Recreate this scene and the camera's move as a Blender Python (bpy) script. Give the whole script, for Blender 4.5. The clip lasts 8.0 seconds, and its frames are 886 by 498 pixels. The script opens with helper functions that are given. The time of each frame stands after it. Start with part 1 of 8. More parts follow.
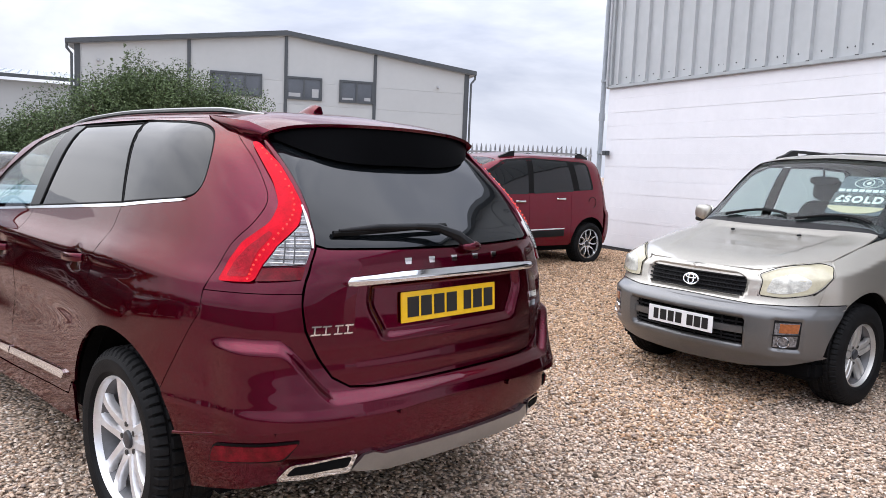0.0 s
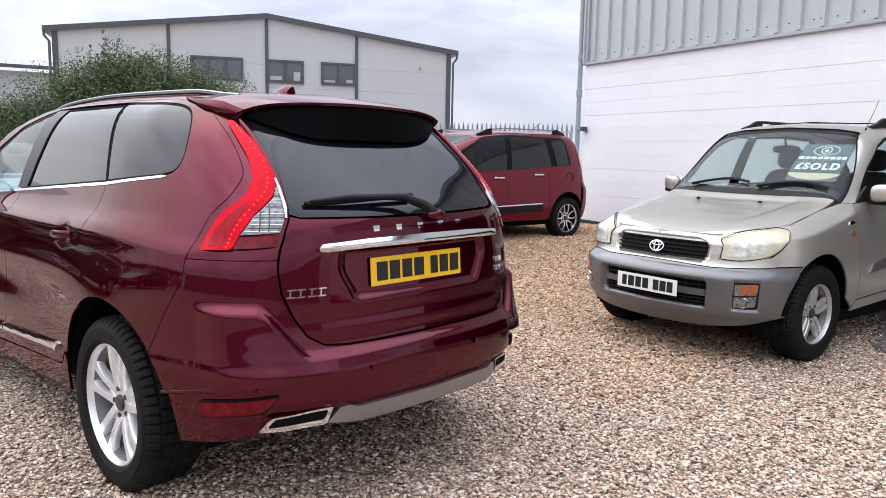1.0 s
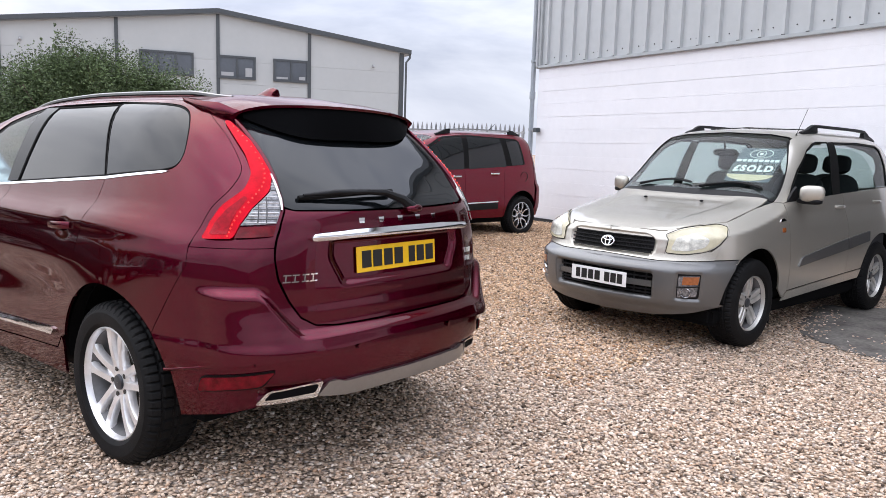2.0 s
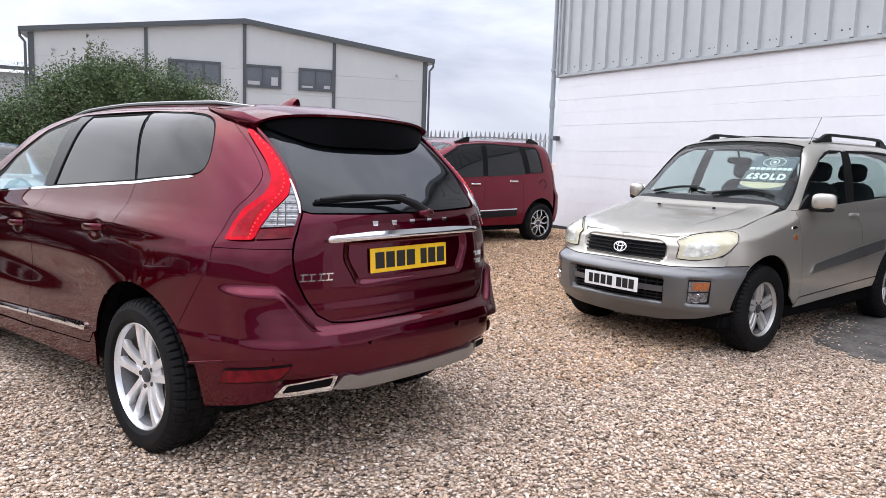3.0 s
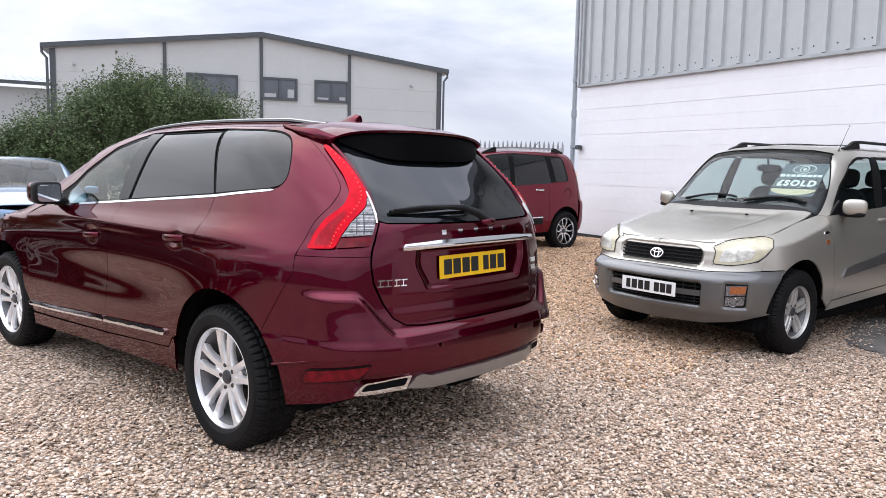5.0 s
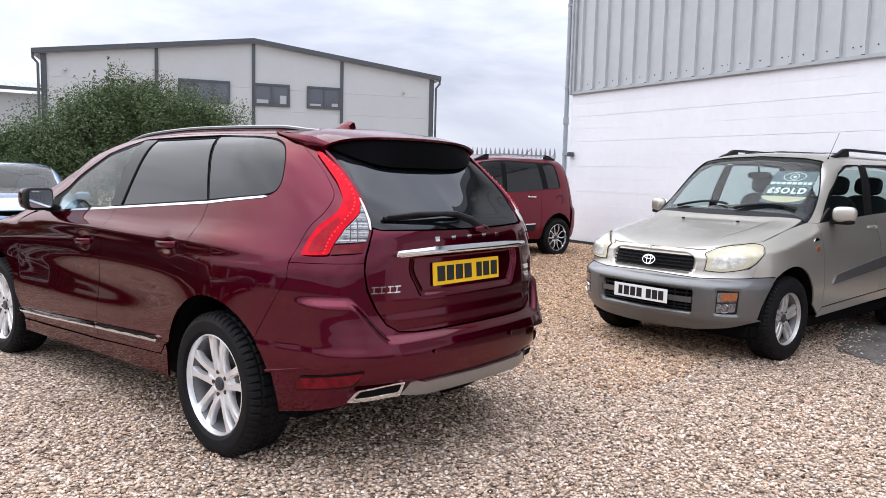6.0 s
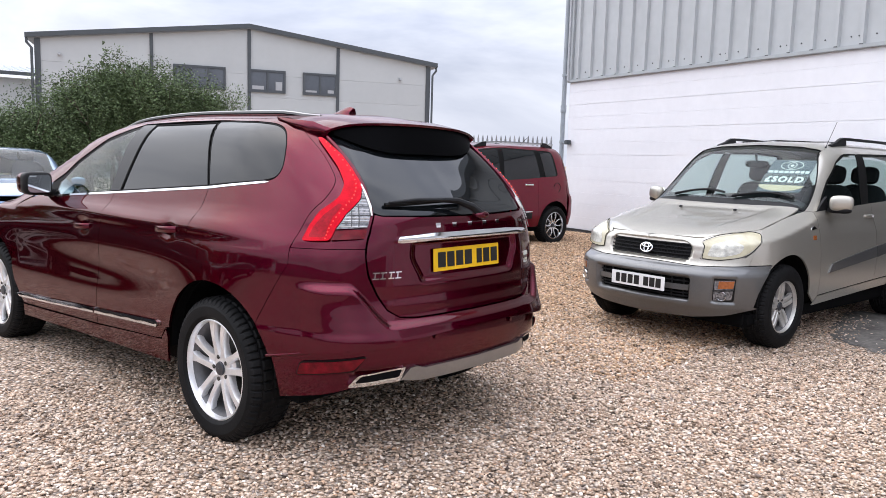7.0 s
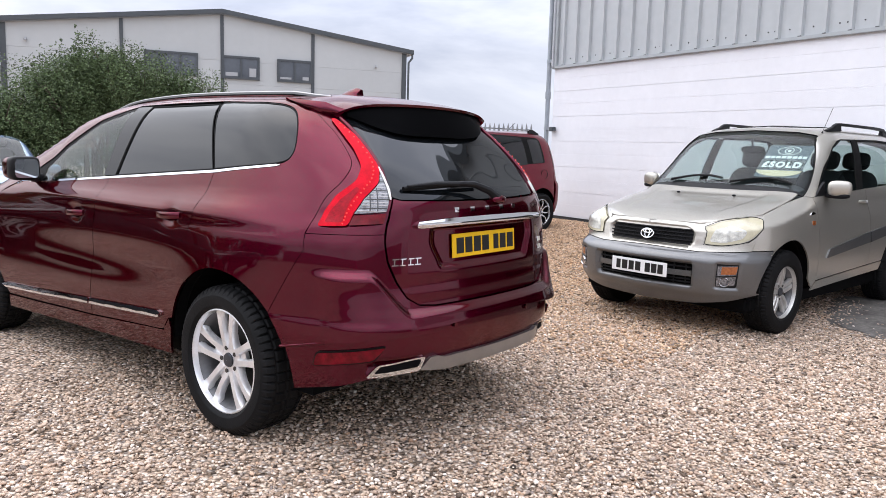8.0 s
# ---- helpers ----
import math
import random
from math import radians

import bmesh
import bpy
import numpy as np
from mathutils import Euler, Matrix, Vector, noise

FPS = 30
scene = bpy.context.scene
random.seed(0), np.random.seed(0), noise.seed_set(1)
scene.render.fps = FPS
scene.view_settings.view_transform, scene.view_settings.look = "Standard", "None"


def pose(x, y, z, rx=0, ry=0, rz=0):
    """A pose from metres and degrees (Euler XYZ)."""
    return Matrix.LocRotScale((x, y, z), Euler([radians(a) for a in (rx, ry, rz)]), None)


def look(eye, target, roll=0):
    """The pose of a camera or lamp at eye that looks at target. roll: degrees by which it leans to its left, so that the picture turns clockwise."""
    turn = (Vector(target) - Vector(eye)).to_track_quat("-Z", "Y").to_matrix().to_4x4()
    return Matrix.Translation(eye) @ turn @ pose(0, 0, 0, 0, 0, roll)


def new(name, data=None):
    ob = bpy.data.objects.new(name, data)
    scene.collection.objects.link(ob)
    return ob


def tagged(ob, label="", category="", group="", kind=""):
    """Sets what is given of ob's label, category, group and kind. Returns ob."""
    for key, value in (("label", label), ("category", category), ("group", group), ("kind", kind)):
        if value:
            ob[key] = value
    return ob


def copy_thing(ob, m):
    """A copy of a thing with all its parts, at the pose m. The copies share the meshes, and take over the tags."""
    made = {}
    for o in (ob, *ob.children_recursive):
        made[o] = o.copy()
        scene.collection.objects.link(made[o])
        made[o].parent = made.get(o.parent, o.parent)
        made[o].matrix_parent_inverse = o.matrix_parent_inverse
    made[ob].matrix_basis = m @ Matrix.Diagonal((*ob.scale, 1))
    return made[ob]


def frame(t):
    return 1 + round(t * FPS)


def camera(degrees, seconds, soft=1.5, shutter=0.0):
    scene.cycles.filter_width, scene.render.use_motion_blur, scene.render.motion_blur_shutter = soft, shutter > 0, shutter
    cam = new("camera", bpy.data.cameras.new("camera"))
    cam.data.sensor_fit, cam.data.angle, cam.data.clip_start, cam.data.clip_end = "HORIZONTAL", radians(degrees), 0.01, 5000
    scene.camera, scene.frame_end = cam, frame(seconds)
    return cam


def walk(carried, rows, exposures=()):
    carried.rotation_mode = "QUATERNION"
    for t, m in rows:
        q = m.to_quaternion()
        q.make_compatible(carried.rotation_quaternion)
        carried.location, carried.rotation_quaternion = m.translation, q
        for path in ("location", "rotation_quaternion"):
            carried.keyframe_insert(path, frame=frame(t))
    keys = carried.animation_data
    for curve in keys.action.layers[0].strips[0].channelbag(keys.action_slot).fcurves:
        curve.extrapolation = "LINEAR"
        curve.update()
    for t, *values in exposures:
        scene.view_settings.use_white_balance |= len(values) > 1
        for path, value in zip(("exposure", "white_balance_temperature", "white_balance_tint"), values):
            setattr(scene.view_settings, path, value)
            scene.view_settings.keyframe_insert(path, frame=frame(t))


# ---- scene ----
cam = camera(61.6, 8.0, soft=0.45)
PATH = [
    (0, (0.072, 0.047, 1.459), (1.47, 1.462, 1.247), 2.4),
    (0.5, (0.088, -0.099, 1.441), (1.433, 1.362, 1.206), 1.4),
    (1, (-0.015, -0.165, 1.429), (1.402, 1.221, 1.168), 1.1),
    (1.5, (-0.231, -0.215, 1.425), (1.261, 1.089, 1.153), 1.4),
    (1.7, (-0.285, -0.245, 1.433), (1.225, 1.04, 1.17), 1.7),
    (2.8, (-0.384, -0.443, 1.431), (1.098, 0.877, 1.186), 2.1),
    (3, (-0.411, -0.454, 1.429), (1.057, 0.883, 1.187), 1.9),
    (3.5, (-0.535, -0.449, 1.436), (0.91, 0.913, 1.195), 1.7),
    (4, (-0.652, -0.425, 1.441), (0.783, 0.947, 1.202), 1.4),
    (4.5, (-0.722, -0.407, 1.437), (0.718, 0.962, 1.206), 1.3),
    (6, (-0.755, -0.409, 1.44), (0.71, 0.937, 1.239), 1.4),
    (6.5, (-0.766, -0.407, 1.442), (0.7, 0.936, 1.233), 1.5),
    (7, (-0.781, -0.398, 1.432), (0.691, 0.936, 1.199), 1.7),
    (7.5, (-0.795, -0.334, 1.406), (0.691, 0.98, 1.151), 1.7),
    (8, (-0.837, -0.161, 1.397), (0.68, 1.115, 1.136), 1.7),
]
walk(cam, [(t, look(eye, target, roll)) for t, eye, target, roll in PATH])


# ---- light ----
scene.view_settings.exposure = 0.3
SUN_AZ, SUN_EL = radians(-22), radians(56)
world = bpy.data.worlds.new("sky")
scene.world = world
world.use_nodes = True
wn, wl = world.node_tree.nodes, world.node_tree.links
wn.clear()
w_out = wn.new("ShaderNodeOutputWorld")
w_bg = wn.new("ShaderNodeBackground")
w_sky = wn.new("ShaderNodeTexSky")
w_sky.sky_type, w_sky.sun_disc = "NISHITA", False
w_sky.sun_elevation, w_sky.sun_rotation = SUN_EL, SUN_AZ
w_sky.air_density, w_sky.dust_density = 1.0, 3.0
w_co = wn.new("ShaderNodeTexCoord")
w_map = wn.new("ShaderNodeMapping")
w_map.inputs["Scale"].default_value = (1.0, 1.0, 3.2)
w_noise = wn.new("ShaderNodeTexNoise")
w_noise.inputs["Scale"].default_value = 2.1
w_noise.inputs["Detail"].default_value = 6.0
w_noise.inputs["Roughness"].default_value = 0.55
w_noise.inputs["Distortion"].default_value = 0.4
w_ramp = wn.new("ShaderNodeValToRGB")
w_ramp.color_ramp.elements[0].position, w_ramp.color_ramp.elements[0].color = 0.35, (6.1, 6.55, 8.05, 1)
w_ramp.color_ramp.elements[1].position, w_ramp.color_ramp.elements[1].color = 0.60, (10.3, 10.6, 11.85, 1)
w_mix = wn.new("ShaderNodeMixRGB")
w_mix.inputs[0].default_value = 0.88
wl.new(w_co.outputs["Generated"], w_map.inputs["Vector"])
wl.new(w_map.outputs["Vector"], w_noise.inputs["Vector"])
wl.new(w_noise.outputs["Fac"], w_ramp.inputs[0])
wl.new(w_sky.outputs[0], w_mix.inputs[1])
wl.new(w_ramp.outputs[0], w_mix.inputs[2])
w_sep = wn.new("ShaderNodeSeparateXYZ")
wl.new(w_co.outputs["Generated"], w_sep.inputs[0])
w_up = wn.new("ShaderNodeMapRange")                       # an overcast sky is brighter overhead than at the horizon
w_up.inputs[1].default_value, w_up.inputs[2].default_value, w_up.inputs[3].default_value, w_up.inputs[4].default_value = 0.12, 0.9, 0.88, 2.6
wl.new(w_sep.outputs["Z"], w_up.inputs[0])
w_scale = wn.new("ShaderNodeVectorMath")
w_scale.operation = "SCALE"
wl.new(w_mix.outputs[0], w_scale.inputs[0])
wl.new(w_up.outputs[0], w_scale.inputs["Scale"])
wl.new(w_scale.outputs[0], w_bg.inputs["Color"])
w_bg.inputs["Strength"].default_value = 0.1
wl.new(w_bg.outputs[0], w_out.inputs[0])

sun = new("sun", bpy.data.lights.new("sun", "SUN"))
sun.data.energy, sun.data.angle, sun.data.color = 1.2, radians(95), (1.0, 0.975, 0.94)
sun.matrix_world = look((math.sin(SUN_AZ) * 30, math.cos(SUN_AZ) * 30, math.tan(SUN_EL) * 30), (0, 0, 0))


# ---- materials ----
def mat(name, color, rough=0.5, metal=0.0, coat=0.0, vary=0.08, scale=8.0, bump=0.0, bump_scale=60.0, spec=0.5, emit=0.0, trans=0.0, ior=1.45, per_object=0.0, island=0.0, alpha=1.0):
    """A surface with colour that wanders at two scales, fine relief and its own gloss."""
    m = bpy.data.materials.new(name)
    m.use_nodes = True
    nt = m.node_tree
    p = nt.nodes["Principled BSDF"]
    p.inputs["Roughness"].default_value = rough
    p.inputs["Metallic"].default_value = metal
    p.inputs["Coat Weight"].default_value = coat
    p.inputs["Coat Roughness"].default_value = 0.03
    p.inputs["Specular IOR Level"].default_value = spec
    p.inputs["Transmission Weight"].default_value = trans
    p.inputs["IOR"].default_value = ior
    p.inputs["Alpha"].default_value = alpha
    p.inputs["Base Color"].default_value = (*color, 1)
    co = nt.nodes.new("ShaderNodeTexCoord")
    if vary > 0:
        total = None
        for s, a in ((scale, vary), (scale * 7.3, vary * 0.6)):
            n = nt.nodes.new("ShaderNodeTexNoise")
            n.inputs["Scale"].default_value = s
            n.inputs["Detail"].default_value = 4
            nt.links.new(co.outputs["Object"], n.inputs["Vector"])
            r = nt.nodes.new("ShaderNodeMapRange")
            r.inputs[1].default_value, r.inputs[2].default_value = 0.3, 0.7
            r.inputs[3].default_value, r.inputs[4].default_value = 1 - a, 1 + a
            nt.links.new(n.outputs["Fac"], r.inputs[0])
            if total is None:
                total = r.outputs[0]
            else:
                mu = nt.nodes.new("ShaderNodeMath")
                mu.operation = "MULTIPLY"
                nt.links.new(total, mu.inputs[0])
                nt.links.new(r.outputs[0], mu.inputs[1])
                total = mu.outputs[0]
        for node, socket, amount in (("ShaderNodeObjectInfo", "Random", per_object), ("ShaderNodeNewGeometry", "Random Per Island", island)):
            if amount > 0:
                oi = nt.nodes.new(node)
                r = nt.nodes.new("ShaderNodeMapRange")
                r.inputs[3].default_value, r.inputs[4].default_value = 1 - amount, 1 + amount
                nt.links.new(oi.outputs[socket], r.inputs[0])
                mu = nt.nodes.new("ShaderNodeMath")
                mu.operation = "MULTIPLY"
                nt.links.new(total, mu.inputs[0])
                nt.links.new(r.outputs[0], mu.inputs[1])
                total = mu.outputs[0]
        sc = nt.nodes.new("ShaderNodeVectorMath")
        sc.operation = "SCALE"
        sc.inputs[0].default_value = color
        nt.links.new(total, sc.inputs["Scale"])
        nt.links.new(sc.outputs[0], p.inputs["Base Color"])
    if bump > 0:
        n = nt.nodes.new("ShaderNodeTexNoise")
        n.inputs["Scale"].default_value = bump_scale
        n.inputs["Detail"].default_value = 5
        nt.links.new(co.outputs["Object"], n.inputs["Vector"])
        b = nt.nodes.new("ShaderNodeBump")
        b.inputs["Strength"].default_value = bump
        b.inputs["Distance"].default_value = 0.01
        nt.links.new(n.outputs["Fac"], b.inputs["Height"])
        nt.links.new(b.outputs[0], p.inputs["Normal"])
    return m


def stone_colours(nt, source):
    """The mix of flint, buff, pink, white and grey of a washed gravel, by a random value."""
    r = nt.nodes.new("ShaderNodeValToRGB")
    e = r.color_ramp.elements
    tones = ((0.0, (0.060, 0.045, 0.037)), (0.1, (0.282, 0.199, 0.139)), (0.24, (0.603, 0.458, 0.345)), (0.38, (0.361, 0.259, 0.196)), (0.52, (0.773, 0.608, 0.468)),
             (0.64, (0.241, 0.194, 0.169)), (0.76, (0.823, 0.688, 0.566)), (0.88, (0.502, 0.319, 0.206)), (1.0, (0.924, 0.837, 0.752)))
    e[0].position, e[0].color = tones[0][0], (*tones[0][1], 1)
    e[1].position, e[1].color = tones[-1][0], (*tones[-1][1], 1)
    for at, c in tones[1:-1]:
        n = e.new(at)
        n.color = (*c, 1)
    nt.links.new(source, r.inputs[0])
    return r.outputs[0]


def gravel_sheet():
    m = bpy.data.materials.new("gravel_sheet")
    m.use_nodes = True
    nt = m.node_tree
    p = nt.nodes["Principled BSDF"]
    p.inputs["Roughness"].default_value = 0.85
    p.inputs["Specular IOR Level"].default_value = 0.12
    co = nt.nodes.new("ShaderNodeTexCoord")
    v = nt.nodes.new("ShaderNodeTexVoronoi")
    v.inputs["Scale"].default_value = 54
    nt.links.new(co.outputs["Object"], v.inputs["Vector"])
    sep = nt.nodes.new("ShaderNodeSeparateColor")
    nt.links.new(v.outputs["Color"], sep.inputs[0])
    col = stone_colours(nt, sep.outputs[0])
    big = nt.nodes.new("ShaderNodeTexNoise")
    big.inputs["Scale"].default_value = 0.9
    big.inputs["Detail"].default_value = 5
    nt.links.new(co.outputs["Object"], big.inputs["Vector"])
    r = nt.nodes.new("ShaderNodeMapRange")
    r.inputs[1].default_value, r.inputs[2].default_value, r.inputs[3].default_value, r.inputs[4].default_value = 0.3, 0.7, 0.88, 1.2
    nt.links.new(big.outputs["Fac"], r.inputs[0])
    # colour darkens towards cell rims, standing in for shade between stones
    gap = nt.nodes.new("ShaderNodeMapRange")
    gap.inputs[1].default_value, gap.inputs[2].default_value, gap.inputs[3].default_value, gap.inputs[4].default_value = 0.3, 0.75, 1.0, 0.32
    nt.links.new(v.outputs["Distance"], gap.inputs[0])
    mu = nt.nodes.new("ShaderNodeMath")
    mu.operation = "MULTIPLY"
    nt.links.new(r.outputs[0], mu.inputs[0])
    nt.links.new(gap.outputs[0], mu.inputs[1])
    sc = nt.nodes.new("ShaderNodeVectorMath")
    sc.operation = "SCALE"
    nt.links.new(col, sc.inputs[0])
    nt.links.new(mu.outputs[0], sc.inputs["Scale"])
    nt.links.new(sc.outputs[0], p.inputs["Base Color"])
    b = nt.nodes.new("ShaderNodeBump")
    b.inputs["Strength"].default_value = 0.9
    b.inputs["Distance"].default_value = 0.012
    b.invert = True
    nt.links.new(v.outputs["Distance"], b.inputs["Height"])
    nt.links.new(b.outputs[0], p.inputs["Normal"])
    return m


def gravel_stone(name="gravel_stone", tint=(1.0, 1.0, 1.0)):
    m = bpy.data.materials.new(name)
    m.use_nodes = True
    nt = m.node_tree
    p = nt.nodes["Principled BSDF"]
    p.inputs["Roughness"].default_value = 0.75
    p.inputs["Specular IOR Level"].default_value = 0.2
    g = nt.nodes.new("ShaderNodeNewGeometry")
    col = stone_colours(nt, g.outputs["Random Per Island"])
    co = nt.nodes.new("ShaderNodeTexCoord")
    n = nt.nodes.new("ShaderNodeTexNoise")
    n.inputs["Scale"].default_value = 160
    nt.links.new(co.outputs["Object"], n.inputs["Vector"])
    r = nt.nodes.new("ShaderNodeMapRange")
    r.inputs[1].default_value, r.inputs[2].default_value, r.inputs[3].default_value, r.inputs[4].default_value = 0.3, 0.7, 0.75, 1.2
    nt.links.new(n.outputs["Fac"], r.inputs[0])
    tn = nt.nodes.new("ShaderNodeVectorMath")
    tn.operation = "MULTIPLY"
    tn.inputs[1].default_value = tint
    nt.links.new(col, tn.inputs[0])
    sc = nt.nodes.new("ShaderNodeVectorMath")
    sc.operation = "SCALE"
    nt.links.new(tn.outputs[0], sc.inputs[0])
    nt.links.new(r.outputs[0], sc.inputs["Scale"])
    nt.links.new(sc.outputs[0], p.inputs["Base Color"])
    return m


def flake_paint(name, color, flake, metal, rough, coat_ior=1.5, edge=(1, 1, 1), coat=1.0):
    """Car paint: a flaked base under clear lacquer."""
    m = bpy.data.materials.new(name)
    m.use_nodes = True
    nt = m.node_tree
    p = nt.nodes["Principled BSDF"]
    p.inputs["Metallic"].default_value = metal
    p.inputs["Roughness"].default_value = rough
    p.inputs["Coat Weight"].default_value = coat
    p.inputs["Coat Roughness"].default_value = 0.015
    p.inputs["Coat IOR"].default_value = coat_ior
    p.inputs["Specular IOR Level"].default_value = 0.05
    p.inputs["Specular Tint"].default_value = (*edge, 1)
    co = nt.nodes.new("ShaderNodeTexCoord")
    v = nt.nodes.new("ShaderNodeTexVoronoi")
    v.inputs["Scale"].default_value = 900
    nt.links.new(co.outputs["Object"], v.inputs["Vector"])
    sep = nt.nodes.new("ShaderNodeSeparateColor")
    nt.links.new(v.outputs["Color"], sep.inputs[0])
    mx = nt.nodes.new("ShaderNodeMixRGB")
    mx.inputs[1].default_value, mx.inputs[2].default_value = (*color, 1), (*flake, 1)
    nt.links.new(sep.outputs[0], mx.inputs[0])
    dust = nt.nodes.new("ShaderNodeTexNoise")
    dust.inputs["Scale"].default_value = 3.0
    dust.inputs["Detail"].default_value = 6
    nt.links.new(co.outputs["Object"], dust.inputs["Vector"])
    r = nt.nodes.new("ShaderNodeMapRange")
    r.inputs[1].default_value, r.inputs[2].default_value, r.inputs[3].default_value, r.inputs[4].default_value = 0.3, 0.7, 0.01, 0.05
    nt.links.new(dust.outputs["Fac"], r.inputs[0])
    nt.links.new(r.outputs[0], p.inputs["Coat Roughness"])
    nt.links.new(mx.outputs[0], p.inputs["Base Color"])
    return m


def clear_glass(name, tint, strength):
    """Thin glazing: mostly see-through, with a mirror-like face; strength is how much of the light behind is kept."""
    m = bpy.data.materials.new(name)
    m.use_nodes = True
    nt = m.node_tree
    out = nt.nodes["Material Output"]
    nt.nodes.remove(nt.nodes["Principled BSDF"])
    tr = nt.nodes.new("ShaderNodeBsdfTransparent")
    tr.inputs[0].default_value = (*(c * strength for c in tint), 1)
    gl = nt.nodes.new("ShaderNodeBsdfGlossy")
    gl.inputs["Roughness"].default_value = 0.01
    lw = nt.nodes.new("ShaderNodeLayerWeight")
    lw.inputs["Blend"].default_value = 0.5
    pw = nt.nodes.new("ShaderNodeMath")
    pw.operation = "POWER"
    pw.inputs[1].default_value = 4.0
    nt.links.new(lw.outputs["Facing"], pw.inputs[0])
    fr = nt.nodes.new("ShaderNodeMath")
    fr.operation = "MULTIPLY_ADD"
    fr.inputs[1].default_value, fr.inputs[2].default_value = 0.6, 0.03
    nt.links.new(pw.outputs[0], fr.inputs[0])
    mx = nt.nodes.new("ShaderNodeMixShader")
    nt.links.new(fr.outputs[0], mx.inputs[0])
    nt.links.new(tr.outputs[0], mx.inputs[1])
    nt.links.new(gl.outputs[0], mx.inputs[2])
    nt.links.new(mx.outputs[0], out.inputs["Surface"])
    return m


M_GRAVEL, M_STONE, M_CHIPPING = gravel_sheet(), gravel_stone(), gravel_stone("buff_chipping", (0.92, 0.80, 0.66))
M_TARMAC = mat("tarmac", (0.135, 0.125, 0.115), 0.95, vary=0.35, scale=3.5, bump=0.9, bump_scale=90, spec=0.1)
M_BLOCK = mat("white_masonry_paint", (0.745, 0.745, 0.775), 0.65, vary=0.03, scale=1.2, bump=0.25, bump_scale=70, per_object=0.012)
M_JOINT = mat("painted_mortar", (0.80, 0.80, 0.83), 0.8, vary=0.05)
M_BAY = mat("dark_bay_fill", (0.09, 0.085, 0.08), 0.85, vary=0.3, scale=2.0)
M_FOOT = mat("black_foot_strip", (0.03, 0.03, 0.032), 0.8, vary=0.2)
M_CLAD = mat("grey_steel_cladding", (0.43, 0.45, 0.46), 0.45, vary=0.05, scale=0.9, bump=0.03, bump_scale=4)
M_FLASH = mat("grey_flashing", (0.36, 0.38, 0.39), 0.45, vary=0.05)
M_SCREW = mat("screw_cap", (0.07, 0.07, 0.075), 0.5, vary=0.05)
M_GALV = mat("galvanised_steel", (0.42, 0.43, 0.45), 0.5, metal=0.4, vary=0.15, scale=6)
M_PIPE = mat("grey_pipe", (0.30, 0.33, 0.36), 0.4, vary=0.08)
M_PANEL = mat("pale_grey_panel", (0.42, 0.435, 0.435), 0.5, vary=0.025, scale=0.5, per_object=0.02)
M_TRIM = mat("dark_grey_trim", (0.06, 0.068, 0.075), 0.45, vary=0.05)
M_ROOF = mat("grey_roof_sheet", (0.26, 0.29, 0.32), 0.5, vary=0.05)
M_OFFICE = mat("office_glass", (0.085, 0.095, 0.11), 0.05, vary=0.1, scale=1.0, spec=0.8)
M_BLIND = mat("window_blind", (0.34, 0.35, 0.36), 0.7, vary=0.05)
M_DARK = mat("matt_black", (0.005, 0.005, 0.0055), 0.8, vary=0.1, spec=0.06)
M_LEAF = mat("hedge_leaf", (0.088, 0.122, 0.054), 0.55, vary=0.3, scale=1.2, island=0.6, spec=0.2)
M_UNSEEN_WALL = mat("grey_unseen_wall", (0.16, 0.165, 0.15), 0.85, vary=0.15, scale=0.8, bump=0.2, bump_scale=30)
M_BARK = mat("bark", (0.11, 0.085, 0.06), 0.85, vary=0.25, bump=0.6, bump_scale=40)


# ---- building helpers ----
def part(name, bm, material, parent=None, label="", smooth=None):
    me = bpy.data.meshes.new(name)
    bm.normal_update()
    bm.to_mesh(me)
    bm.free()
    for m in material if isinstance(material, (list, tuple)) else (material,):
        me.materials.append(m)
    if "analytic" in me.attributes:
        got = np.zeros(len(me.vertices) * 3, dtype=np.float32)
        me.attributes["analytic"].data.foreach_get("vector", got)
        me.attributes.remove(me.attributes["analytic"])
        me.polygons.foreach_set("use_smooth", [True] * len(me.polygons))
        me.normals_split_custom_set_from_vertices([tuple(v) for v in got.reshape(-1, 3)])
    elif smooth is not None:
        me.polygons.foreach_set("use_smooth", [True] * len(me.polygons))
        me.set_sharp_from_angle(angle=radians(smooth))
    ob = new(name, me)
    if parent is not None:
        ob.parent = parent
    if label:
        tagged(ob, label)
    return ob


def empty(name, m=None):
    ob = new(name)
    ob.empty_display_size = 0.2
    if m is not None:
        ob.matrix_world = m
    return ob


def box(bm, x0, y0, z0, x1, y1, z1, bevel=0.0, m=None):
    got = bmesh.ops.create_cube(bm, size=1.0)["verts"]
    for v in got:
        v.co = Vector(((x0 + x1) / 2 + v.co.x * (x1 - x0), (y0 + y1) / 2 + v.co.y * (y1 - y0), (z0 + z1) / 2 + v.co.z * (z1 - z0)))
    if bevel > 0:
        edges = list({e for v in got for e in v.link_edges})
        made = bmesh.ops.bevel(bm, geom=edges, offset=bevel, segments=2, affect="EDGES")
        got = list({v for f in made["faces"] for v in f.verts} | {v for v in got if v.is_valid})
    if m is not None:
        bmesh.ops.transform(bm, matrix=m, verts=got)
    return got


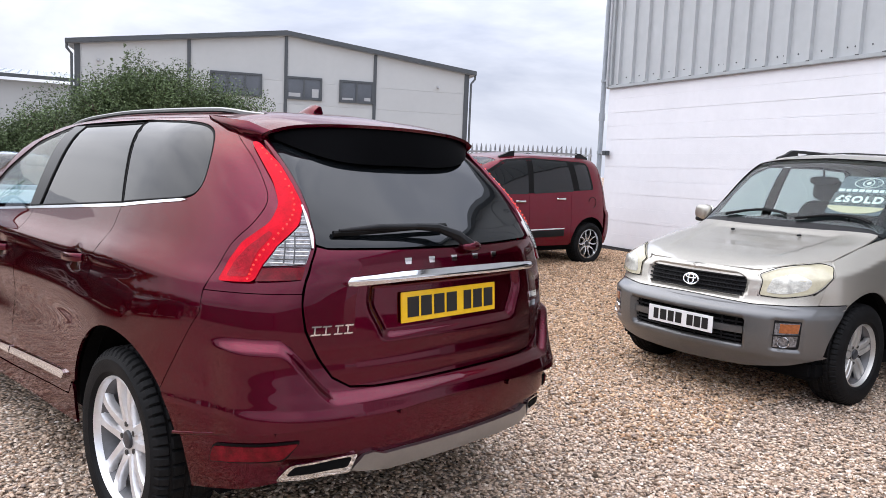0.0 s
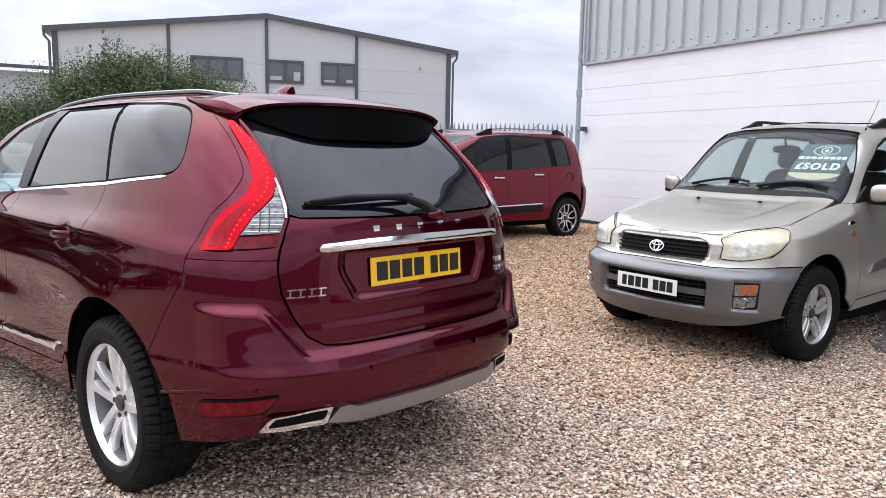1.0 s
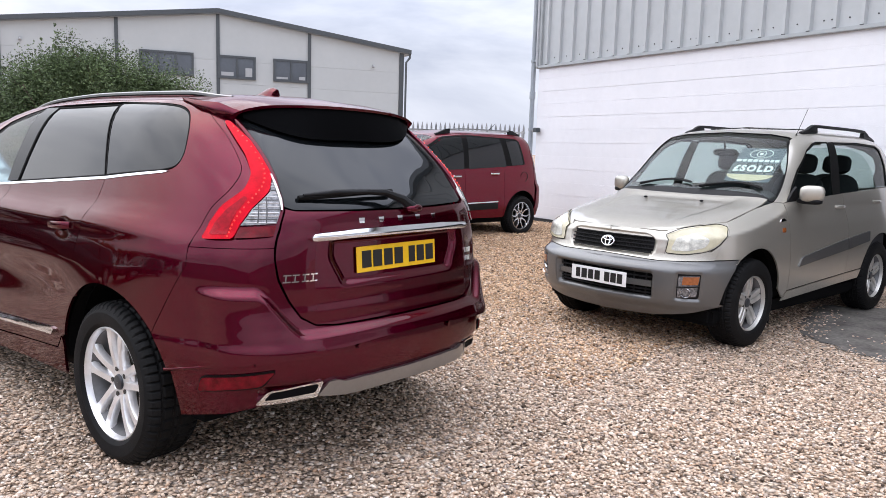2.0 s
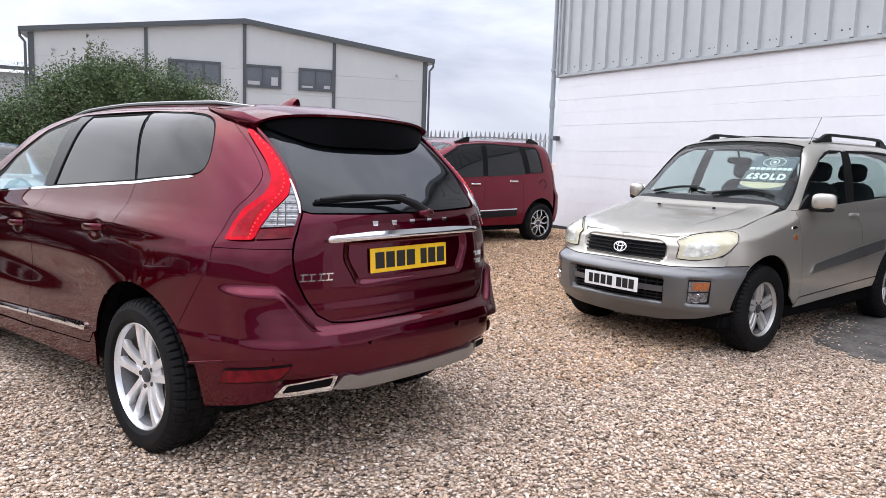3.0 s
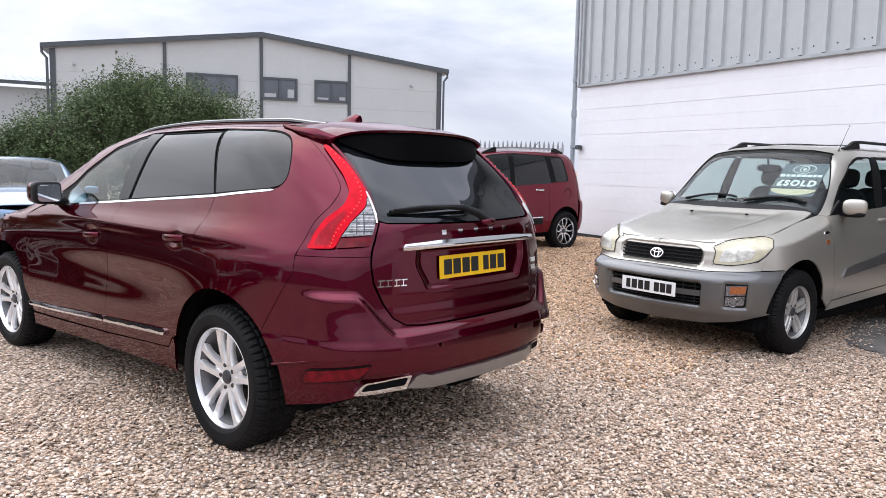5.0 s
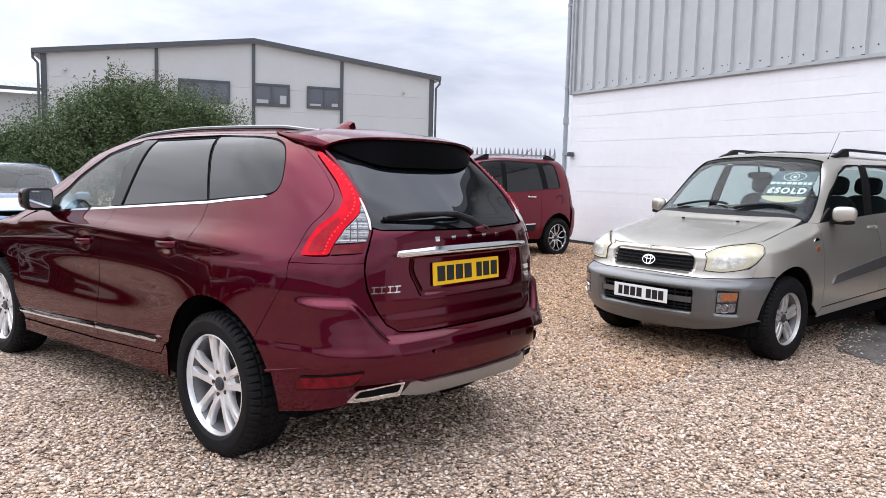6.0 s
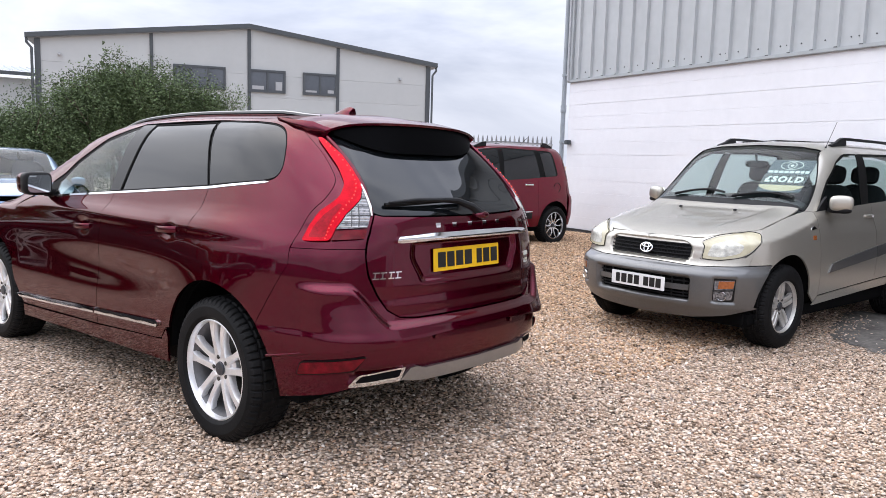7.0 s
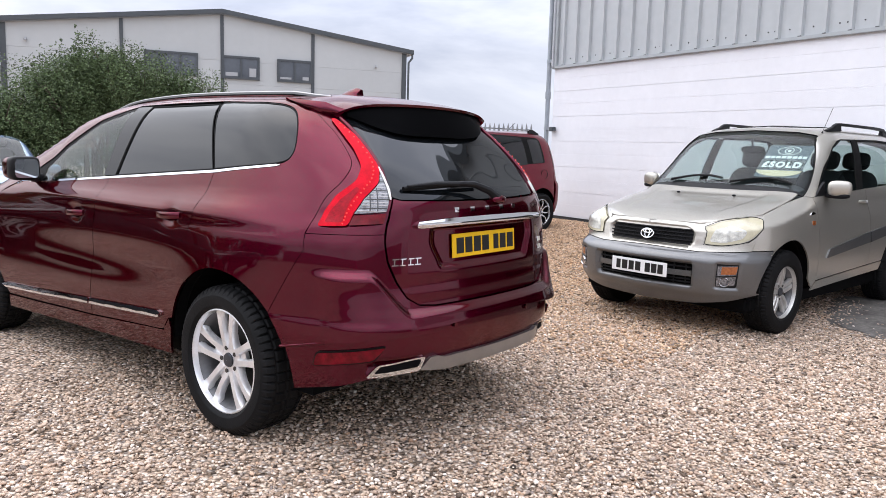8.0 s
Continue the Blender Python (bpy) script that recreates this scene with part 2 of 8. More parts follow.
def tube(bm, pts, r, sides=10, closed_ends=True):
    """A round bar along a line of points; r is one radius or one for each point."""
    pts = [Vector(p) for p in pts]
    rs = r if isinstance(r, (list, tuple)) else [r] * len(pts)
    rings, up = [], None
    for i, p in enumerate(pts):
        d = (pts[min(i + 1, len(pts) - 1)] - pts[max(i - 1, 0)]).normalized()
        if up is None:
            up = d.orthogonal().normalized()
        up = (up - d * up.dot(d)).normalized()
        side = d.cross(up)
        rings.append([bm.verts.new(p + (up * math.cos(2 * math.pi * k / sides) + side * math.sin(2 * math.pi * k / sides)) * rs[i]) for k in range(sides)])
    for a, b in zip(rings, rings[1:]):
        for k in range(sides):
            bm.faces.new((a[k], a[(k + 1) % sides], b[(k + 1) % sides], b[k]))
    if closed_ends:
        bm.faces.new(rings[0][::-1])
        bm.faces.new(rings[-1])


def prism(bm, poly, y0, y1, m=None):
    """A plate with the outline poly (x, z), from y0 to y1."""
    a = [bm.verts.new((x, y0, z)) for x, z in poly]
    b = [bm.verts.new((x, y1, z)) for x, z in poly]
    bm.faces.new(a)
    bm.faces.new(b[::-1])
    n = len(poly)
    for i in range(n):
        bm.faces.new((a[i], b[i], b[(i + 1) % n], a[(i + 1) % n]))
    bmesh.ops.recalc_face_normals(bm, faces=list({f for v in a + b for f in v.link_faces}))
    if m is not None:
        bmesh.ops.transform(bm, matrix=m, verts=a + b)


# ---- ground ----
def rise(x, y):
    """The lot climbs a little towards the workshop's corner."""
    def ease(a, b, v):
        t = min(max((v - a) / (b - a), 0.0), 1.0)
        return t * t * (3 - 2 * t)
    return 0.215 * ease(7.0, 10.6, 0.82 * x + 0.57 * y) * ease(4.0, 7.0, x)


def build_ground():
    line = [-700, -120, -40, -20] + [-10 + 0.5 * k for k in range(70)] + [30, 45, 120, 700]
    verts = [(x, y, rise(x, y)) for y in line for x in line]
    n = len(line)
    faces = [(j * n + i, j * n + i + 1, (j + 1) * n + i + 1, (j + 1) * n + i) for j in range(n - 1) for i in range(n - 1)]
    me = bpy.data.meshes.new("ground")
    me.from_pydata(verts, [], faces)
    me.polygons.foreach_set("use_smooth", [True] * len(faces))
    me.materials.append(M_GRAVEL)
    tagged(new("ground", me), "pale pink and buff washed gravel covering the car lot", "gravel", kind="structure")
    rng = random.Random(5)
    bm = bmesh.new()
    pts = []
    for x, y in ((5.72, 0.55), (5.95, 0.95), (6.2, 1.30), (6.75, 1.5), (7.4, 1.58), (8.0, 1.55), (8.3, 0.9), (8.0, -1.0), (7.6, -4.0), (6.0, -4.0), (5.5, -1.0)):
        pts.append((x, y))
    ring = []
    for i, (x, y) in enumerate(pts):
        x1, y1 = pts[(i + 1) % len(pts)]
        for k in range(8):
            f = k / 8
            ring.append((x + (x1 - x) * f + rng.uniform(-0.035, 0.035), y + (y1 - y) * f + rng.uniform(-0.035, 0.035)))
    bm.faces.new([bm.verts.new((x, y, 0.006)) for x, y in ring])
    bmesh.ops.triangulate(bm, faces=bm.faces[:])
    tagged(part("road", bm, M_TARMAC), "worn grey tarmac strip at the edge of the gravel", "tarmac", kind="structure")


build_ground()

# ---- white block building with steel cladding ----
WC, WA = Vector((11.18, 7.38, 0)), radians(-107.5)
WALL_M = Matrix.Translation(WC) @ Matrix.Rotation(WA, 4, "Z")   # local x runs along the wall, local +y points into the building
COURSE, BASE = 0.2272, 2.977


def build_wall():
    run, thick, door_a, door_b = 19.0, 0.3, 7.0, 11.8           # unseen opening from door_a to door_b, added to darken reflections
    core = bmesh.new()
    box(core, 0.012, 0.005, 0.0, door_a, thick, BASE - 0.01)
    box(core, door_b, 0.005, 0.0, run, thick, BASE - 0.01)
    wall = part("wall_east", core, M_JOINT)
    wall.matrix_world = WALL_M
    tagged(wall, "white painted blockwork wall with long flush courses", "wall", kind="structure")
    joints = [0.269 + COURSE * k for k in range(12)] + [BASE - 0.03]
    for k in range(12):
        row = bmesh.new()
        box(row, 0.0, 0.0 + 0.0015 * (k % 2), joints[k] + 0.002, door_a, 0.02, joints[k + 1] - 0.002, 0.003)
        box(row, door_b, 0.0 + 0.0015 * (k % 2), joints[k] + 0.002, run, 0.02, joints[k + 1] - 0.002, 0.003)
        part("course", row, M_BLOCK, wall)
    strip = bmesh.new()
    box(strip, 0.0, -0.02, 0.0, door_a, -0.004, 0.272)
    box(strip, door_b, -0.02, 0.0, run, -0.004, 0.272)
    part("damp_course", strip, M_FOOT, wall, "black strip along the wall foot")
    lintel = bmesh.new()
    box(lintel, -0.03, -0.05, BASE - 0.022, run, 0.02, BASE + 0.032, 0.008)
    part("flashing", lintel, M_FLASH, wall, "grey steel drip flashing")
    # dark bay added out of view, so the pale SUV's doors mirror it
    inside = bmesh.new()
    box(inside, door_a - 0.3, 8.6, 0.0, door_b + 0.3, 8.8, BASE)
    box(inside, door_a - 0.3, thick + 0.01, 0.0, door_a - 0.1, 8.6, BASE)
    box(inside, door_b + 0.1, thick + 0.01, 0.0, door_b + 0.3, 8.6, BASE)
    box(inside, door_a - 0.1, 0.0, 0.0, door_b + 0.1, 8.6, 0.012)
    part("workshop_bay", inside, M_BAY, wall, "unseen dark bay added to darken what the pale SUV reflects")
    # the return wall round the corner
    back = bmesh.new()
    box(back, 0.0, 0.0, 0.0, thick, 12.0, BASE - 0.01)
    ret = part("wall_north", back, M_BLOCK)
    ret.matrix_world = WALL_M @ Matrix.Translation((0.012, thick, 0))
    tagged(ret, "white painted return wall of the workshop", "wall", kind="structure")
    # profiled sheets above
    top, pitch = 7.2, 0.3296
    sheet = 3 * pitch
    n = int(run / sheet)
    bm = bmesh.new()
    line = []
    x = 0.0
    while x < sheet - 1e-6:
        line += [(x, 0.0), (x + 0.219, 0.0), (x + 0.227, -0.05), (x + 0.267, -0.05), (x + 0.279, 0.0)]
        x += pitch
    line.append((sheet, 0.0))
    lo = [bm.verts.new((a, b, BASE + 0.03)) for a, b in line]
    hi = [bm.verts.new((a, b, top)) for a, b in line]
    for i in range(len(line) - 1):
        bm.faces.new((lo[i], lo[i + 1], hi[i + 1], hi[i]))
    bmesh.ops.recalc_face_normals(bm, faces=bm.faces[:])
    clad = empty("wall_cladding", WALL_M)
    tagged(clad, "pale grey ribbed steel cladding above the blockwork", "cladding", kind="structure")
    first = part("panel", bm, M_CLAD, clad)
    for k in range(1, n):
        ob = new("panel", first.data)
        ob.parent = clad
        ob.location.x = k * sheet
    sc = bmesh.new()
    for k in range(n * 3):
        for back in ((0.13, 0.03) if k % 3 == 1 else (0.145,)):
            bmesh.ops.create_icosphere(sc, subdivisions=1, radius=0.011, matrix=Matrix.Translation((k * pitch + 0.219 - back, -0.004, BASE + 0.14)))
        box(sc, k * pitch + 0.225, -0.052, BASE + 0.029, k * pitch + 0.269, -0.005, BASE + 0.038)
    tagged(part("screws", sc, M_SCREW, clad), kind="stuff")
    core = bmesh.new()
    box(core, 0.02, 0.01, BASE, run, 9.0, top)
    tagged(part("wall_core", core, M_CLAD, clad), "pale grey steel-clad body of the workshop")
    corner = bmesh.new()
    box(corner, -0.05, -0.05, BASE + 0.03, 0.09, 0.012, top, 0.006)
    box(corner, -0.05, 0.012, BASE + 0.03, 0.012, 0.2, top)
    part("corner_flashing", corner, M_FLASH, clad)
    roof = bmesh.new()
    box(roof, -0.2, -0.25, top, run, 9.2, top + 0.2)
    cap = part("workshop_roof", roof, M_ROOF)
    cap.matrix_world = WALL_M
    tagged(cap, "grey sheet roof of the workshop", "roof", kind="structure")
    return wall


white_wall = build_wall()


def build_downpipe():
    pipe = empty("downpipe", WALL_M @ Matrix.Translation((-0.13, -0.02, 0)))
    tagged(pipe, "grey round rainwater downpipe fixed to the wall corner", "downpipe")
    bm = bmesh.new()
    tube(bm, [(0, 0, 0.05), (0, 0, 2.95), (0, 0, 3.05), (-0.0, 0, 3.2), (0, 0, 7.1)], 0.043, 14)
    part("pipe", bm, M_PIPE, pipe, smooth=40)
    for z in (0.8, 1.87, 3.1, 4.6, 6.2):
        bm = bmesh.new()
        tube(bm, [(0, 0, z - 0.025), (0, 0, z + 0.025)], 0.052, 14)
        box(bm, 0.03, -0.025, z - 0.02, 0.2, 0.02, z + 0.02)
        part("bracket", bm, M_PIPE, pipe, smooth=40)
    bm = bmesh.new()
    tube(bm, [(0, 0, 2.42), (0, 0, 2.55)], 0.054, 14)
    part("socket", bm, M_PIPE, pipe, smooth=40)
    bm = bmesh.new()
    tube(bm, [(0.14, -0.04, 2.98), (0.14, -0.04, 7.0)], 0.022, 8)
    part("cable_conduit", bm, M_GALV, pipe, smooth=40)
    bm = bmesh.new()
    box(bm, 0.17, -0.09, 1.82, 0.27, -0.0, 1.90, 0.008)
    hook = part("wall_light", bm, M_TRIM)
    hook.matrix_world = WALL_M @ Matrix.Translation((-0.13, -0.02, 0))
    tagged(hook, "small dark grey bracket fixed on the white wall", "bracket")


build_downpipe()


# ---- palisade fence ----
def build_fence():
    a, b = Vector((18.4, 12.65, 0)), Vector((10.9, 23.7, 0))
    d = (b - a).normalized()
    length = (b - a).length
    m = Matrix.Translation(a + Vector((0, 0, 0.2))) @ Matrix.Rotation(math.atan2(d.y, d.x), 4, "Z")
    fence = empty("palisade_fence", m)
    tagged(fence, "galvanised steel palisade fence with spiked pales", "fence")
    bm = bmesh.new()
    z, w, h = 2.10, 0.031, 1.97
    for s, top in ((-1, 0.0),):
        line = [(-w, 0.0), (-w * 0.35, -0.016), (w * 0.35, -0.016), (w, 0.0)]
        lo = [bm.verts.new((x, y, -0.02)) for x, y in line]
        hi = [bm.verts.new((x, y, h)) for x, y in line]
        tips = [bm.verts.new((x * 0.12, y * 0.6, z)) for x, y in line]
        for r0, r1 in ((lo, hi), (hi, tips)):
            for i in range(3):
                bm.faces.new((r0[i], r0[i + 1], r1[i + 1], r1[i]))
    made = bmesh.ops.solidify(bm, geom=bm.faces[:], thickness=0.004)
    first = part("pale", bm, M_GALV, fence)
    n = int(length / 0.14)
    for k in range(1, n):
        ob = new("pale", first.data)
        ob.parent = fence
        ob.location = (k * 0.14, 0, 0.006 * math.sin(k * 1.7))
    for zr in (0.3, 1.82):
        bm = bmesh.new()
        box(bm, -0.05, 0.003, zr, length, 0.05, zr + 0.05)
        part("rail", bm, M_GALV, fence)
    for k in range(5):
        bm = bmesh.new()
        box(bm, k * 2.75, 0.055, -0.2, k * 2.75 + 0.06, 0.15, 1.9)
        part("post", bm, M_GALV, fence)


build_fence()


# ---- grey gabled unit ----
def build_unit():
    hgt = 5.2
    left, right = Vector((-0.72 + 2.490 * hgt, -0.41 + 7.180 * hgt, 0)), Vector((-0.72 + 5.718 * hgt, -0.41 + 5.449 * hgt, 0))
    d = right - left
    width = d.length
    ang = math.atan2(d.y, d.x)
    m = Matrix.Translation(left) @ Matrix.Rotation(ang, 4, "Z")        # local x along the gable, local +y into the building
    eave, apex, deep = 1.437 + hgt, 1.437 + hgt * 1.2233, 30.0
    unit = empty("industrial_unit", m)
    tagged(unit, "pale grey industrial unit with a low gable and dark trim", "building")

    def line_at(az, el):
        """Where a bearing from the lot meets the gable wall: along and up."""
        o = Vector((-0.722, -0.407, 1.437))
        r = Vector((math.sin(radians(az)), math.cos(radians(az)), math.tan(radians(el))))
        n = Vector((-d.y, d.x, 0)).normalized()
        k = (left - Vector((o.x, o.y, 0))).dot(n) / Vector((r.x, r.y, 0)).dot(n)
        p = o + r * k
        return (Vector((p.x, p.y, 0)) - left).dot(d.normalized()), p.z

    def up(x):
        return eave + (apex - eave) * (1 - abs(x - width / 2) / (width / 2))

    bays = [0.0, line_at(26.37, 8)[0], width / 2, line_at(39.46, 8)[0], width]
    for x0, x1 in zip(bays, bays[1:]):
        xa, xb = x0 + 0.02, x1 - 0.02
        levels = [0.0, 1.1, 2.2, 3.3, 4.4, 5.5]
        for za, zb in zip(levels, levels[1:] + [None]):
            bm = bmesh.new()
            ha, hb = (up(xa) - 0.05, up(xb) - 0.05) if zb is None else (zb - 0.006, zb - 0.006)
            prism(bm, [(xa, za), (xb, za), (xb, hb), (xa, ha)], 0.0, 0.2)
            part("panel", bm, M_PANEL, unit)
    body = bmesh.new()
    prism(body, [(0.1, 0.0), (width - 0.1, 0.0), (width - 0.1, eave - 0.1), (width / 2, apex - 0.1), (0.1, eave - 0.1)], 0.22, deep)
    part("side_wall", body, M_PANEL, unit)
    for sgn, x0, z0, x1, z1 in ((-1, -0.35, eave - 0.07, width / 2, apex), (1, width / 2, apex, width + 0.35, eave - 0.07)):
        bm = bmesh.new()
        prism(bm, [(x0, z0 - 0.12), (x1, z1 - 0.12), (x1, z1 + 0.12), (x0, z0 + 0.12)], -0.16, deep)
        part("roof", bm, M_ROOF, unit)
        bm = bmesh.new()
        prism(bm, [(x0, z0 - 0.09), (x1, z1 - 0.09), (x1, z1 + 0.125), (x0, z0 + 0.125)], -0.24, -0.163)
        part("verge_trim", bm, M_TRIM, unit)
    for x in bays:
        bm = bmesh.new()
        w = 0.12 if x in (bays[0], bays[-1]) else 0.08
        c = min(max(x, w), width - w)
        box(bm, c - w, -0.06, 0.0, c + w, 0.0, up(c) - 0.1)
        part("trim", bm, M_TRIM, unit)
    for x, s in ((-0.1, 1), (width + 0.1, -1)):
        bm = bmesh.new()
        tube(bm, [(x - s * 0.2, -0.12, eave - 0.15), (x - s * 0.2, -0.12, eave - 0.35), (x, -0.12, eave - 0.6), (x, -0.12, 0)], 0.06, 8)
        part("downpipe", bm, M_TRIM, unit, smooth=40)
    zt = line_at(33.02, 6.293)[1]
    for name, a0, a1, high, panes in (("window", 27.78, 31.37, 1.12, 3), ("window", 33.02, 35.63, 1.12, 2), ("window", 36.88, 39.40, 1.12, 2)):
        x0, x1 = line_at(a0, 6.3)[0], line_at(a1, 6.3)[0]
        win = empty("window")
        win.parent = unit
        fr = bmesh.new()
        f = 0.1
        for a in ((x0, zt - high, x1, zt - high + f), (x0, zt - f, x1, zt), (x0, zt - high + f, x0 + f, zt - f), (x1 - f, zt - high + f, x1, zt - f)):
            box(fr, a[0], -0.09, a[1], a[2], 0.0, a[3])
        for k in range(1, panes):
            xm = x0 + (x1 - x0) * k / panes
            box(fr, xm - 0.045, -0.085, zt - high + f, xm + 0.045, 0.0, zt - f)
        part("window_frame", fr, M_TRIM, win)
        for k in range(panes):
            g0, g1 = x0 + (x1 - x0) * k / panes + 0.05, x0 + (x1 - x0) * (k + 1) / panes - 0.05
            bm = bmesh.new()
            box(bm, g0, -0.045, zt - high + f, g1, -0.02, zt - f)
            part("pane", bm, M_OFFICE, win)
            if panes == 2:
                bm = bmesh.new()
                lift = (0.18, 0.42)[k] if a0 < 35 else (0.10, 0.16)[k]
                box(bm, g0 + (0.35 if k else 0.1), -0.058, zt - high + 0.14, g1 - 0.12, -0.048, zt - high + 0.14 + lift)
                part("blind", bm, M_BLIND, win)
    for az, el in ((20.6, 6.35), (44.1, 6.0)):
        x, z = line_at(az, el)
        bm = bmesh.new()
        bmesh.ops.create_icosphere(bm, subdivisions=2, radius=0.075, matrix=Matrix.Translation((x, -0.12, z)))
        box(bm, x - 0.04, -0.09, z - 0.02, x + 0.04, 0.0, z + 0.1)
        part("security_camera", bm, M_BLIND, unit, "white dome camera", smooth=50)
    return m, width, eave


UNIT_M, UNIT_W, UNIT_E = build_unit()


def build_far_unit():
    """The lower unit that stands beyond the gabled one."""
    m = Matrix.Translation((6.3, 51.0, 0)) @ Matrix.Rotation(radians(-16), 4, "Z")
    unit = empty("industrial_shed", m)
    tagged(unit, "distant pale grey industrial shed with a ribbed roof", "building")
    bm = bmesh.new()
    box(bm, -22, 0, 0, 12, 14, 5.6)
    part("wall", bm, M_PANEL, unit)
    bm = bmesh.new()
    line = []
    for k in range(69):
        x = -22.4 + 0.5 * k
        line += [(x, 0.0), (x + 0.34, 0.0), (x + 0.39, 0.06), (x + 0.45, 0.06)]
    lo = [bm.verts.new((x, -0.6, 5.95 + z)) for x, z in line]
    hi = [bm.verts.new((x, 14.6, 7.6 + z)) for x, z in line]
    for i in range(len(line) - 1):
        bm.faces.new((lo[i], lo[i + 1], hi[i + 1], hi[i]))
    part("roof", bm, M_ROOF, unit)
    bm = bmesh.new()
    box(bm, -22.4, -0.65, 5.72, 12.4, -0.61, 5.93)
    part("gutter", bm, M_TRIM, unit)
    for x in (-13, -6.5, 0.0, 6.0, 11.8):
        bm = bmesh.new()
        box(bm, x - 0.1, -0.05, 0, x + 0.1, -0.003, 5.4)
        part("trim", bm, M_TRIM, unit)
    for x in (-4.5, 1.6):
        win = empty("window")
        win.parent = unit
        bm = bmesh.new()
        box(bm, x, -0.06, 3.6, x + 2.9, -0.01, 4.7)
        part("window_frame", bm, M_TRIM, win)
        for k in range(3):
            bm = bmesh.new()
            box(bm, x + 0.08 + k * 0.93, -0.08, 3.7, x + 0.93 + k * 0.93, -0.062, 4.6)
            part("pane", bm, M_OFFICE, win)


build_far_unit()


# ---- hedge ----
def build_bush(name, at, radius, height, leaves, seed, label, leaf=1.0):
    """A shrub: stems from the ground, forking shoots, and many small leaves with ragged top shoots."""
    rng = random.Random(seed)
    bush = empty(name, Matrix.Translation(at))
    tagged(bush, label, "bush", "hedge bushes")
    bm = bmesh.new()
    tips = []
    for k in range(9):
        a = rng.uniform(0, 2 * math.pi)
        out = radius * rng.uniform(0.2, 0.85)
        top = height * rng.uniform(0.6, 0.98)
        p0 = Vector((rng.uniform(-0.3, 0.3) * radius, rng.uniform(-0.3, 0.3) * radius, 0))
        p3 = Vector((math.cos(a) * out, math.sin(a) * out, top))
        p1 = p0 + Vector((0, 0, top * 0.35))
        p2 = (p1 + p3) / 2 + Vector((rng.uniform(-0.2, 0.2), rng.uniform(-0.2, 0.2), 0.2))
        tube(bm, [p0, p1, p2, p3], [0.045, 0.035, 0.022, 0.008], 6)
        for j in range(4):
            q = p2.lerp(p3, rng.random())
            e = q + Vector((rng.uniform(-0.6, 0.6), rng.uniform(-0.6, 0.6), rng.uniform(0.1, 0.6)))
            tube(bm, [q, (q + e) / 2 + Vector((0, 0, 0.05)), e], [0.014, 0.01, 0.004], 5)
            tips.append(e)
        tips.append(p3)
    part("trunk", bm, M_BARK, bush)
    clumps = []
    for t in tips:
        clumps.append((t, rng.uniform(0.3, 0.55)))
    for k in range(40):
        a, u = rng.uniform(0, 2 * math.pi), rng.random()
        r = radius * math.sqrt(rng.random()) * (1.0 - 0.45 * u * u)
        clumps.append((Vector((math.cos(a) * r, math.sin(a) * r, 0.25 + u * height * 0.84)), rng.uniform(0.22, 0.50)))
    for k in range(15):                                   # tapering spires and thin shoots that stand out of the crown
        a = rng.uniform(0, 2 * math.pi)
        r = radius * math.sqrt(rng.random()) * 0.95
        b = Vector((math.cos(a) * r, math.sin(a) * r, height * rng.uniform(0.50, 0.66)))
        rise_to = height * rng.uniform(0.36, 0.52) * (1 - 0.35 * (r / radius) ** 2)
        lean = Vector((rng.uniform(-0.16, 0.16), rng.uniform(-0.16, 0.16), rise_to))
        for j in range(12):
            f = j / 11
            clumps.append((b + lean * f + Vector((rng.uniform(-0.05, 0.05), rng.uniform(-0.05, 0.05), 0)), 0.27 * (1 - f) ** 0.8 + 0.035))
    weights = [max(c[1], 0.085) ** 2 for c in clumps]
    vs, fs = [], []
    for c, r in rng.choices(clumps, weights, k=leaves):
        d = Vector((rng.gauss(0, 1), rng.gauss(0, 1), rng.gauss(0, 1))).normalized()
        p = c + d * r * rng.uniform(0.35, 1.0)
        if p.z < 0.05:
            continue
        ax = Vector((rng.gauss(0, 1), rng.gauss(0, 1), rng.gauss(0, 0.7))).normalized()
        no = (d * 0.6 + Vector((rng.gauss(0, 0.6), rng.gauss(0, 0.6), rng.gauss(0.4, 0.5)))).normalized()
        sd = ax.cross(no)
        if sd.length < 1e-3:
            continue
        sd.normalize()
        ln, wd = rng.uniform(0.035, 0.06) * leaf, rng.uniform(0.018, 0.03) * leaf
        i = len(vs)
        vs += [p - ax * ln, p + sd * wd + no * 0.006, p + ax * ln, p - sd * wd + no * 0.006]
        fs.append((i, i + 1, i + 2, i + 3))
    me = bpy.data.meshes.new("crown")
    me.from_pydata([tuple(v) for v in vs], [], fs)
    me.materials.append(M_LEAF)
    ob = new("crown", me)
    ob.parent = bush
    return bush

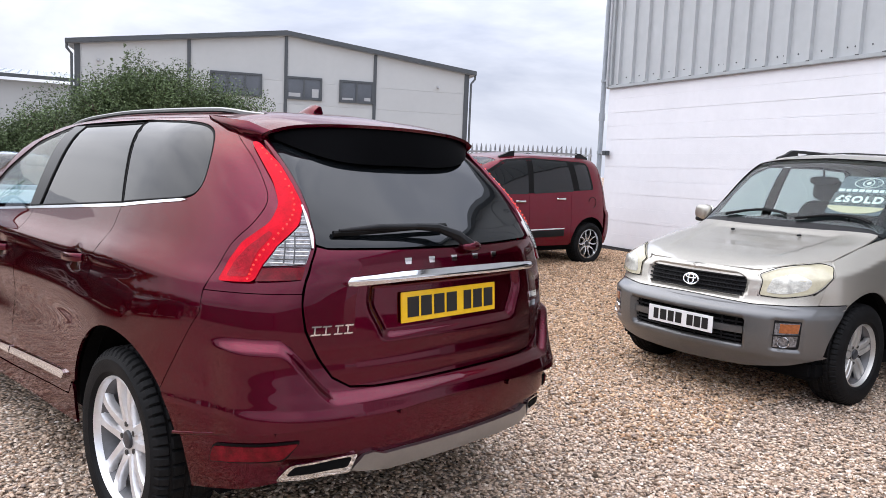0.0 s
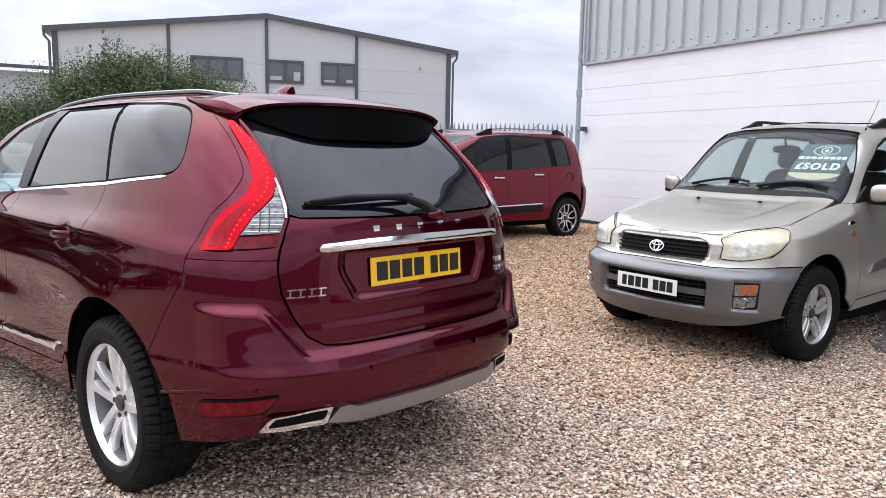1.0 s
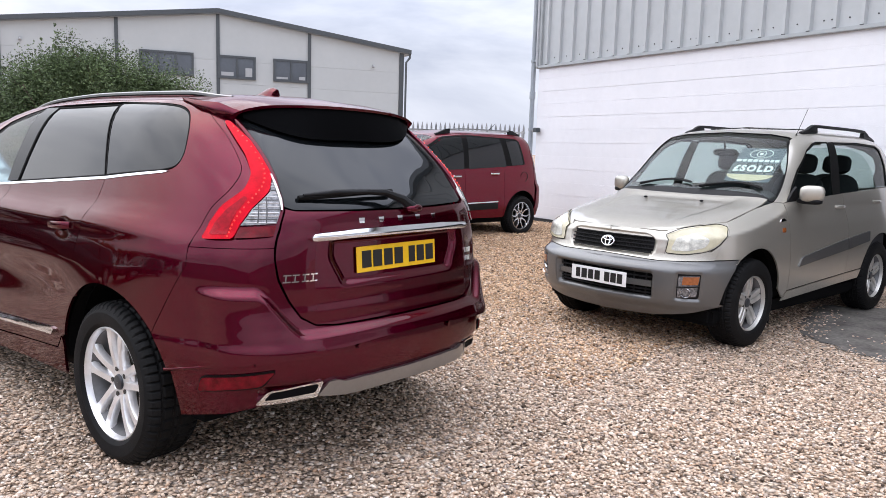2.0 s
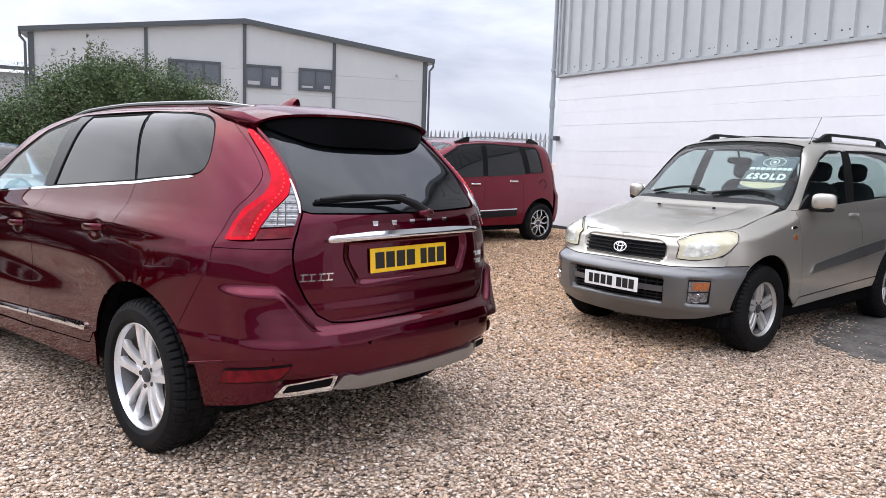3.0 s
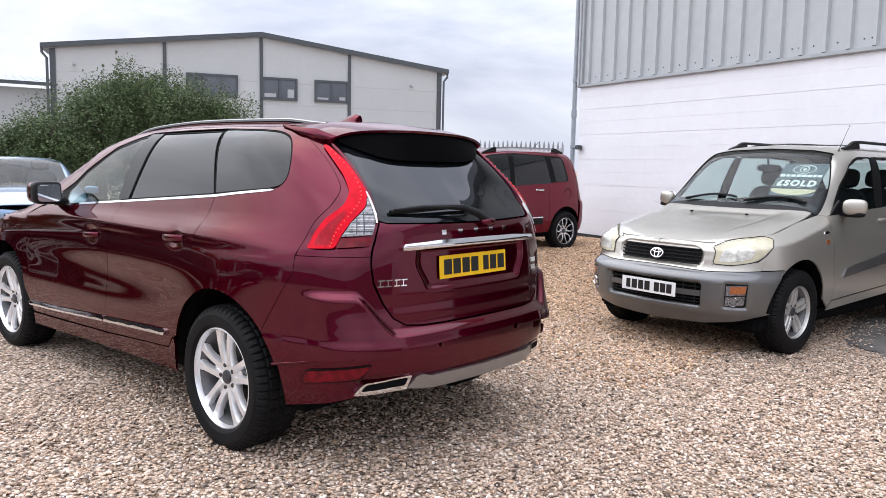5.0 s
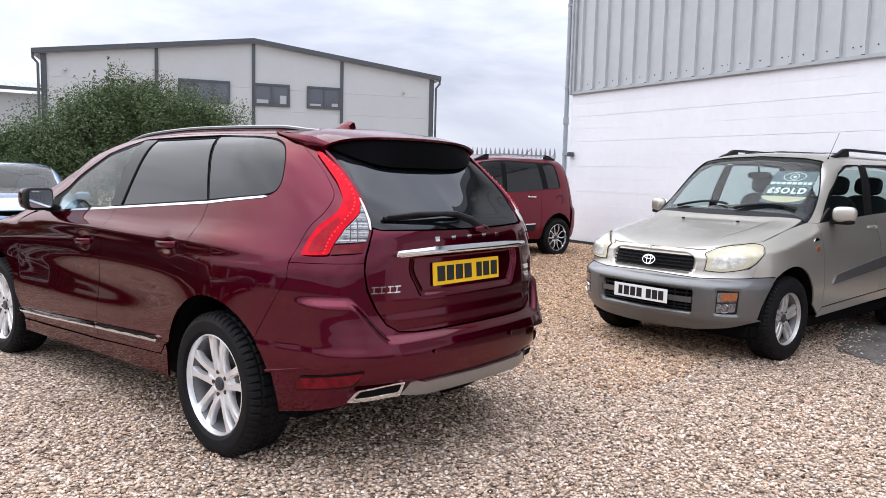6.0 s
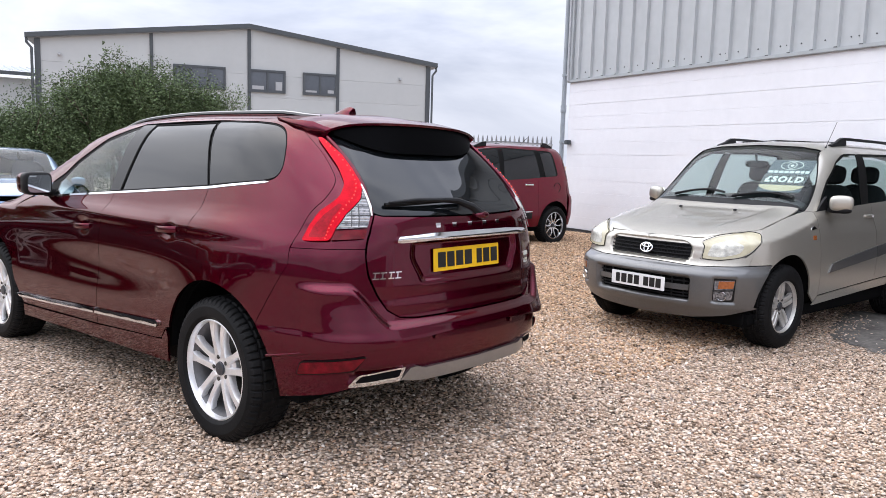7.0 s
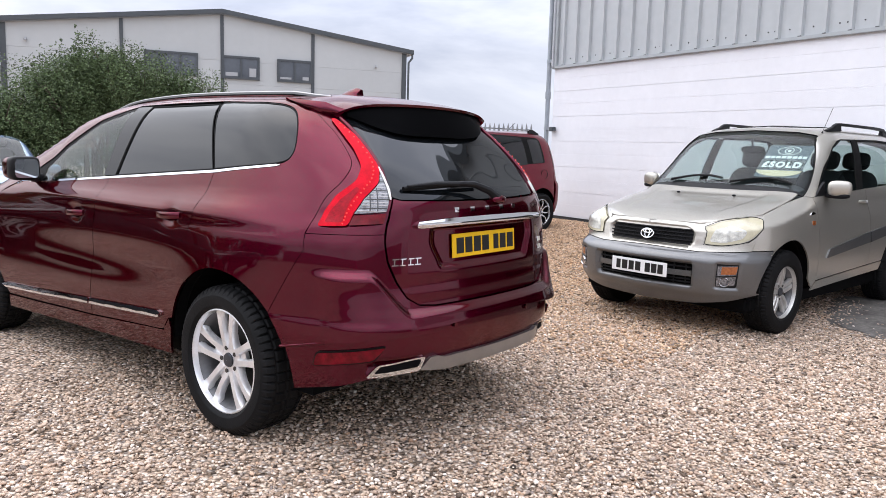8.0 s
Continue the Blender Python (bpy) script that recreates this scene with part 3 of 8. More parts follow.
# ---- car bodies: a skin over length and height, cut into panels ----
def smooth_line(pts, n=0):
    """A shape-keeping cubic through (position, value) pairs, as a function."""
    xs, ys = np.array([p[0] for p in pts], float), np.array([p[1] for p in pts], float)
    h, d = np.diff(xs), np.diff(ys) / np.diff(xs)
    m = np.zeros(len(xs))
    m[0], m[-1] = d[0], d[-1]
    for i in range(1, len(xs) - 1):
        if d[i - 1] * d[i] > 0:
            w1, w2 = 2 * h[i] + h[i - 1], h[i] + 2 * h[i - 1]
            m[i] = (w1 + w2) / (w1 / d[i - 1] + w2 / d[i])
    fine = np.linspace(xs[0], xs[-1], 600)
    k = np.clip(np.searchsorted(xs, fine, "right") - 1, 0, len(xs) - 2)
    t = (fine - xs[k]) / h[k]
    val = (ys[k] * (1 + 2 * t) * (1 - t) ** 2 + m[k] * h[k] * t * (1 - t) ** 2 + ys[k + 1] * t * t * (3 - 2 * t) + m[k + 1] * h[k] * t * t * (t - 1))
    return lambda x: np.interp(x, fine, val)


def round_curve(pts, n=24):
    """A Catmull-Rom curve through points in the plane."""
    p = [np.array(a, float) for a in pts]
    p = [2 * p[0] - p[1]] + p + [2 * p[-1] - p[-2]]
    out = []
    for i in range(1, len(p) - 2):
        for k in range(n):
            t = k / n
            out.append(0.5 * (2 * p[i] + (p[i + 1] - p[i - 1]) * t + (2 * p[i - 1] - 5 * p[i] + 4 * p[i + 1] - p[i + 2]) * t * t + (3 * p[i] - p[i - 1] - 3 * p[i + 1] + p[i + 2]) * t ** 3))
    out.append(p[-2])
    return np.array(out)


class Shell:
    """A car's skin. plan: half outline from the tail's middle to the nose's middle; lower: width factor by height below the belt;
    over: width factor by share of the height between belt and roof; belt, top: heights along the car; tail, nose: lean by height."""

    def __init__(self, plan, lower, over, belt, top, tail, nose, reach=(1.2, 1.0), bulges=(), flat=((0, 0), (2, 0))):
        c = round_curve(plan, 64)
        self.x0, self.y0 = np.maximum(c[:, 0], 0), np.maximum.accumulate(c[:, 1] + np.arange(len(c)) * 1e-7)
        self.q = np.concatenate(([0], np.cumsum(np.hypot(np.diff(c[:, 0]), np.diff(c[:, 1])))))
        self.turn = int(np.argmax(self.x0 > self.x0.max() * 0.985))
        self.back = len(self.x0) - 1 - int(np.argmax(self.x0[::-1] > self.x0.max() * 0.97))
        self.lower, self.over, self.belt, self.top, self.tail, self.nose = (smooth_line(a) for a in (lower, over, belt, top, tail, nose))
        o = np.linspace(0, 1, 500)
        self.over_in = (self.over(o)[::-1], o[::-1])
        y1 = self.y0[-1]
        s = np.clip(1 - self.y0 / reach[0], 0, 1)
        self.b_tail = s * s * (3 - 2 * s)
        s = np.clip(1 - (y1 - self.y0) / reach[1], 0, 1)
        self.b_nose = s * s * (3 - 2 * s)
        self.bulges, self.flat = bulges, smooth_line(flat)
        self.mid = np.clip(1 - (self.x0 / self.x0.max()) ** 2, 0, 1) * (self.b_tail > 0.02)
        self.kept, self.kept_y, self.kept_raw = {}, {}, {}

    def row(self, z):
        k = round(z, 5)
        if k not in self.kept:
            raw = self.y0 + self.b_tail * self.tail(z) + self.mid * self.b_tail * self.flat(z) + self.b_nose * self.nose(z)
            y = np.maximum.accumulate(raw + np.arange(len(self.y0)) * 1e-7)
            self.kept_raw[k] = raw
            zb, zt = self.belt(y), self.top(y)
            s = np.clip((z - zb) / np.maximum(zt - zb, 1e-3), 0, 1)
            f = np.where(z <= zb, self.lower(z), self.lower(zb) * self.over(s))
            x = self.x0 * f
            for yc, zc, sy, sz, a in self.bulges:
                x = x + a * np.exp(-((y - yc) / sy) ** 2 - ((z - zc) / sz) ** 2) * np.clip(self.x0 / self.x0.max(), 0, 1) ** 4
            self.kept[k] = (x, y)
        return self.kept[k]

    def side(self, y, z, off=0.0):
        x, ys = self.row(z)
        return (float(np.interp(y, ys, x)) + off, y, z)

    def rear(self, x, z, off=0.0):
        xs, ys = self.row(z)
        k = max(int(np.argmax(xs > xs.max() * 0.985)), 3)
        return (x, float(np.interp(abs(x), xs[:k], ys[:k])) - off, z)

    def front(self, x, z, off=0.0):
        xs, ys = self.row(z)
        k = len(xs) - 1 - max(int(np.argmax(xs[::-1] > xs.max() * 0.985)), 3)
        return (x, float(np.interp(abs(x), xs[k:][::-1], ys[k:][::-1])) + off, z)

    def wrap(self, q, z, off=0.0):
        x, y = self.row(z)[0], self.kept_raw[round(z, 5)]
        a = abs(q)
        px, py = float(np.interp(a, self.q, x)), float(np.interp(a, self.q, y))
        if off:
            e = 0.01
            dx, dy = float(np.interp(a + e, self.q, x)) - float(np.interp(a - e, self.q, x)), float(np.interp(a + e, self.q, y)) - float(np.interp(a - e, self.q, y))
            n = math.hypot(dx, dy) or 1.0
            px, py = px + dy / n * off, py - dx / n * off
        return (math.copysign(px, q) if q else 0.0, py, z)

    def level(self, y):
        """Half widths over height at one place along the car, from the belt up."""
        k = round(y, 4)
        if k not in self.kept_y:
            zt = float(self.top(y))
            zs = np.round(np.linspace(float(self.belt(y)), zt - 1e-4, 40), 3)
            xs = np.array([self.side(y, z)[0] for z in zs])
            xs[-1] = 0.0
            self.kept_y[k] = (np.minimum.accumulate(xs)[::-1] + np.arange(40) * 1e-9, zs[::-1])
        return self.kept_y[k]

    def roof(self, x, y, off=0.0):
        xs, zs = self.level(y)
        return (x, y, float(np.interp(abs(x), xs, zs)) + off)

    def edge(self, y, share=0.9):
        """The height of the roof's edge at y, and the half width there."""
        z = float(self.belt(y)) + share * (float(self.top(y)) - float(self.belt(y)))
        return z, self.side(y, z)[0]

    def q_at(self, y, z):
        return float(np.interp(y, self.row(z)[1], self.q))

    def nose_point(self, e, z, off=0.0):
        x, y, z1 = self.wrap(float(self.q[-1]) - abs(e), z, off)
        return (math.copysign(x, e), y, z1)

RED_SUV = Shell(
    plan=((0, 0), (0.25, 0.006), (0.45, 0.03), (0.60, 0.07), (0.70, 0.125), (0.78, 0.21), (0.84, 0.33), (0.885, 0.48), (0.92, 0.68), (0.945, 0.95), (0.945, 1.3), (0.935, 2.0), (0.938, 3.0),
          (0.965, 3.87), (0.935, 4.22), (0.84, 4.50), (0.65, 4.67), (0.35, 4.75), (0, 4.77)),
    lower=((0.15, 0.93), (0.3, 0.965), (0.45, 0.988), (0.58, 0.995), (0.75, 0.994), (0.88, 0.997), (0.955, 0.991), (0.985, 0.986), (1.015, 0.976), (1.06, 0.956), (1.1, 0.932), (1.2, 0.9)),
    over=((0, 1), (0.25, 0.945), (0.5, 0.885), (0.7, 0.825), (0.82, 0.765), (0.9, 0.68), (0.95, 0.56), (0.985, 0.33), (1, 0)),
    belt=((0, 1.14), (1.0, 1.12), (2.0, 1.085), (3.0, 1.05), (3.9, 1.0), (4.42, 0.9), (4.85, 0.8)),
    top=((0, 1.66), (0.5, 1.665), (1.0, 1.685), (1.8, 1.695), (2.4, 1.675), (2.9, 1.60), (3.4, 1.36), (3.85, 1.10), (4.3, 1.04), (4.6, 0.96), (4.77, 0.87)),
    tail=((0.15, 0.16), (0.3, 0.06), (0.42, 0.01), (0.55, 0), (0.64, 0.008), (0.72, 0.028), (0.8, 0.046), (0.95, 0.06), (1.1, 0.07), (1.2, 0.085), (1.3, 0.125), (1.45, 0.25), (1.6, 0.43), (1.7, 0.56)),
    nose=((0.15, -0.15), (0.35, -0.02), (0.6, 0.0), (0.75, -0.03), (0.9, -0.12), (1.1, -0.6)),
    flat=((0, 0), (1.12, 0), (1.25, 0.05), (1.4, 0.108), (1.6, 0.165), (1.8, 0.215)),
    bulges=((0.956, 0.70, 0.42, 0.17, 0.028), (3.9, 0.64, 0.46, 0.20, 0.028), (2.3, 0.74, 0.95, 0.12, -0.014), (2.3, 1.07, 1.0, 0.05, 0.042), (1.05, 1.095, 0.42, 0.05, 0.030)))
RED_TURN, RED_HUB = radians(1.0), Vector((1.165, 2.886, 0))
RED_SUV_M = Matrix.Translation(RED_HUB) @ Matrix.Rotation(RED_TURN, 4, "Z") @ Matrix.Translation(Vector((2.076, 1.936, 0)) - RED_HUB)

PALE_SUV = Shell(
    plan=((0, 0), (0.4, 0.02), (0.68, 0.08), (0.80, 0.2), (0.85, 0.5), (0.865, 0.9), (0.86, 1.5), (0.86, 2.4), (0.865, 3.0), (0.868, 3.4), (0.85, 3.65), (0.80, 3.86), (0.68, 4.04), (0.4, 4.155), (0, 4.2)),
    lower=((0.15, 0.93), (0.3, 0.965), (0.45, 0.99), (0.6, 1.0), (0.75, 1.0), (0.88, 0.99), (0.98, 0.97), (1.08, 0.945), (1.2, 0.92)),
    over=((0, 1), (0.08, 0.996), (0.3, 0.957), (0.6, 0.895), (0.8, 0.83), (0.9, 0.75), (0.95, 0.64), (0.985, 0.38), (1, 0)),
    belt=((0, 1.06), (1.0, 1.05), (2.4, 1.03), (2.9, 1.0), (3.4, 0.92), (3.8, 0.86), (4.2, 0.80)),
    top=((0, 1.65), (0.4, 1.71), (1.0, 1.745), (1.8, 1.748), (2.2, 1.722), (2.4, 1.668), (2.7, 1.41), (2.98, 1.165), (3.06, 1.13), (3.4, 1.05), (3.8, 0.965), (4.05, 0.885), (4.2, 0.83)),
    tail=((0.15, 0.12), (0.3, 0.03), (0.5, 0), (0.7, 0.02), (1.0, 0.05), (1.3, 0.1), (1.6, 0.22), (1.7, 0.3)),
    nose=((0.15, -0.2), (0.28, -0.07), (0.4, -0.01), (0.5, 0), (0.6, 0.0), (0.645, -0.02), (0.68, -0.075), (0.78, -0.105), (0.88, -0.13), (0.95, -0.20), (1.1, -0.8)),
    reach=(1.2, 1.0),
    bulges=((0.90, 0.6, 0.40, 0.28, 0.022), (3.39, 0.6, 0.40, 0.28, 0.022), (2.1, 0.78, 0.8, 0.12, -0.006)))
PALE_SUV_M = Matrix.Translation((8.971, 1.877, 0)) @ Matrix.Rotation(radians(81.5), 4, "Z")

from mathutils.geometry import tessellate_polygon


def fine(poly, step=0.05):
    """The outline with points added along its edges."""
    out = []
    for i, (x, y) in enumerate(poly):
        x1, y1 = poly[(i + 1) % len(poly)]
        n = max(1, int(math.hypot(x1 - x, y1 - y) / step))
        out += [(x + (x1 - x) * k / n, y + (y1 - y) * k / n) for k in range(n)]
    return out


def rounded(poly, r):
    """The outline with its corners rounded; r is one radius or one for each corner."""
    out, n = [], len(poly)
    rs = r if isinstance(r, (list, tuple)) else [r] * n
    for i in range(n):
        p, a, b = Vector(poly[i]), Vector(poly[i - 1]), Vector(poly[(i + 1) % n])
        da, db = a - p, b - p
        c = min(rs[i], da.length * 0.48, db.length * 0.48)
        if c < 1e-4:
            out.append(tuple(p))
            continue
        p0, p1 = p + da.normalized() * c, p + db.normalized() * c
        for k in range(6):
            t = k / 5
            q = p0 * (1 - t) ** 2 + p * 2 * t * (1 - t) + p1 * t * t
            out.append((q.x, q.y))
    return out


def arc(cy, cz, r, a0, a1, n=18, tall=1.0):
    return [(cy + r * math.cos(radians(a0 + (a1 - a0) * k / n)), cz + r * tall * math.sin(radians(a0 + (a1 - a0) * k / n))) for k in range(n + 1)]


def shrink(poly, d):
    """The outline drawn in by d, for shut lines."""
    area = sum(poly[i - 1][0] * poly[i][1] - poly[i][0] * poly[i - 1][1] for i in range(len(poly)))
    s = 1 if area > 0 else -1
    out = []
    for i in range(len(poly)):
        a, p, b = Vector(poly[i - 1]), Vector(poly[i]), Vector(poly[(i + 1) % len(poly)])
        u, v = (p - a), (b - p)
        if u.length < 1e-9 or v.length < 1e-9:
            out.append(tuple(p))
            continue
        u.normalize(), v.normalize()
        n = Vector((-u.y - v.y, u.x + v.x)) * s
        if n.length < 1e-6:
            out.append(tuple(p))
            continue
        n.normalize()
        k = max(0.4, n.dot(Vector((-u.y, u.x)) * s))
        out.append((p.x + n.x * d / k, p.y + n.y * d / k))
    return out


def clip(poly, axis, lo, hi):
    for side, at in ((1, lo), (-1, hi)):
        out, n = [], len(poly)
        for i in range(n):
            p, q = poly[i], poly[(i + 1) % n]
            a, b = (p[axis] - at) * side, (q[axis] - at) * side
            if a >= 0:
                out.append(p)
            if (a > 0 and b < 0) or (a < 0 and b > 0):
                t = a / (a - b)
                c = [p[0] + (q[0] - p[0]) * t, p[1] + (q[1] - p[1]) * t]
                c[axis] = at
                out.append(tuple(c))
        poly = out
        if len(poly) < 3:
            return []
    return poly


def convex(keys):
    for i in range(len(keys)):
        a, b, c = keys[i - 2], keys[i - 1], keys[i]
        if (b[0] - a[0]) * (c[1] - b[1]) - (b[1] - a[1]) * (c[0] - b[0]) < -1e-8:
            return False
    return True


def skin(polys, place, cell=0.04, thick=0.012, sgn=1, bm=None, under=None):
    """Flat outlines laid on a curved skin by place(a, b), in small cells, with their edges turned inwards."""
    bm = bm or bmesh.new()
    layer = bm.verts.layers.float_vector.new("analytic")
    known, origin = {}, {}

    def vert(p):
        k = (round(p[0], 4), round(p[1], 4))
        if k not in known:
            x, y, z = place(*k)
            known[k] = bm.verts.new((x * sgn, y, z))
            origin[known[k]] = k
        return known[k]

    faces = []
    for poly in polys:
        a0, a1 = min(p[0] for p in poly), max(p[0] for p in poly)
        i0, i1 = math.floor(a0 / cell), math.ceil(a1 / cell)
        for i in range(i0, i1):
            strip = clip(poly, 0, i * cell, (i + 1) * cell)
            if not strip:
                continue
            b0, b1 = min(p[1] for p in strip), max(p[1] for p in strip)
            for j in range(math.floor(b0 / cell), math.ceil(b1 / cell)):
                piece = clip(strip, 1, j * cell, (j + 1) * cell)
                if len(piece) < 3:
                    continue
                keys = [(round(p[0], 4), round(p[1], 4)) for p in piece]
                keys = [k for i_, k in enumerate(keys) if k != keys[i_ - 1]]
                if len(keys) < 3:
                    continue
                if len(set(keys)) == len(keys) and convex(keys):
                    groups = [keys]
                else:                                     # notched or doubled back: cut into triangles
                    got = tessellate_polygon([[Vector((a_, b_, 0)) for a_, b_ in keys]])
                    groups = []
                    for tri in got:
                        p, q, r = (keys[t_] for t_ in tri)
                        area = (q[0] - p[0]) * (r[1] - p[1]) - (r[0] - p[0]) * (q[1] - p[1])
                        if abs(area) > 1e-8:
                            groups.append([p, q, r] if area > 0 else [p, r, q])
                for group in groups:
                    vs = [vert(p) for p in group]
                    if sgn < 0:
                        vs.reverse()
                    try:
                        faces.append(bm.faces.new(vs))
                    except ValueError:
                        pass
    for v, (a, b) in origin.items():
        h = 0.007
        da = Vector(place(a + h * 1.6, b)) - Vector(place(a - h * 1.6, b))
        db = Vector(place(a, b + h)) - Vector(place(a, b - h))
        n = da.cross(db)
        if n.length > 1e-12:
            n.normalize()
            v[layer] = Vector((n.x * sgn, n.y, n.z))
    if thick:
        rim = [e for e in {e for f in faces for e in f.edges} if len(e.link_faces) == 1]
        outer, inner = {}, {}
        for e in rim:
            for v in e.verts:
                if v not in outer:
                    x, y, z = under(*origin[v])
                    outer[v], inner[v] = bm.verts.new(v.co), bm.verts.new((x * sgn, y, z))
        for e in rim:
            loop = next(l for l in e.link_faces[0].loops if l.edge == e)
            a, b = loop.vert, loop.link_loop_next.vert
            bm.faces.new((outer[b], outer[a], inner[a], inner[b]))
    return bm


class Car:
    """Builds the panels of one car on its shell."""

    def __init__(self, shell, root):
        self.s, self.root = shell, root

    def q(self, poly):
        return [(self.s.q_at(y, z), z) for y, z in poly]

    def panel(self, name, poly, m, kind="side", sides=(1, -1), off=0.0, gap=0.0, cell=0.04, thick=0.012, label="", parent=None, shape=None, smooth=32):
        """One panel, or a mirrored pair: kind side takes (y, z), wrap (q, z), roof (x, y)."""
        poly = fine(poly)
        if kind == "side":
            poly = self.q(poly)
        if gap:
            poly = shrink(poly, gap)
        if sum(poly[i - 1][0] * poly[i][1] - poly[i][0] * poly[i - 1][1] for i in range(len(poly))) < 0:
            poly = poly[::-1]
        base = self.s.roof if kind == "roof" else self.s.wrap
        place = (lambda a, b: base(a, b, off + shape(a, b))) if shape else (lambda a, b: base(a, b, off))
        under = (lambda a, b: base(a, b, off + shape(a, b) - thick)) if shape else (lambda a, b: base(a, b, off - thick))
        return [part(name, skin([poly], place, cell, thick, g, under=under), m, parent or self.root, label, smooth) for g in sides]

    def nose_panel(self, name, half, m, sides=None, off=0.0, gap=0.0, cell=0.04, thick=0.012, label="", parent=None, shape=None, smooth=32):
        """A panel round the nose in (e, up). Without sides, the half outline starts and ends on the middle line and is mirrored into one panel."""
        outs = []
        if sides is None:
            polys = [half + [(-a, b) for a, b in half[::-1] if a > 1e-6]]
        else:
            polys = [[(a * g, b) for a, b in half] for g in sides]
        for poly in polys:
            poly = fine(poly)
            if sum(poly[i - 1][0] * poly[i][1] - poly[i][0] * poly[i - 1][1] for i in range(len(poly))) < 0:
                poly = poly[::-1]
            if gap:
                poly = shrink(poly, gap)
            outs.append(part(name, skin([poly], nose_skin(self.s, off, shape), cell, thick, -1, under=nose_skin(self.s, off - thick, shape)), m, parent or self.root, label, smooth))
        return outs


def nose_skin(shell, off, shape):
    """Lays (e, up) round the nose; e runs from the middle to either side."""
    end = float(shell.q[-1])

    def place(e, z):
        x, y, z1 = shell.wrap(end - abs(e), z, off + (shape(e, z) if shape else 0.0))
        return (-math.copysign(x, e), y, z1)
    return place


def smoothstep(a, b, x):
    t = min(max((x - a) / (b - a), 0.0), 1.0)
    return t * t * (3 - 2 * t)


def lathe(bm, profile, steps, wave=None):
    """Turns (across, radius) about the x axis."""
    rings = []
    for k in range(steps):
        a = 2 * math.pi * k / steps
        rings.append([bm.verts.new((x, math.cos(a) * (r + (wave(k, i) if wave else 0)), math.sin(a) * (r + (wave(k, i) if wave else 0)))) for i, (x, r) in enumerate(profile)])
    for k in range(steps):
        a, b = rings[k], rings[(k + 1) % steps]
        for i in range(len(profile) - 1):
            bm.faces.new((a[i], a[i + 1], b[i + 1], b[i]))


def bar(bm, path, widths, depths, face=Vector((1, 0, 0)), crown=0.35):
    """A flat bar with rounded edges along a path; face is its broad side's direction."""
    rings = []
    pts = [Vector(p) for p in path]
    for i, p in enumerate(pts):
        d = (pts[min(i + 1, len(pts) - 1)] - pts[max(i - 1, 0)]).normalized()
        s = face.cross(d).normalized()
        w, h = widths[i] / 2, depths[i]
        sec = ((-w, -h), (-w, -h * crown), (-w * 0.72, -0.001), (w * 0.72, -0.001), (w, -h * crown), (w, -h))
        rings.append([bm.verts.new(p + s * a + face * b) for a, b in sec])
    for a, b in zip(rings, rings[1:]):
        for k in range(6):
            bm.faces.new((a[k], a[(k + 1) % 6], b[(k + 1) % 6], b[k]))
    bm.faces.new(rings[0][::-1])
    bm.faces.new(rings[-1])


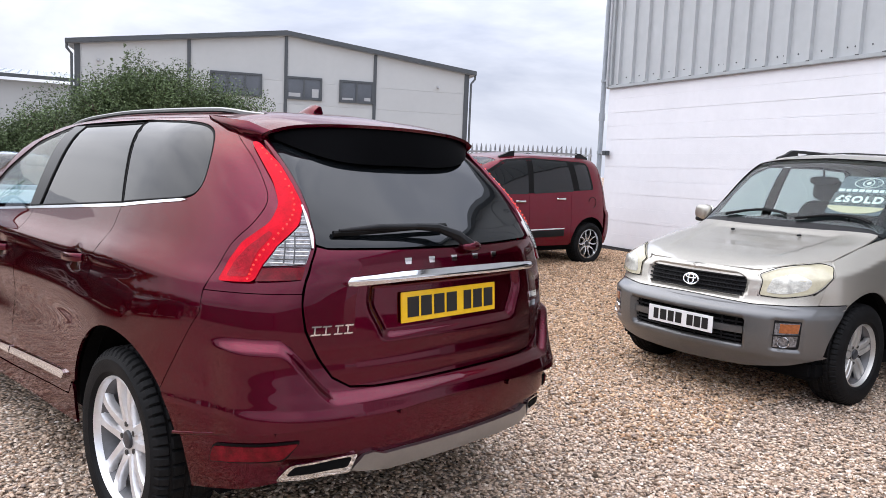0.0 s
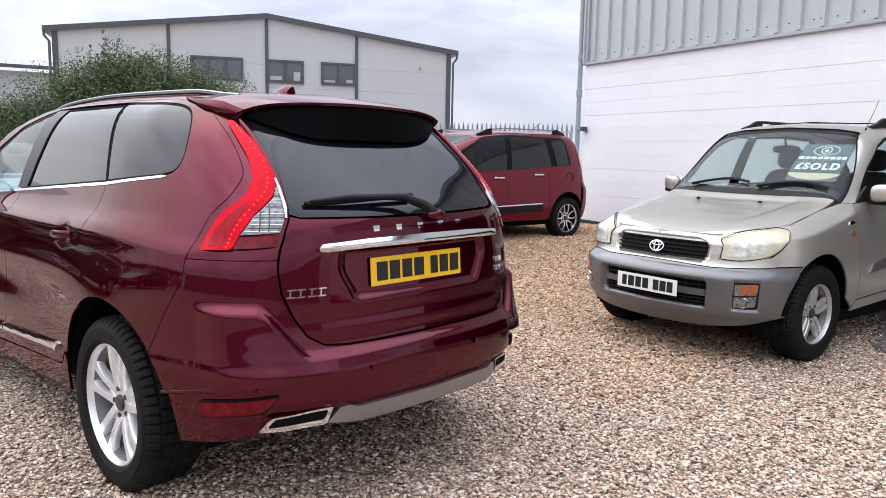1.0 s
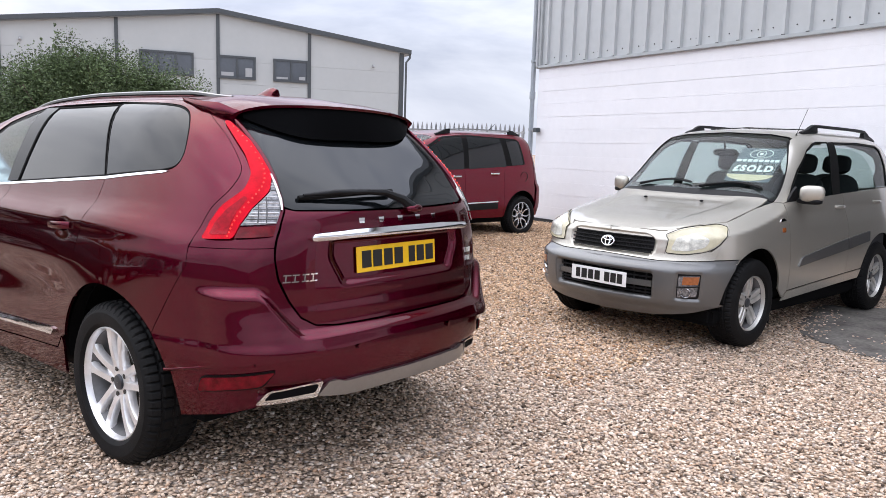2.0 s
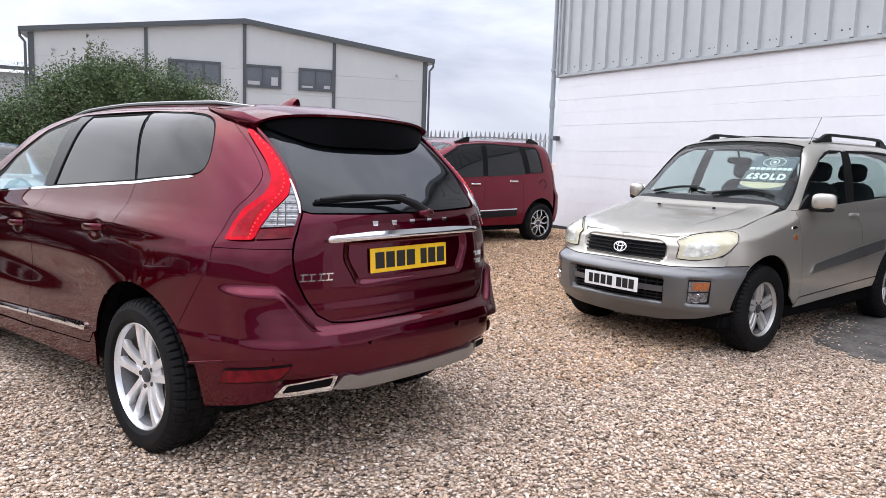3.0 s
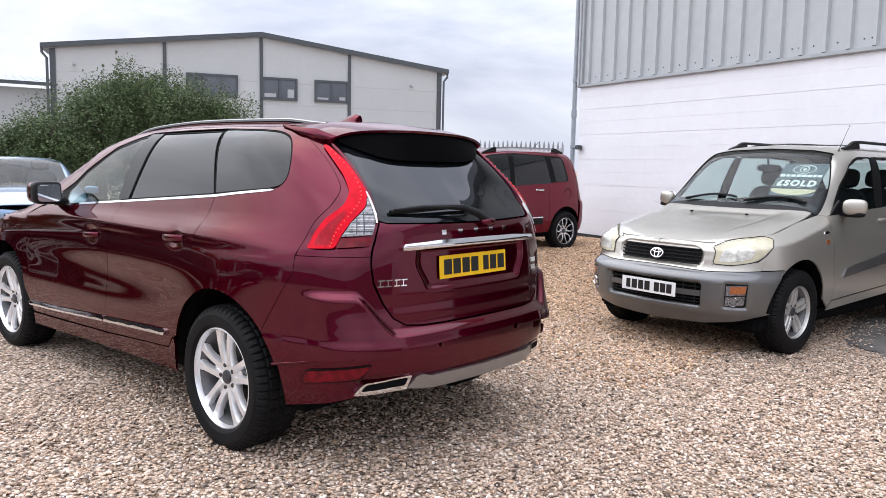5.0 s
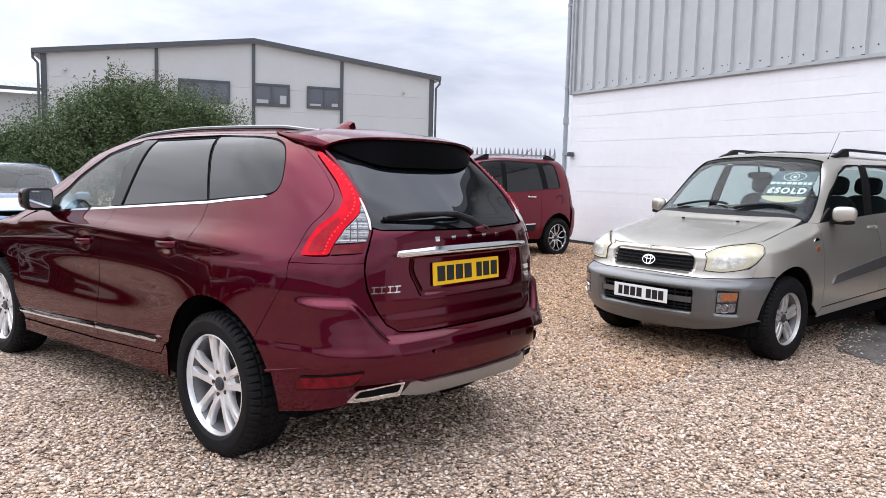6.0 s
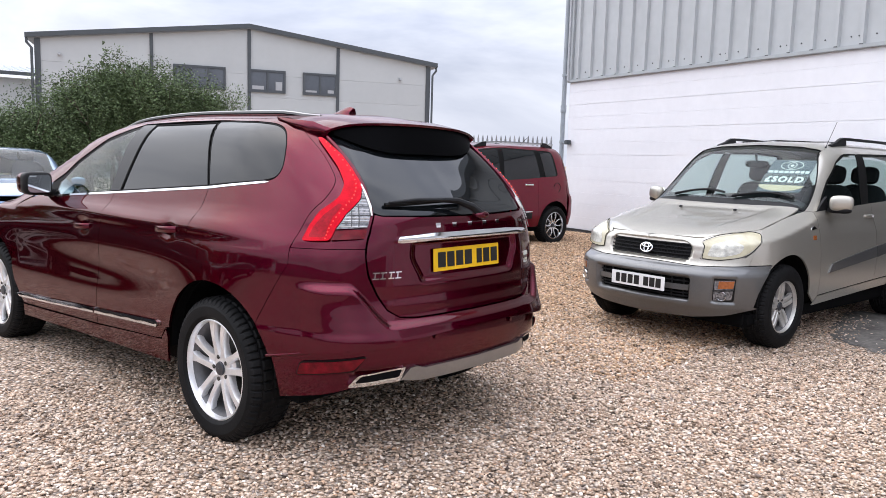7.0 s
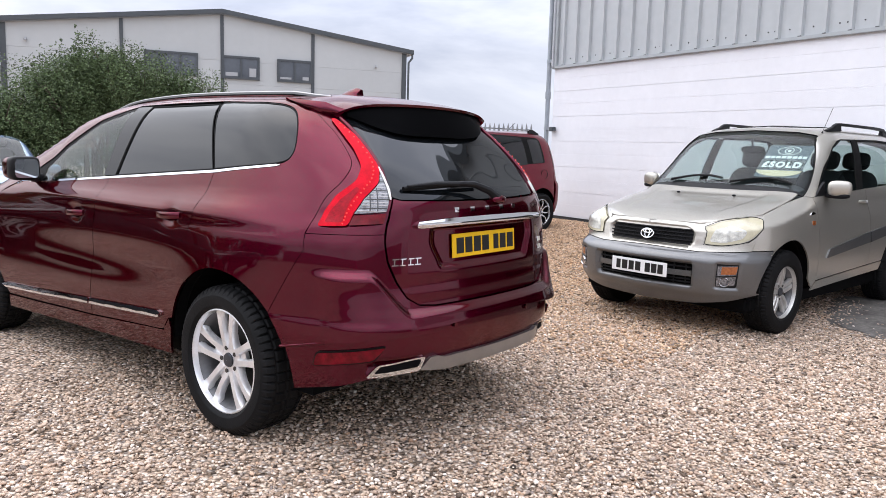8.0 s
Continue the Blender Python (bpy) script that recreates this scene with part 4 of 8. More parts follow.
def build_wheel(radius, rim_r, width, spokes, m_rim, m_tyre, m_pocket=None, tread=0.007, m_well=None):
    """A wheel at the origin with its outer face to +x: rim, tyre, cap, nuts and disc."""
    w = width / 2
    rim = bmesh.new()
    lathe(rim, [(w - 0.022, rim_r + 0.004), (w - 0.008, rim_r + 0.002), (w - 0.006, rim_r - 0.004), (w - 0.016, rim_r - 0.008), (w - 0.034, rim_r - 0.012)], 72)
    lathe(rim, [(w - 0.05, 0.0), (w - 0.048, 0.035), (w - 0.052, 0.082), (w - 0.075, 0.09), (w - 0.1, 0.06)], 40)
    bmesh.ops.recalc_face_normals(rim, faces=rim.faces[:])
    root = part("wheel", rim, m_rim, smooth=38)
    arm = bmesh.new()
    spokes(arm, rim_r, w)
    bmesh.ops.recalc_face_normals(arm, faces=arm.faces[:])
    first = part("spoke", arm, m_rim, root, smooth=38)
    for k in range(1, 5):
        ob = new("spoke", first.data)
        ob.parent = root
        ob.rotation_euler.x = 2 * math.pi * k / 5
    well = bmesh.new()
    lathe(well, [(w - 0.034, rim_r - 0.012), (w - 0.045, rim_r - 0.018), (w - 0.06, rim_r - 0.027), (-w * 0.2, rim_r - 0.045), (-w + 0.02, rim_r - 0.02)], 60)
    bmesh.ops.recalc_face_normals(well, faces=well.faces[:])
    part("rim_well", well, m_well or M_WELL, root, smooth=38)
    tyre = bmesh.new()
    R = radius
    prof = [(w - 0.02, rim_r - 0.004), (w - 0.004, rim_r + 0.006), (w + 0.006, rim_r + 0.02), (w + 0.011, (rim_r + R) / 2 - 0.008), (w + 0.01, (rim_r + R) / 2 + 0.012), (w + 0.002, R - 0.034), (w - 0.007, R - 0.016), (w - 0.022, R - 0.005),
            (w - 0.04, R - 0.001), (w - 0.046, R - 0.008), (w - 0.054, R - 0.008), (w - 0.06, R), (0.026, R), (0.02, R - 0.008), (0.01, R - 0.008), (0.004, R)]
    prof = prof + [(-x, r) for x, r in prof[::-1]]
    n = len(prof)
    wild = {5, 6, 7, 8, n - 6, n - 7, n - 8, n - 9}
    mid = {11, 12, 15, n - 12, n - 13, n - 16}
    lathe(tyre, prof, 300, lambda k, i: (-tread if (k % 5 == 0 and i in wild and i not in (5, n - 6)) or (k % 7 == 0 and i in mid) else (0.0025 if i == 3 else 0.0)))
    bmesh.ops.recalc_face_normals(tyre, faces=tyre.faces[:])
    part("tyre", tyre, m_tyre, root, smooth=24)
    cap = bmesh.new()
    lathe(cap, [(w - 0.036, 0.001), (w - 0.036, 0.022), (w - 0.038, 0.032), (w - 0.044, 0.036), (w - 0.06, 0.036)], 28)
    bmesh.ops.recalc_face_normals(cap, faces=cap.faces[:])
    part("centre_cap", cap, m_pocket or M_GUNMETAL, root, smooth=40)
    # nuts toned dark, for the shaded recesses round them
    for k in range(5):
        a = 2 * math.pi * (k + 0.5) / 5
        nut = bmesh.new()
        tube(nut, [(w - 0.065, 0.060 * math.cos(a), 0.060 * math.sin(a)), (w - 0.043, 0.060 * math.cos(a), 0.060 * math.sin(a))], 0.011, 6)
        part("wheel_nut", nut, M_DARKMETAL, root)
    disc = bmesh.new()
    lathe(disc, [(w - 0.12, 0.04), (w - 0.12, rim_r * 0.72), (w - 0.14, rim_r * 0.72), (w - 0.14, 0.04)], 40)
    lathe(disc, [(-w * 0.5, 0.0), (-w * 0.5, rim_r - 0.03)], 32)
    bmesh.ops.recalc_face_normals(disc, faces=disc.faces[:])
    part("brake_disc", disc, M_DARKMETAL, root, smooth=40)
    return root


def put_wheels(first, car, places, spins=(17, 58, 99, 140)):
    """The wheel's copies under the car; outer face to the car's side."""
    obs = [first] + [copy_thing(first, Matrix.Identity(4)) for _ in places[1:]]
    for k, (ob, (x, y, z, turn)) in enumerate(zip(obs, places)):
        ob.parent = car
        spin = Matrix.Rotation(radians(spins[k]), 4, "X")
        ob.matrix_basis = Matrix.Translation((x, y, z)) @ Matrix.Rotation(radians(turn + (180 if x < 0 else 0)), 4, "Z") @ spin


def loft(bm, sections, close=True):
    """Joins rings of equal length."""
    rings = [[bm.verts.new(p) for p in s] for s in sections]
    n = len(rings[0])
    for a, b in zip(rings, rings[1:]):
        for k in range(n if close else n - 1):
            bm.faces.new((a[k], a[(k + 1) % n], b[(k + 1) % n], b[k]))
    bm.faces.new(rings[0][::-1])
    bm.faces.new(rings[-1])
    bmesh.ops.recalc_face_normals(bm, faces=bm.faces[:])


def blob(bm, at, size, power=2.6, m=None, seg=20):
    """A rounded block."""
    got = bmesh.ops.create_uvsphere(bm, u_segments=seg, v_segments=seg // 2 + 2, radius=1.0)["verts"]
    for v in got:
        c = [math.copysign(abs(a) ** (2 / power), a) for a in v.co]
        v.co = Vector((at[0] + c[0] * size[0], at[1] + c[1] * size[1], at[2] + c[2] * size[2]))
    if m is not None:
        bmesh.ops.transform(bm, matrix=m, verts=got)
    return got


def arch_liner(car, root, y, z, r, x_out, deep=0.32):
    for g in (1, -1):
        bm = bmesh.new()
        pts = arc(y, z, r, 4, 172, 28)
        a = [bm.verts.new((g * min(x_out, car.s.side(p[0], p[1])[0] - 0.025), p[0], p[1])) for p in pts]
        b = [bm.verts.new((g * (x_out - deep), p[0], p[1])) for p in pts]
        for k in range(len(pts) - 1):
            bm.faces.new((a[k], a[k + 1], b[k + 1], b[k]))
        bm.faces.new(b)
        part("wheel_arch_liner", bm, M_DARK, root)


def seat(at, root, m, width=0.5):
    """A front seat with its cushion, back and headrest, as parts of the car."""
    x, y, z = at
    bm = bmesh.new()
    blob(bm, (x, y, z + 0.08), (width / 2, 0.26, 0.09), 4)
    base = part("seat", bm, m, root, smooth=50)
    bm = bmesh.new()
    blob(bm, (0, 0, 0.34), (width / 2, 0.075, 0.36), 4, Matrix.Translation((x, y - 0.26, z + 0.06)) @ Matrix.Rotation(radians(14), 4, "X"))
    part("backrest", bm, m, base, smooth=50)
    bm = bmesh.new()
    mm = Matrix.Translation((x, y - 0.26, z + 0.06)) @ Matrix.Rotation(radians(14), 4, "X")
    blob(bm, (0, 0.01, 0.80), (0.135, 0.05, 0.095), 3.4, mm)
    tube(bm, [mm @ Vector((0.05, 0, 0.66)), mm @ Vector((0.05, 0, 0.78))], 0.007, 6)
    tube(bm, [mm @ Vector((-0.05, 0, 0.66)), mm @ Vector((-0.05, 0, 0.78))], 0.007, 6)
    part("headrest", bm, m, base, smooth=50)


def steering_wheel(at, root):
    bm = bmesh.new()
    m = Matrix.Translation(at) @ Matrix.Rotation(radians(25), 4, "X")
    ring = [m @ Vector((0.18 * math.cos(2 * math.pi * k / 28), 0, 0.18 * math.sin(2 * math.pi * k / 28))) for k in range(29)]
    tube(bm, ring, 0.015, 8, False)
    blob(bm, (0, 0.02, -0.01), (0.075, 0.03, 0.06), 3, m)
    for a in (0, 180, 270):
        tube(bm, [m @ Vector((0.05 * math.cos(radians(a)), 0.01, 0.05 * math.sin(radians(a)))), m @ Vector((0.178 * math.cos(radians(a)), 0, 0.178 * math.sin(radians(a))))], 0.013, 6)
    part("steering_wheel", bm, M_PLASTIC, root, smooth=50)


def number_plate(root, m, width, height, m_plate, bars, m_ink):
    """A flat plate with its writing as plain bars."""
    bm = bmesh.new()
    box(bm, -width / 2, -0.003, -height / 2, width / 2, 0.003, height / 2, 0.002)
    plate = part("number_plate", bm, m_plate, root)
    plate.matrix_basis = m
    for x0, x1 in bars:
        bm = bmesh.new()
        box(bm, x0, -0.0052, -height * 0.33, x1, -0.0034, height * 0.33)
        part("bar", bm, m_ink, plate)
    return plate


M_RED = flake_paint("wine_red_metallic", (0.061, 0.0003, 0.0092), (0.113, 0.0006, 0.0168), 0.90, 0.25, 1.42, (0.42, 0.01, 0.05), 0.8)
M_CHERRY = flake_paint("cherry_red_metallic", (0.10, 0.0022, 0.0115), (0.17, 0.004, 0.019), 0.5, 0.33, 1.42, (0.5, 0.1, 0.15), 0.8)
M_CHAMPAGNE = flake_paint("champagne_metallic", (0.36, 0.34, 0.298), (0.55, 0.52, 0.46), 0.68, 0.33)
M_NIGHT = flake_paint("near_black_metallic", (0.008, 0.009, 0.012), (0.016, 0.017, 0.021), 0.5, 0.3)
M_GREYLOW = flake_paint("dark_silver_metallic", (0.10, 0.10, 0.102), (0.16, 0.16, 0.16), 0.6, 0.45)
M_BLUE = flake_paint("pale_blue_metallic", (0.10, 0.16, 0.25), (0.16, 0.23, 0.34), 0.5, 0.35)
M_SILVER = flake_paint("silver_metallic", (0.45, 0.46, 0.47), (0.6, 0.6, 0.6), 0.6, 0.35)
M_PRIVACY = mat("privacy_glass", (0.005, 0.006, 0.007), 0.02, vary=0.0, spec=0.5)
M_GLASS = clear_glass("car_glass", (0.80, 0.90, 0.86), 0.92)
M_SIDEGLASS = clear_glass("tinted_side_glass", (0.80, 0.92, 0.90), 0.72)
M_SCREEN = clear_glass("windscreen_glass", (0.78, 0.90, 0.88), 0.92)
M_CHROME = mat("chrome", (0.72, 0.73, 0.75), 0.06, metal=1.0, vary=0.03)
M_SATIN = mat("satin_silver", (0.30, 0.30, 0.30), 0.34, metal=0.92, vary=0.04)
M_ALLOY = mat("silver_alloy", (0.80, 0.80, 0.81), 0.30, metal=0.65, vary=0.06, scale=12)
M_ALLOYGOLD = mat("worn_alloy", (0.52, 0.51, 0.49), 0.36, metal=0.6, vary=0.1, scale=14)
# alloy toned down for the shade inside the rim
M_WELL = mat("shaded_rim_barrel", (0.13, 0.13, 0.135), 0.5, metal=0.5, vary=0.15)
M_GUNMETAL = mat("dark_cap", (0.03, 0.032, 0.038), 0.3, vary=0.05)
M_DARKMETAL = mat("brake_metal", (0.06, 0.055, 0.05), 0.6, metal=0.5, vary=0.2)
M_RUBBER = mat("tyre_rubber", (0.007, 0.007, 0.0075), 0.65, spec=0.16, vary=0.25, scale=9, bump=0.15, bump_scale=150)
M_PLASTIC = mat("black_plastic", (0.008, 0.008, 0.009), 0.45, spec=0.2, vary=0.12, bump=0.06, bump_scale=300)
# near-zero black, for the shade under the roof spoiler
M_VOID = mat("underside_shade_black", (0.002, 0.002, 0.0024), 0.5, spec=0.02, vary=0.1)
M_PILLAR = mat("satin_black_pillar", (0.012, 0.012, 0.013), 0.35, spec=0.3, vary=0.08)
M_GLOSSBLACK = mat("gloss_black", (0.008, 0.008, 0.009), 0.08, vary=0.0, coat=0.5)
M_SEAL = mat("rubber_seal", (0.006, 0.006, 0.006), 0.6, vary=0.1, spec=0.12)
M_LENSRED = mat("red_lamp_lens", (0.55, 0.001, 0.014), 0.2, spec=0.06, vary=0.18, scale=22, coat=0.1, bump=0.05, bump_scale=90)
M_LENSDEEP = mat("dark_red_lens", (0.11, 0.001, 0.006), 0.2, spec=0.1, vary=0.35, scale=30, coat=0.35, bump=0.1, bump_scale=120)
M_LENSCLEAR = mat("clear_lamp_lens", (0.17, 0.17, 0.18), 0.12, metal=0.35, vary=0.55, scale=60, coat=0.6, bump=0.3, bump_scale=110)
M_LENSDARK = mat("smoked_flute", (0.03, 0.03, 0.032), 0.15, vary=0.1, coat=0.5)
M_FLUTE = mat("lamp_flute", (0.45, 0.45, 0.46), 0.2, metal=0.6, vary=0.2, coat=0.3)
M_LIGHTPOINT = mat("glowing_red_point", (0.75, 0.03, 0.02), 0.3, vary=0.05)
M_LIGHTPOINT.node_tree.nodes["Principled BSDF"].inputs["Emission Color"].default_value = (1.0, 0.08, 0.04, 1)
M_LIGHTPOINT.node_tree.nodes["Principled BSDF"].inputs["Emission Strength"].default_value = 0.8
M_LENSGUIDE = mat("lens_rib", (0.30, 0.001, 0.010), 0.25, spec=0.1, vary=0.3, scale=80, coat=0.2, bump=0.3, bump_scale=150)
M_BOWL = mat("lamp_bowl", (0.46, 0.45, 0.40), 0.3, metal=0.4, vary=0.35, scale=24, coat=0.8, bump=0.25, bump_scale=45)
M_LENSAMBER = mat("amber_lens", (0.30, 0.085, 0.02), 0.2, vary=0.2, scale=60, coat=1.0, bump=0.2, bump_scale=140)
M_LENSFOGGED = mat("hazed_lamp_lens", (0.46, 0.42, 0.29), 0.2, vary=0.10, scale=14, coat=0.9, bump=0.06, bump_scale=40)
M_YELLOW = mat("yellow_plate", (0.78, 0.47, 0.012), 0.35, vary=0.04, coat=0.3)
M_WHITEPLATE = mat("white_plate", (0.78, 0.78, 0.78), 0.35, vary=0.03, coat=0.3)
M_INK = mat("black_ink", (0.012, 0.012, 0.012), 0.45, vary=0.05)
M_WHITEINK = mat("white_ink", (0.78, 0.78, 0.76), 0.6, vary=0.04)
M_CREAM = mat("cream_card", (0.62, 0.50, 0.33), 0.6, vary=0.06)
M_CARD = mat("blue_grey_card", (0.085, 0.10, 0.12), 0.5, vary=0.08)
M_TRIMGREY = mat("grey_seat_cloth", (0.026, 0.026, 0.029), 0.85, vary=0.2, scale=30)
M_BEIGE = mat("pale_cabin_lining", (0.22, 0.21, 0.19), 0.8, vary=0.06)
M_MIRROR = mat("mirror_glass", (0.85, 0.87, 0.88), 0.02, metal=1.0, vary=0.0)

def twin_spokes(rim, rim_r, w):
    """One pair of broad spokes of five; the pair leaves the hub together and flares into the rim."""
    for s in (-1, 1):
        pts = []
        for f in (0.0, 0.2, 0.45, 0.7, 0.88, 1.0):
            r = 0.056 + (rim_r - 0.066) * f
            pts.append((w - 0.046 + 0.022 * math.sin(f * 2.1) - 0.006 * f, s * (0.026 + 0.028 * f ** 1.3), r))
        bar(rim, pts, (0.047, 0.039, 0.036, 0.040, 0.052, 0.080), (0.044, 0.038, 0.034, 0.032, 0.032, 0.032), crown=0.45)
    web = [(w - 0.062 + 0.012 * f, 0.0, 0.05 + (rim_r - 0.11) * f) for f in (0.0, 0.3, 0.55)]
    bar(rim, web, (0.05, 0.045, 0.03), (0.03, 0.026, 0.022), crown=0.6)


def build_red_suv():
    s = RED_SUV
    root = empty("suv", RED_SUV_M)
    tagged(root, "wine red five-door SUV with silver alloy wheels", "car")
    c = Car(s, root)
    ra, fa, az, ar = 0.956, 3.90, 0.362, 0.452

    def edge_line(y0, y1, n=26, lift=0.0, share=0.9):
        return [(y0 + (y1 - y0) * k / n, s.edge(y0 + (y1 - y0) * k / n, share)[0] + lift) for k in range(n + 1)]

    # window opening, in (along, up)
    # body side behind the doors, with the roof rail and pillars
    quarter = []
    quarter += arc(ra, az, ar, 75, 140, 12)                                           # over the wheel towards the tail
    seam = [(1.148, 0.80), (1.04, 0.949), (1.043, 1.026), (1.030, 1.057), (0.981, 1.174), (0.889, 1.252), (0.826, 1.32), (0.820, 1.378), (0.857, 1.476), (0.951, 1.573), (0.985, 1.60)]
    seam = seam[:3] + [tuple(p) for p in round_curve(seam[3:], 4)]
    back_curve = [tuple(p) for p in round_curve([(1.37, 1.622), (1.15, 1.615), (0.98, 1.610), (0.84, 1.597), (0.75, 1.565), (0.69, 1.503), (0.652, 1.425), (0.642, 1.368), (0.668, 1.329), (0.74, 1.311)], 5)]
    quarter += [(s.wrap(q, z)[1], z) for q, z in seam]
    quarter += edge_line(0.80, 3.42, 40)
    quarter += [(3.36, 1.19)]
    quarter += [(3.22, 1.21), (2.964, 1.365), (2.62, 1.52), (2.25, 1.608), (1.8, 1.618)] + back_curve + [(1.155, 1.262)]
    quarter += [(1.168, 1.18), (1.186, 1.076), (1.25, 0.93), (1.32, 0.82)]
    quarter += arc(ra, az, ar, 51, 75, 5)[:-1]
    c.panel("rear_wing", quarter, M_RED, gap=0.002)
    dish = lambda y0, z0: (lambda q, z: -0.013 * math.exp(-((q - s.q_at(y0, z0)) / 0.065) ** 2 - ((z - z0 - 0.004) / 0.04) ** 2))
    rear_door = [(1.155, 1.262), (2.236, 1.192), (2.25, 1.10), (2.279, 0.979), (2.33, 0.70), (2.366, 0.375), (1.55, 0.425), (1.496, 0.433)] + [(1.43, 0.50)] + arc(ra, az, ar + 0.004, 14, 51, 8)[1:] + [(1.25, 0.93), (1.186, 1.076), (1.168, 1.18)]
    c.panel("rear_door", rear_door, M_RED, gap=0.0025, cell=0.03, shape=dish(1.42, 1.035))
    front_door = [(2.236, 1.192), (3.07, 1.132), (3.30, 1.122), (3.50, 1.04), (3.56, 0.8), (3.53, 0.5), (3.45, 0.335), (2.366, 0.375), (2.33, 0.70), (2.279, 0.979), (2.25, 1.10)]
    c.panel("front_door", front_door, M_RED, gap=0.0025, cell=0.03, shape=dish(2.53, 0.972))
    sill = [(1.45, 0.302), (3.49, 0.235), (3.46, 0.325), (2.366, 0.37), (1.496, 0.428), (1.43, 0.495), (1.415, 0.45)]
    c.panel("sill", sill, M_RED, gap=0.002)
    front_wing = [(3.50, 1.04), (3.34, 1.125), (3.36, 1.19)] + edge_line(3.42, 4.27, 14) + [(4.37, 0.86), (4.42, 0.6)] + arc(fa, az, ar, 14, 166, 24) + [(3.47, 0.40), (3.53, 0.5), (3.56, 0.8)]
    c.panel("front_wing", front_wing, M_RED, gap=0.002)
    front_bumper = [(s.q_at(4.30, 0.5), 0.28), (s.q_at(4.37, 0.6), 0.6), (s.q_at(4.39, 0.84), 0.84), (s.q[-1], 0.86), (s.q[-1], 0.24)]
    c.panel("front_bumper", front_bumper, M_RED, kind="wrap", gap=0.002)
    # roof, windscreen, bonnet
    ys = [0.80 + (2.92 - 0.80) * k / 30 for k in range(31)]
    roof = [(s.edge(y)[1], y) for y in ys] + [(-s.edge(y)[1], y) for y in ys[::-1]]
    c.panel("roof", roof, M_RED, kind="roof", sides=(1,), gap=0.001, cell=0.06)
    ys = [2.93 + (3.86 - 2.93) * k / 14 for k in range(15)]
    c.panel("windscreen", [(s.edge(y)[1], y) for y in ys] + [(-s.edge(y)[1], y) for y in ys[::-1]], M_SCREEN, kind="roof", sides=(1,), gap=0.004, cell=0.08, thick=0)
    ys = [3.87 + (4.67 - 3.87) * k / 12 for k in range(13)]
    c.panel("bonnet", [(s.edge(y)[1], y) for y in ys] + [(-s.edge(y)[1], y) for y in ys[::-1]], M_RED, kind="roof", sides=(1,), gap=0.003, cell=0.06)
    # glazing
    back_pane = shrink([(1.172, 1.272), (1.372, 1.618)] + back_curve[2:], 0.006)
    c.panel("quarter_window", back_pane, M_PRIVACY, off=-0.005, gap=0.0, thick=0.004)
    c.panel("rear_window", rounded([(1.182, 1.276), (2.165, 1.207), (2.075, 1.598), (1.384, 1.606)], 0.012), M_PRIVACY, off=-0.008, gap=0.002, thick=0.004)
    back_part = [(0.60, 1.29), (1.155, 1.245), (2.335, 1.17), (2.325, 1.30), (2.285, 1.625), (1.37, 1.648), (0.82, 1.615), (0.58, 1.45)]
    c.panel("window_surround", back_part, M_SEAL, off=-0.024, thick=0)
    c.panel("door_pillar", [(2.182, 1.208), (2.318, 1.199), (2.268, 1.60), (2.092, 1.602)], M_PILLAR, off=-0.004, thick=0.01)
    c.panel("front_window", [(2.31, 1.19), (3.12, 1.135), (3.16, 1.22), (2.95, 1.35), (2.62, 1.50), (2.26, 1.592)], M_GLASS, off=-0.008, thick=0)
    c.panel("window_frame", [(3.12, 1.135), (3.30, 1.125), (3.22, 1.21), (2.964, 1.365), (2.62, 1.52), (2.2, 1.612), (2.21, 1.595), (2.62, 1.497), (2.95, 1.345), (3.13, 1.22)], M_SEAL, off=-0.007, thick=0.01)
    c.panel("bright_strip", [(0.72, 1.316), (1.155, 1.273), (2.2, 1.200), (3.07, 1.140), (3.24, 1.13), (3.24, 1.120), (3.07, 1.129), (2.2, 1.188), (1.155, 1.260), (0.72, 1.306), (0.69, 1.314)], M_CHROME, off=0.004, thick=0.012)
    for line in (back_pane, [(1.182, 1.276), (2.165, 1.207), (2.075, 1.598), (1.384, 1.606)]):
        ring = fine(line, 0.04)
        for g in (1, -1):
            bm = bmesh.new()
            pts = [s.side(y, z, -0.006) for y, z in ring + ring[:2]]
            tube(bm, [(x * g, y, z) for x, y, z in pts], 0.0038, 6, False)
            part("window_seal", bm, M_SEAL, root, smooth=50)
    # rubbing strips on the doors
    shift = s.q_at(2.35, 0.46) - 2.35
    strip_lean = lambda q, z: -0.30 * max(z - (0.452 - 0.0573 * (q - shift - 2.352)), 0.0)
    c.panel("moulding", [(1.515, 0.494), (2.352, 0.446), (2.352, 0.478), (1.53, 0.527), (1.50, 0.52)], M_CHROME, off=0.018, thick=0.025, cell=0.012, shape=strip_lean)
    c.panel("moulding", [(2.372, 0.445), (3.45, 0.383), (3.50, 0.40), (3.46, 0.415), (2.372, 0.477)], M_CHROME, off=0.018, thick=0.025, cell=0.012, shape=strip_lean)
    # tail: lamps, bumper, tailgate
    lamp = [(0.839, 1.064), (0.991, 1.057), (0.973, 1.125), (0.92, 1.193), (0.813, 1.261), (0.774, 1.32), (0.779, 1.398), (0.813, 1.476), (0.842, 1.536), (0.799, 1.536), (0.722, 1.456), (0.685, 1.359), (0.678, 1.315), (0.703, 1.252), (0.784, 1.183), (0.829, 1.115)]
    lamp = rounded(lamp, 0.02)
    bulge = lambda q, z: 0.012 * smoothstep(0.64, 0.72, q) * smoothstep(1.0, 0.92, q)
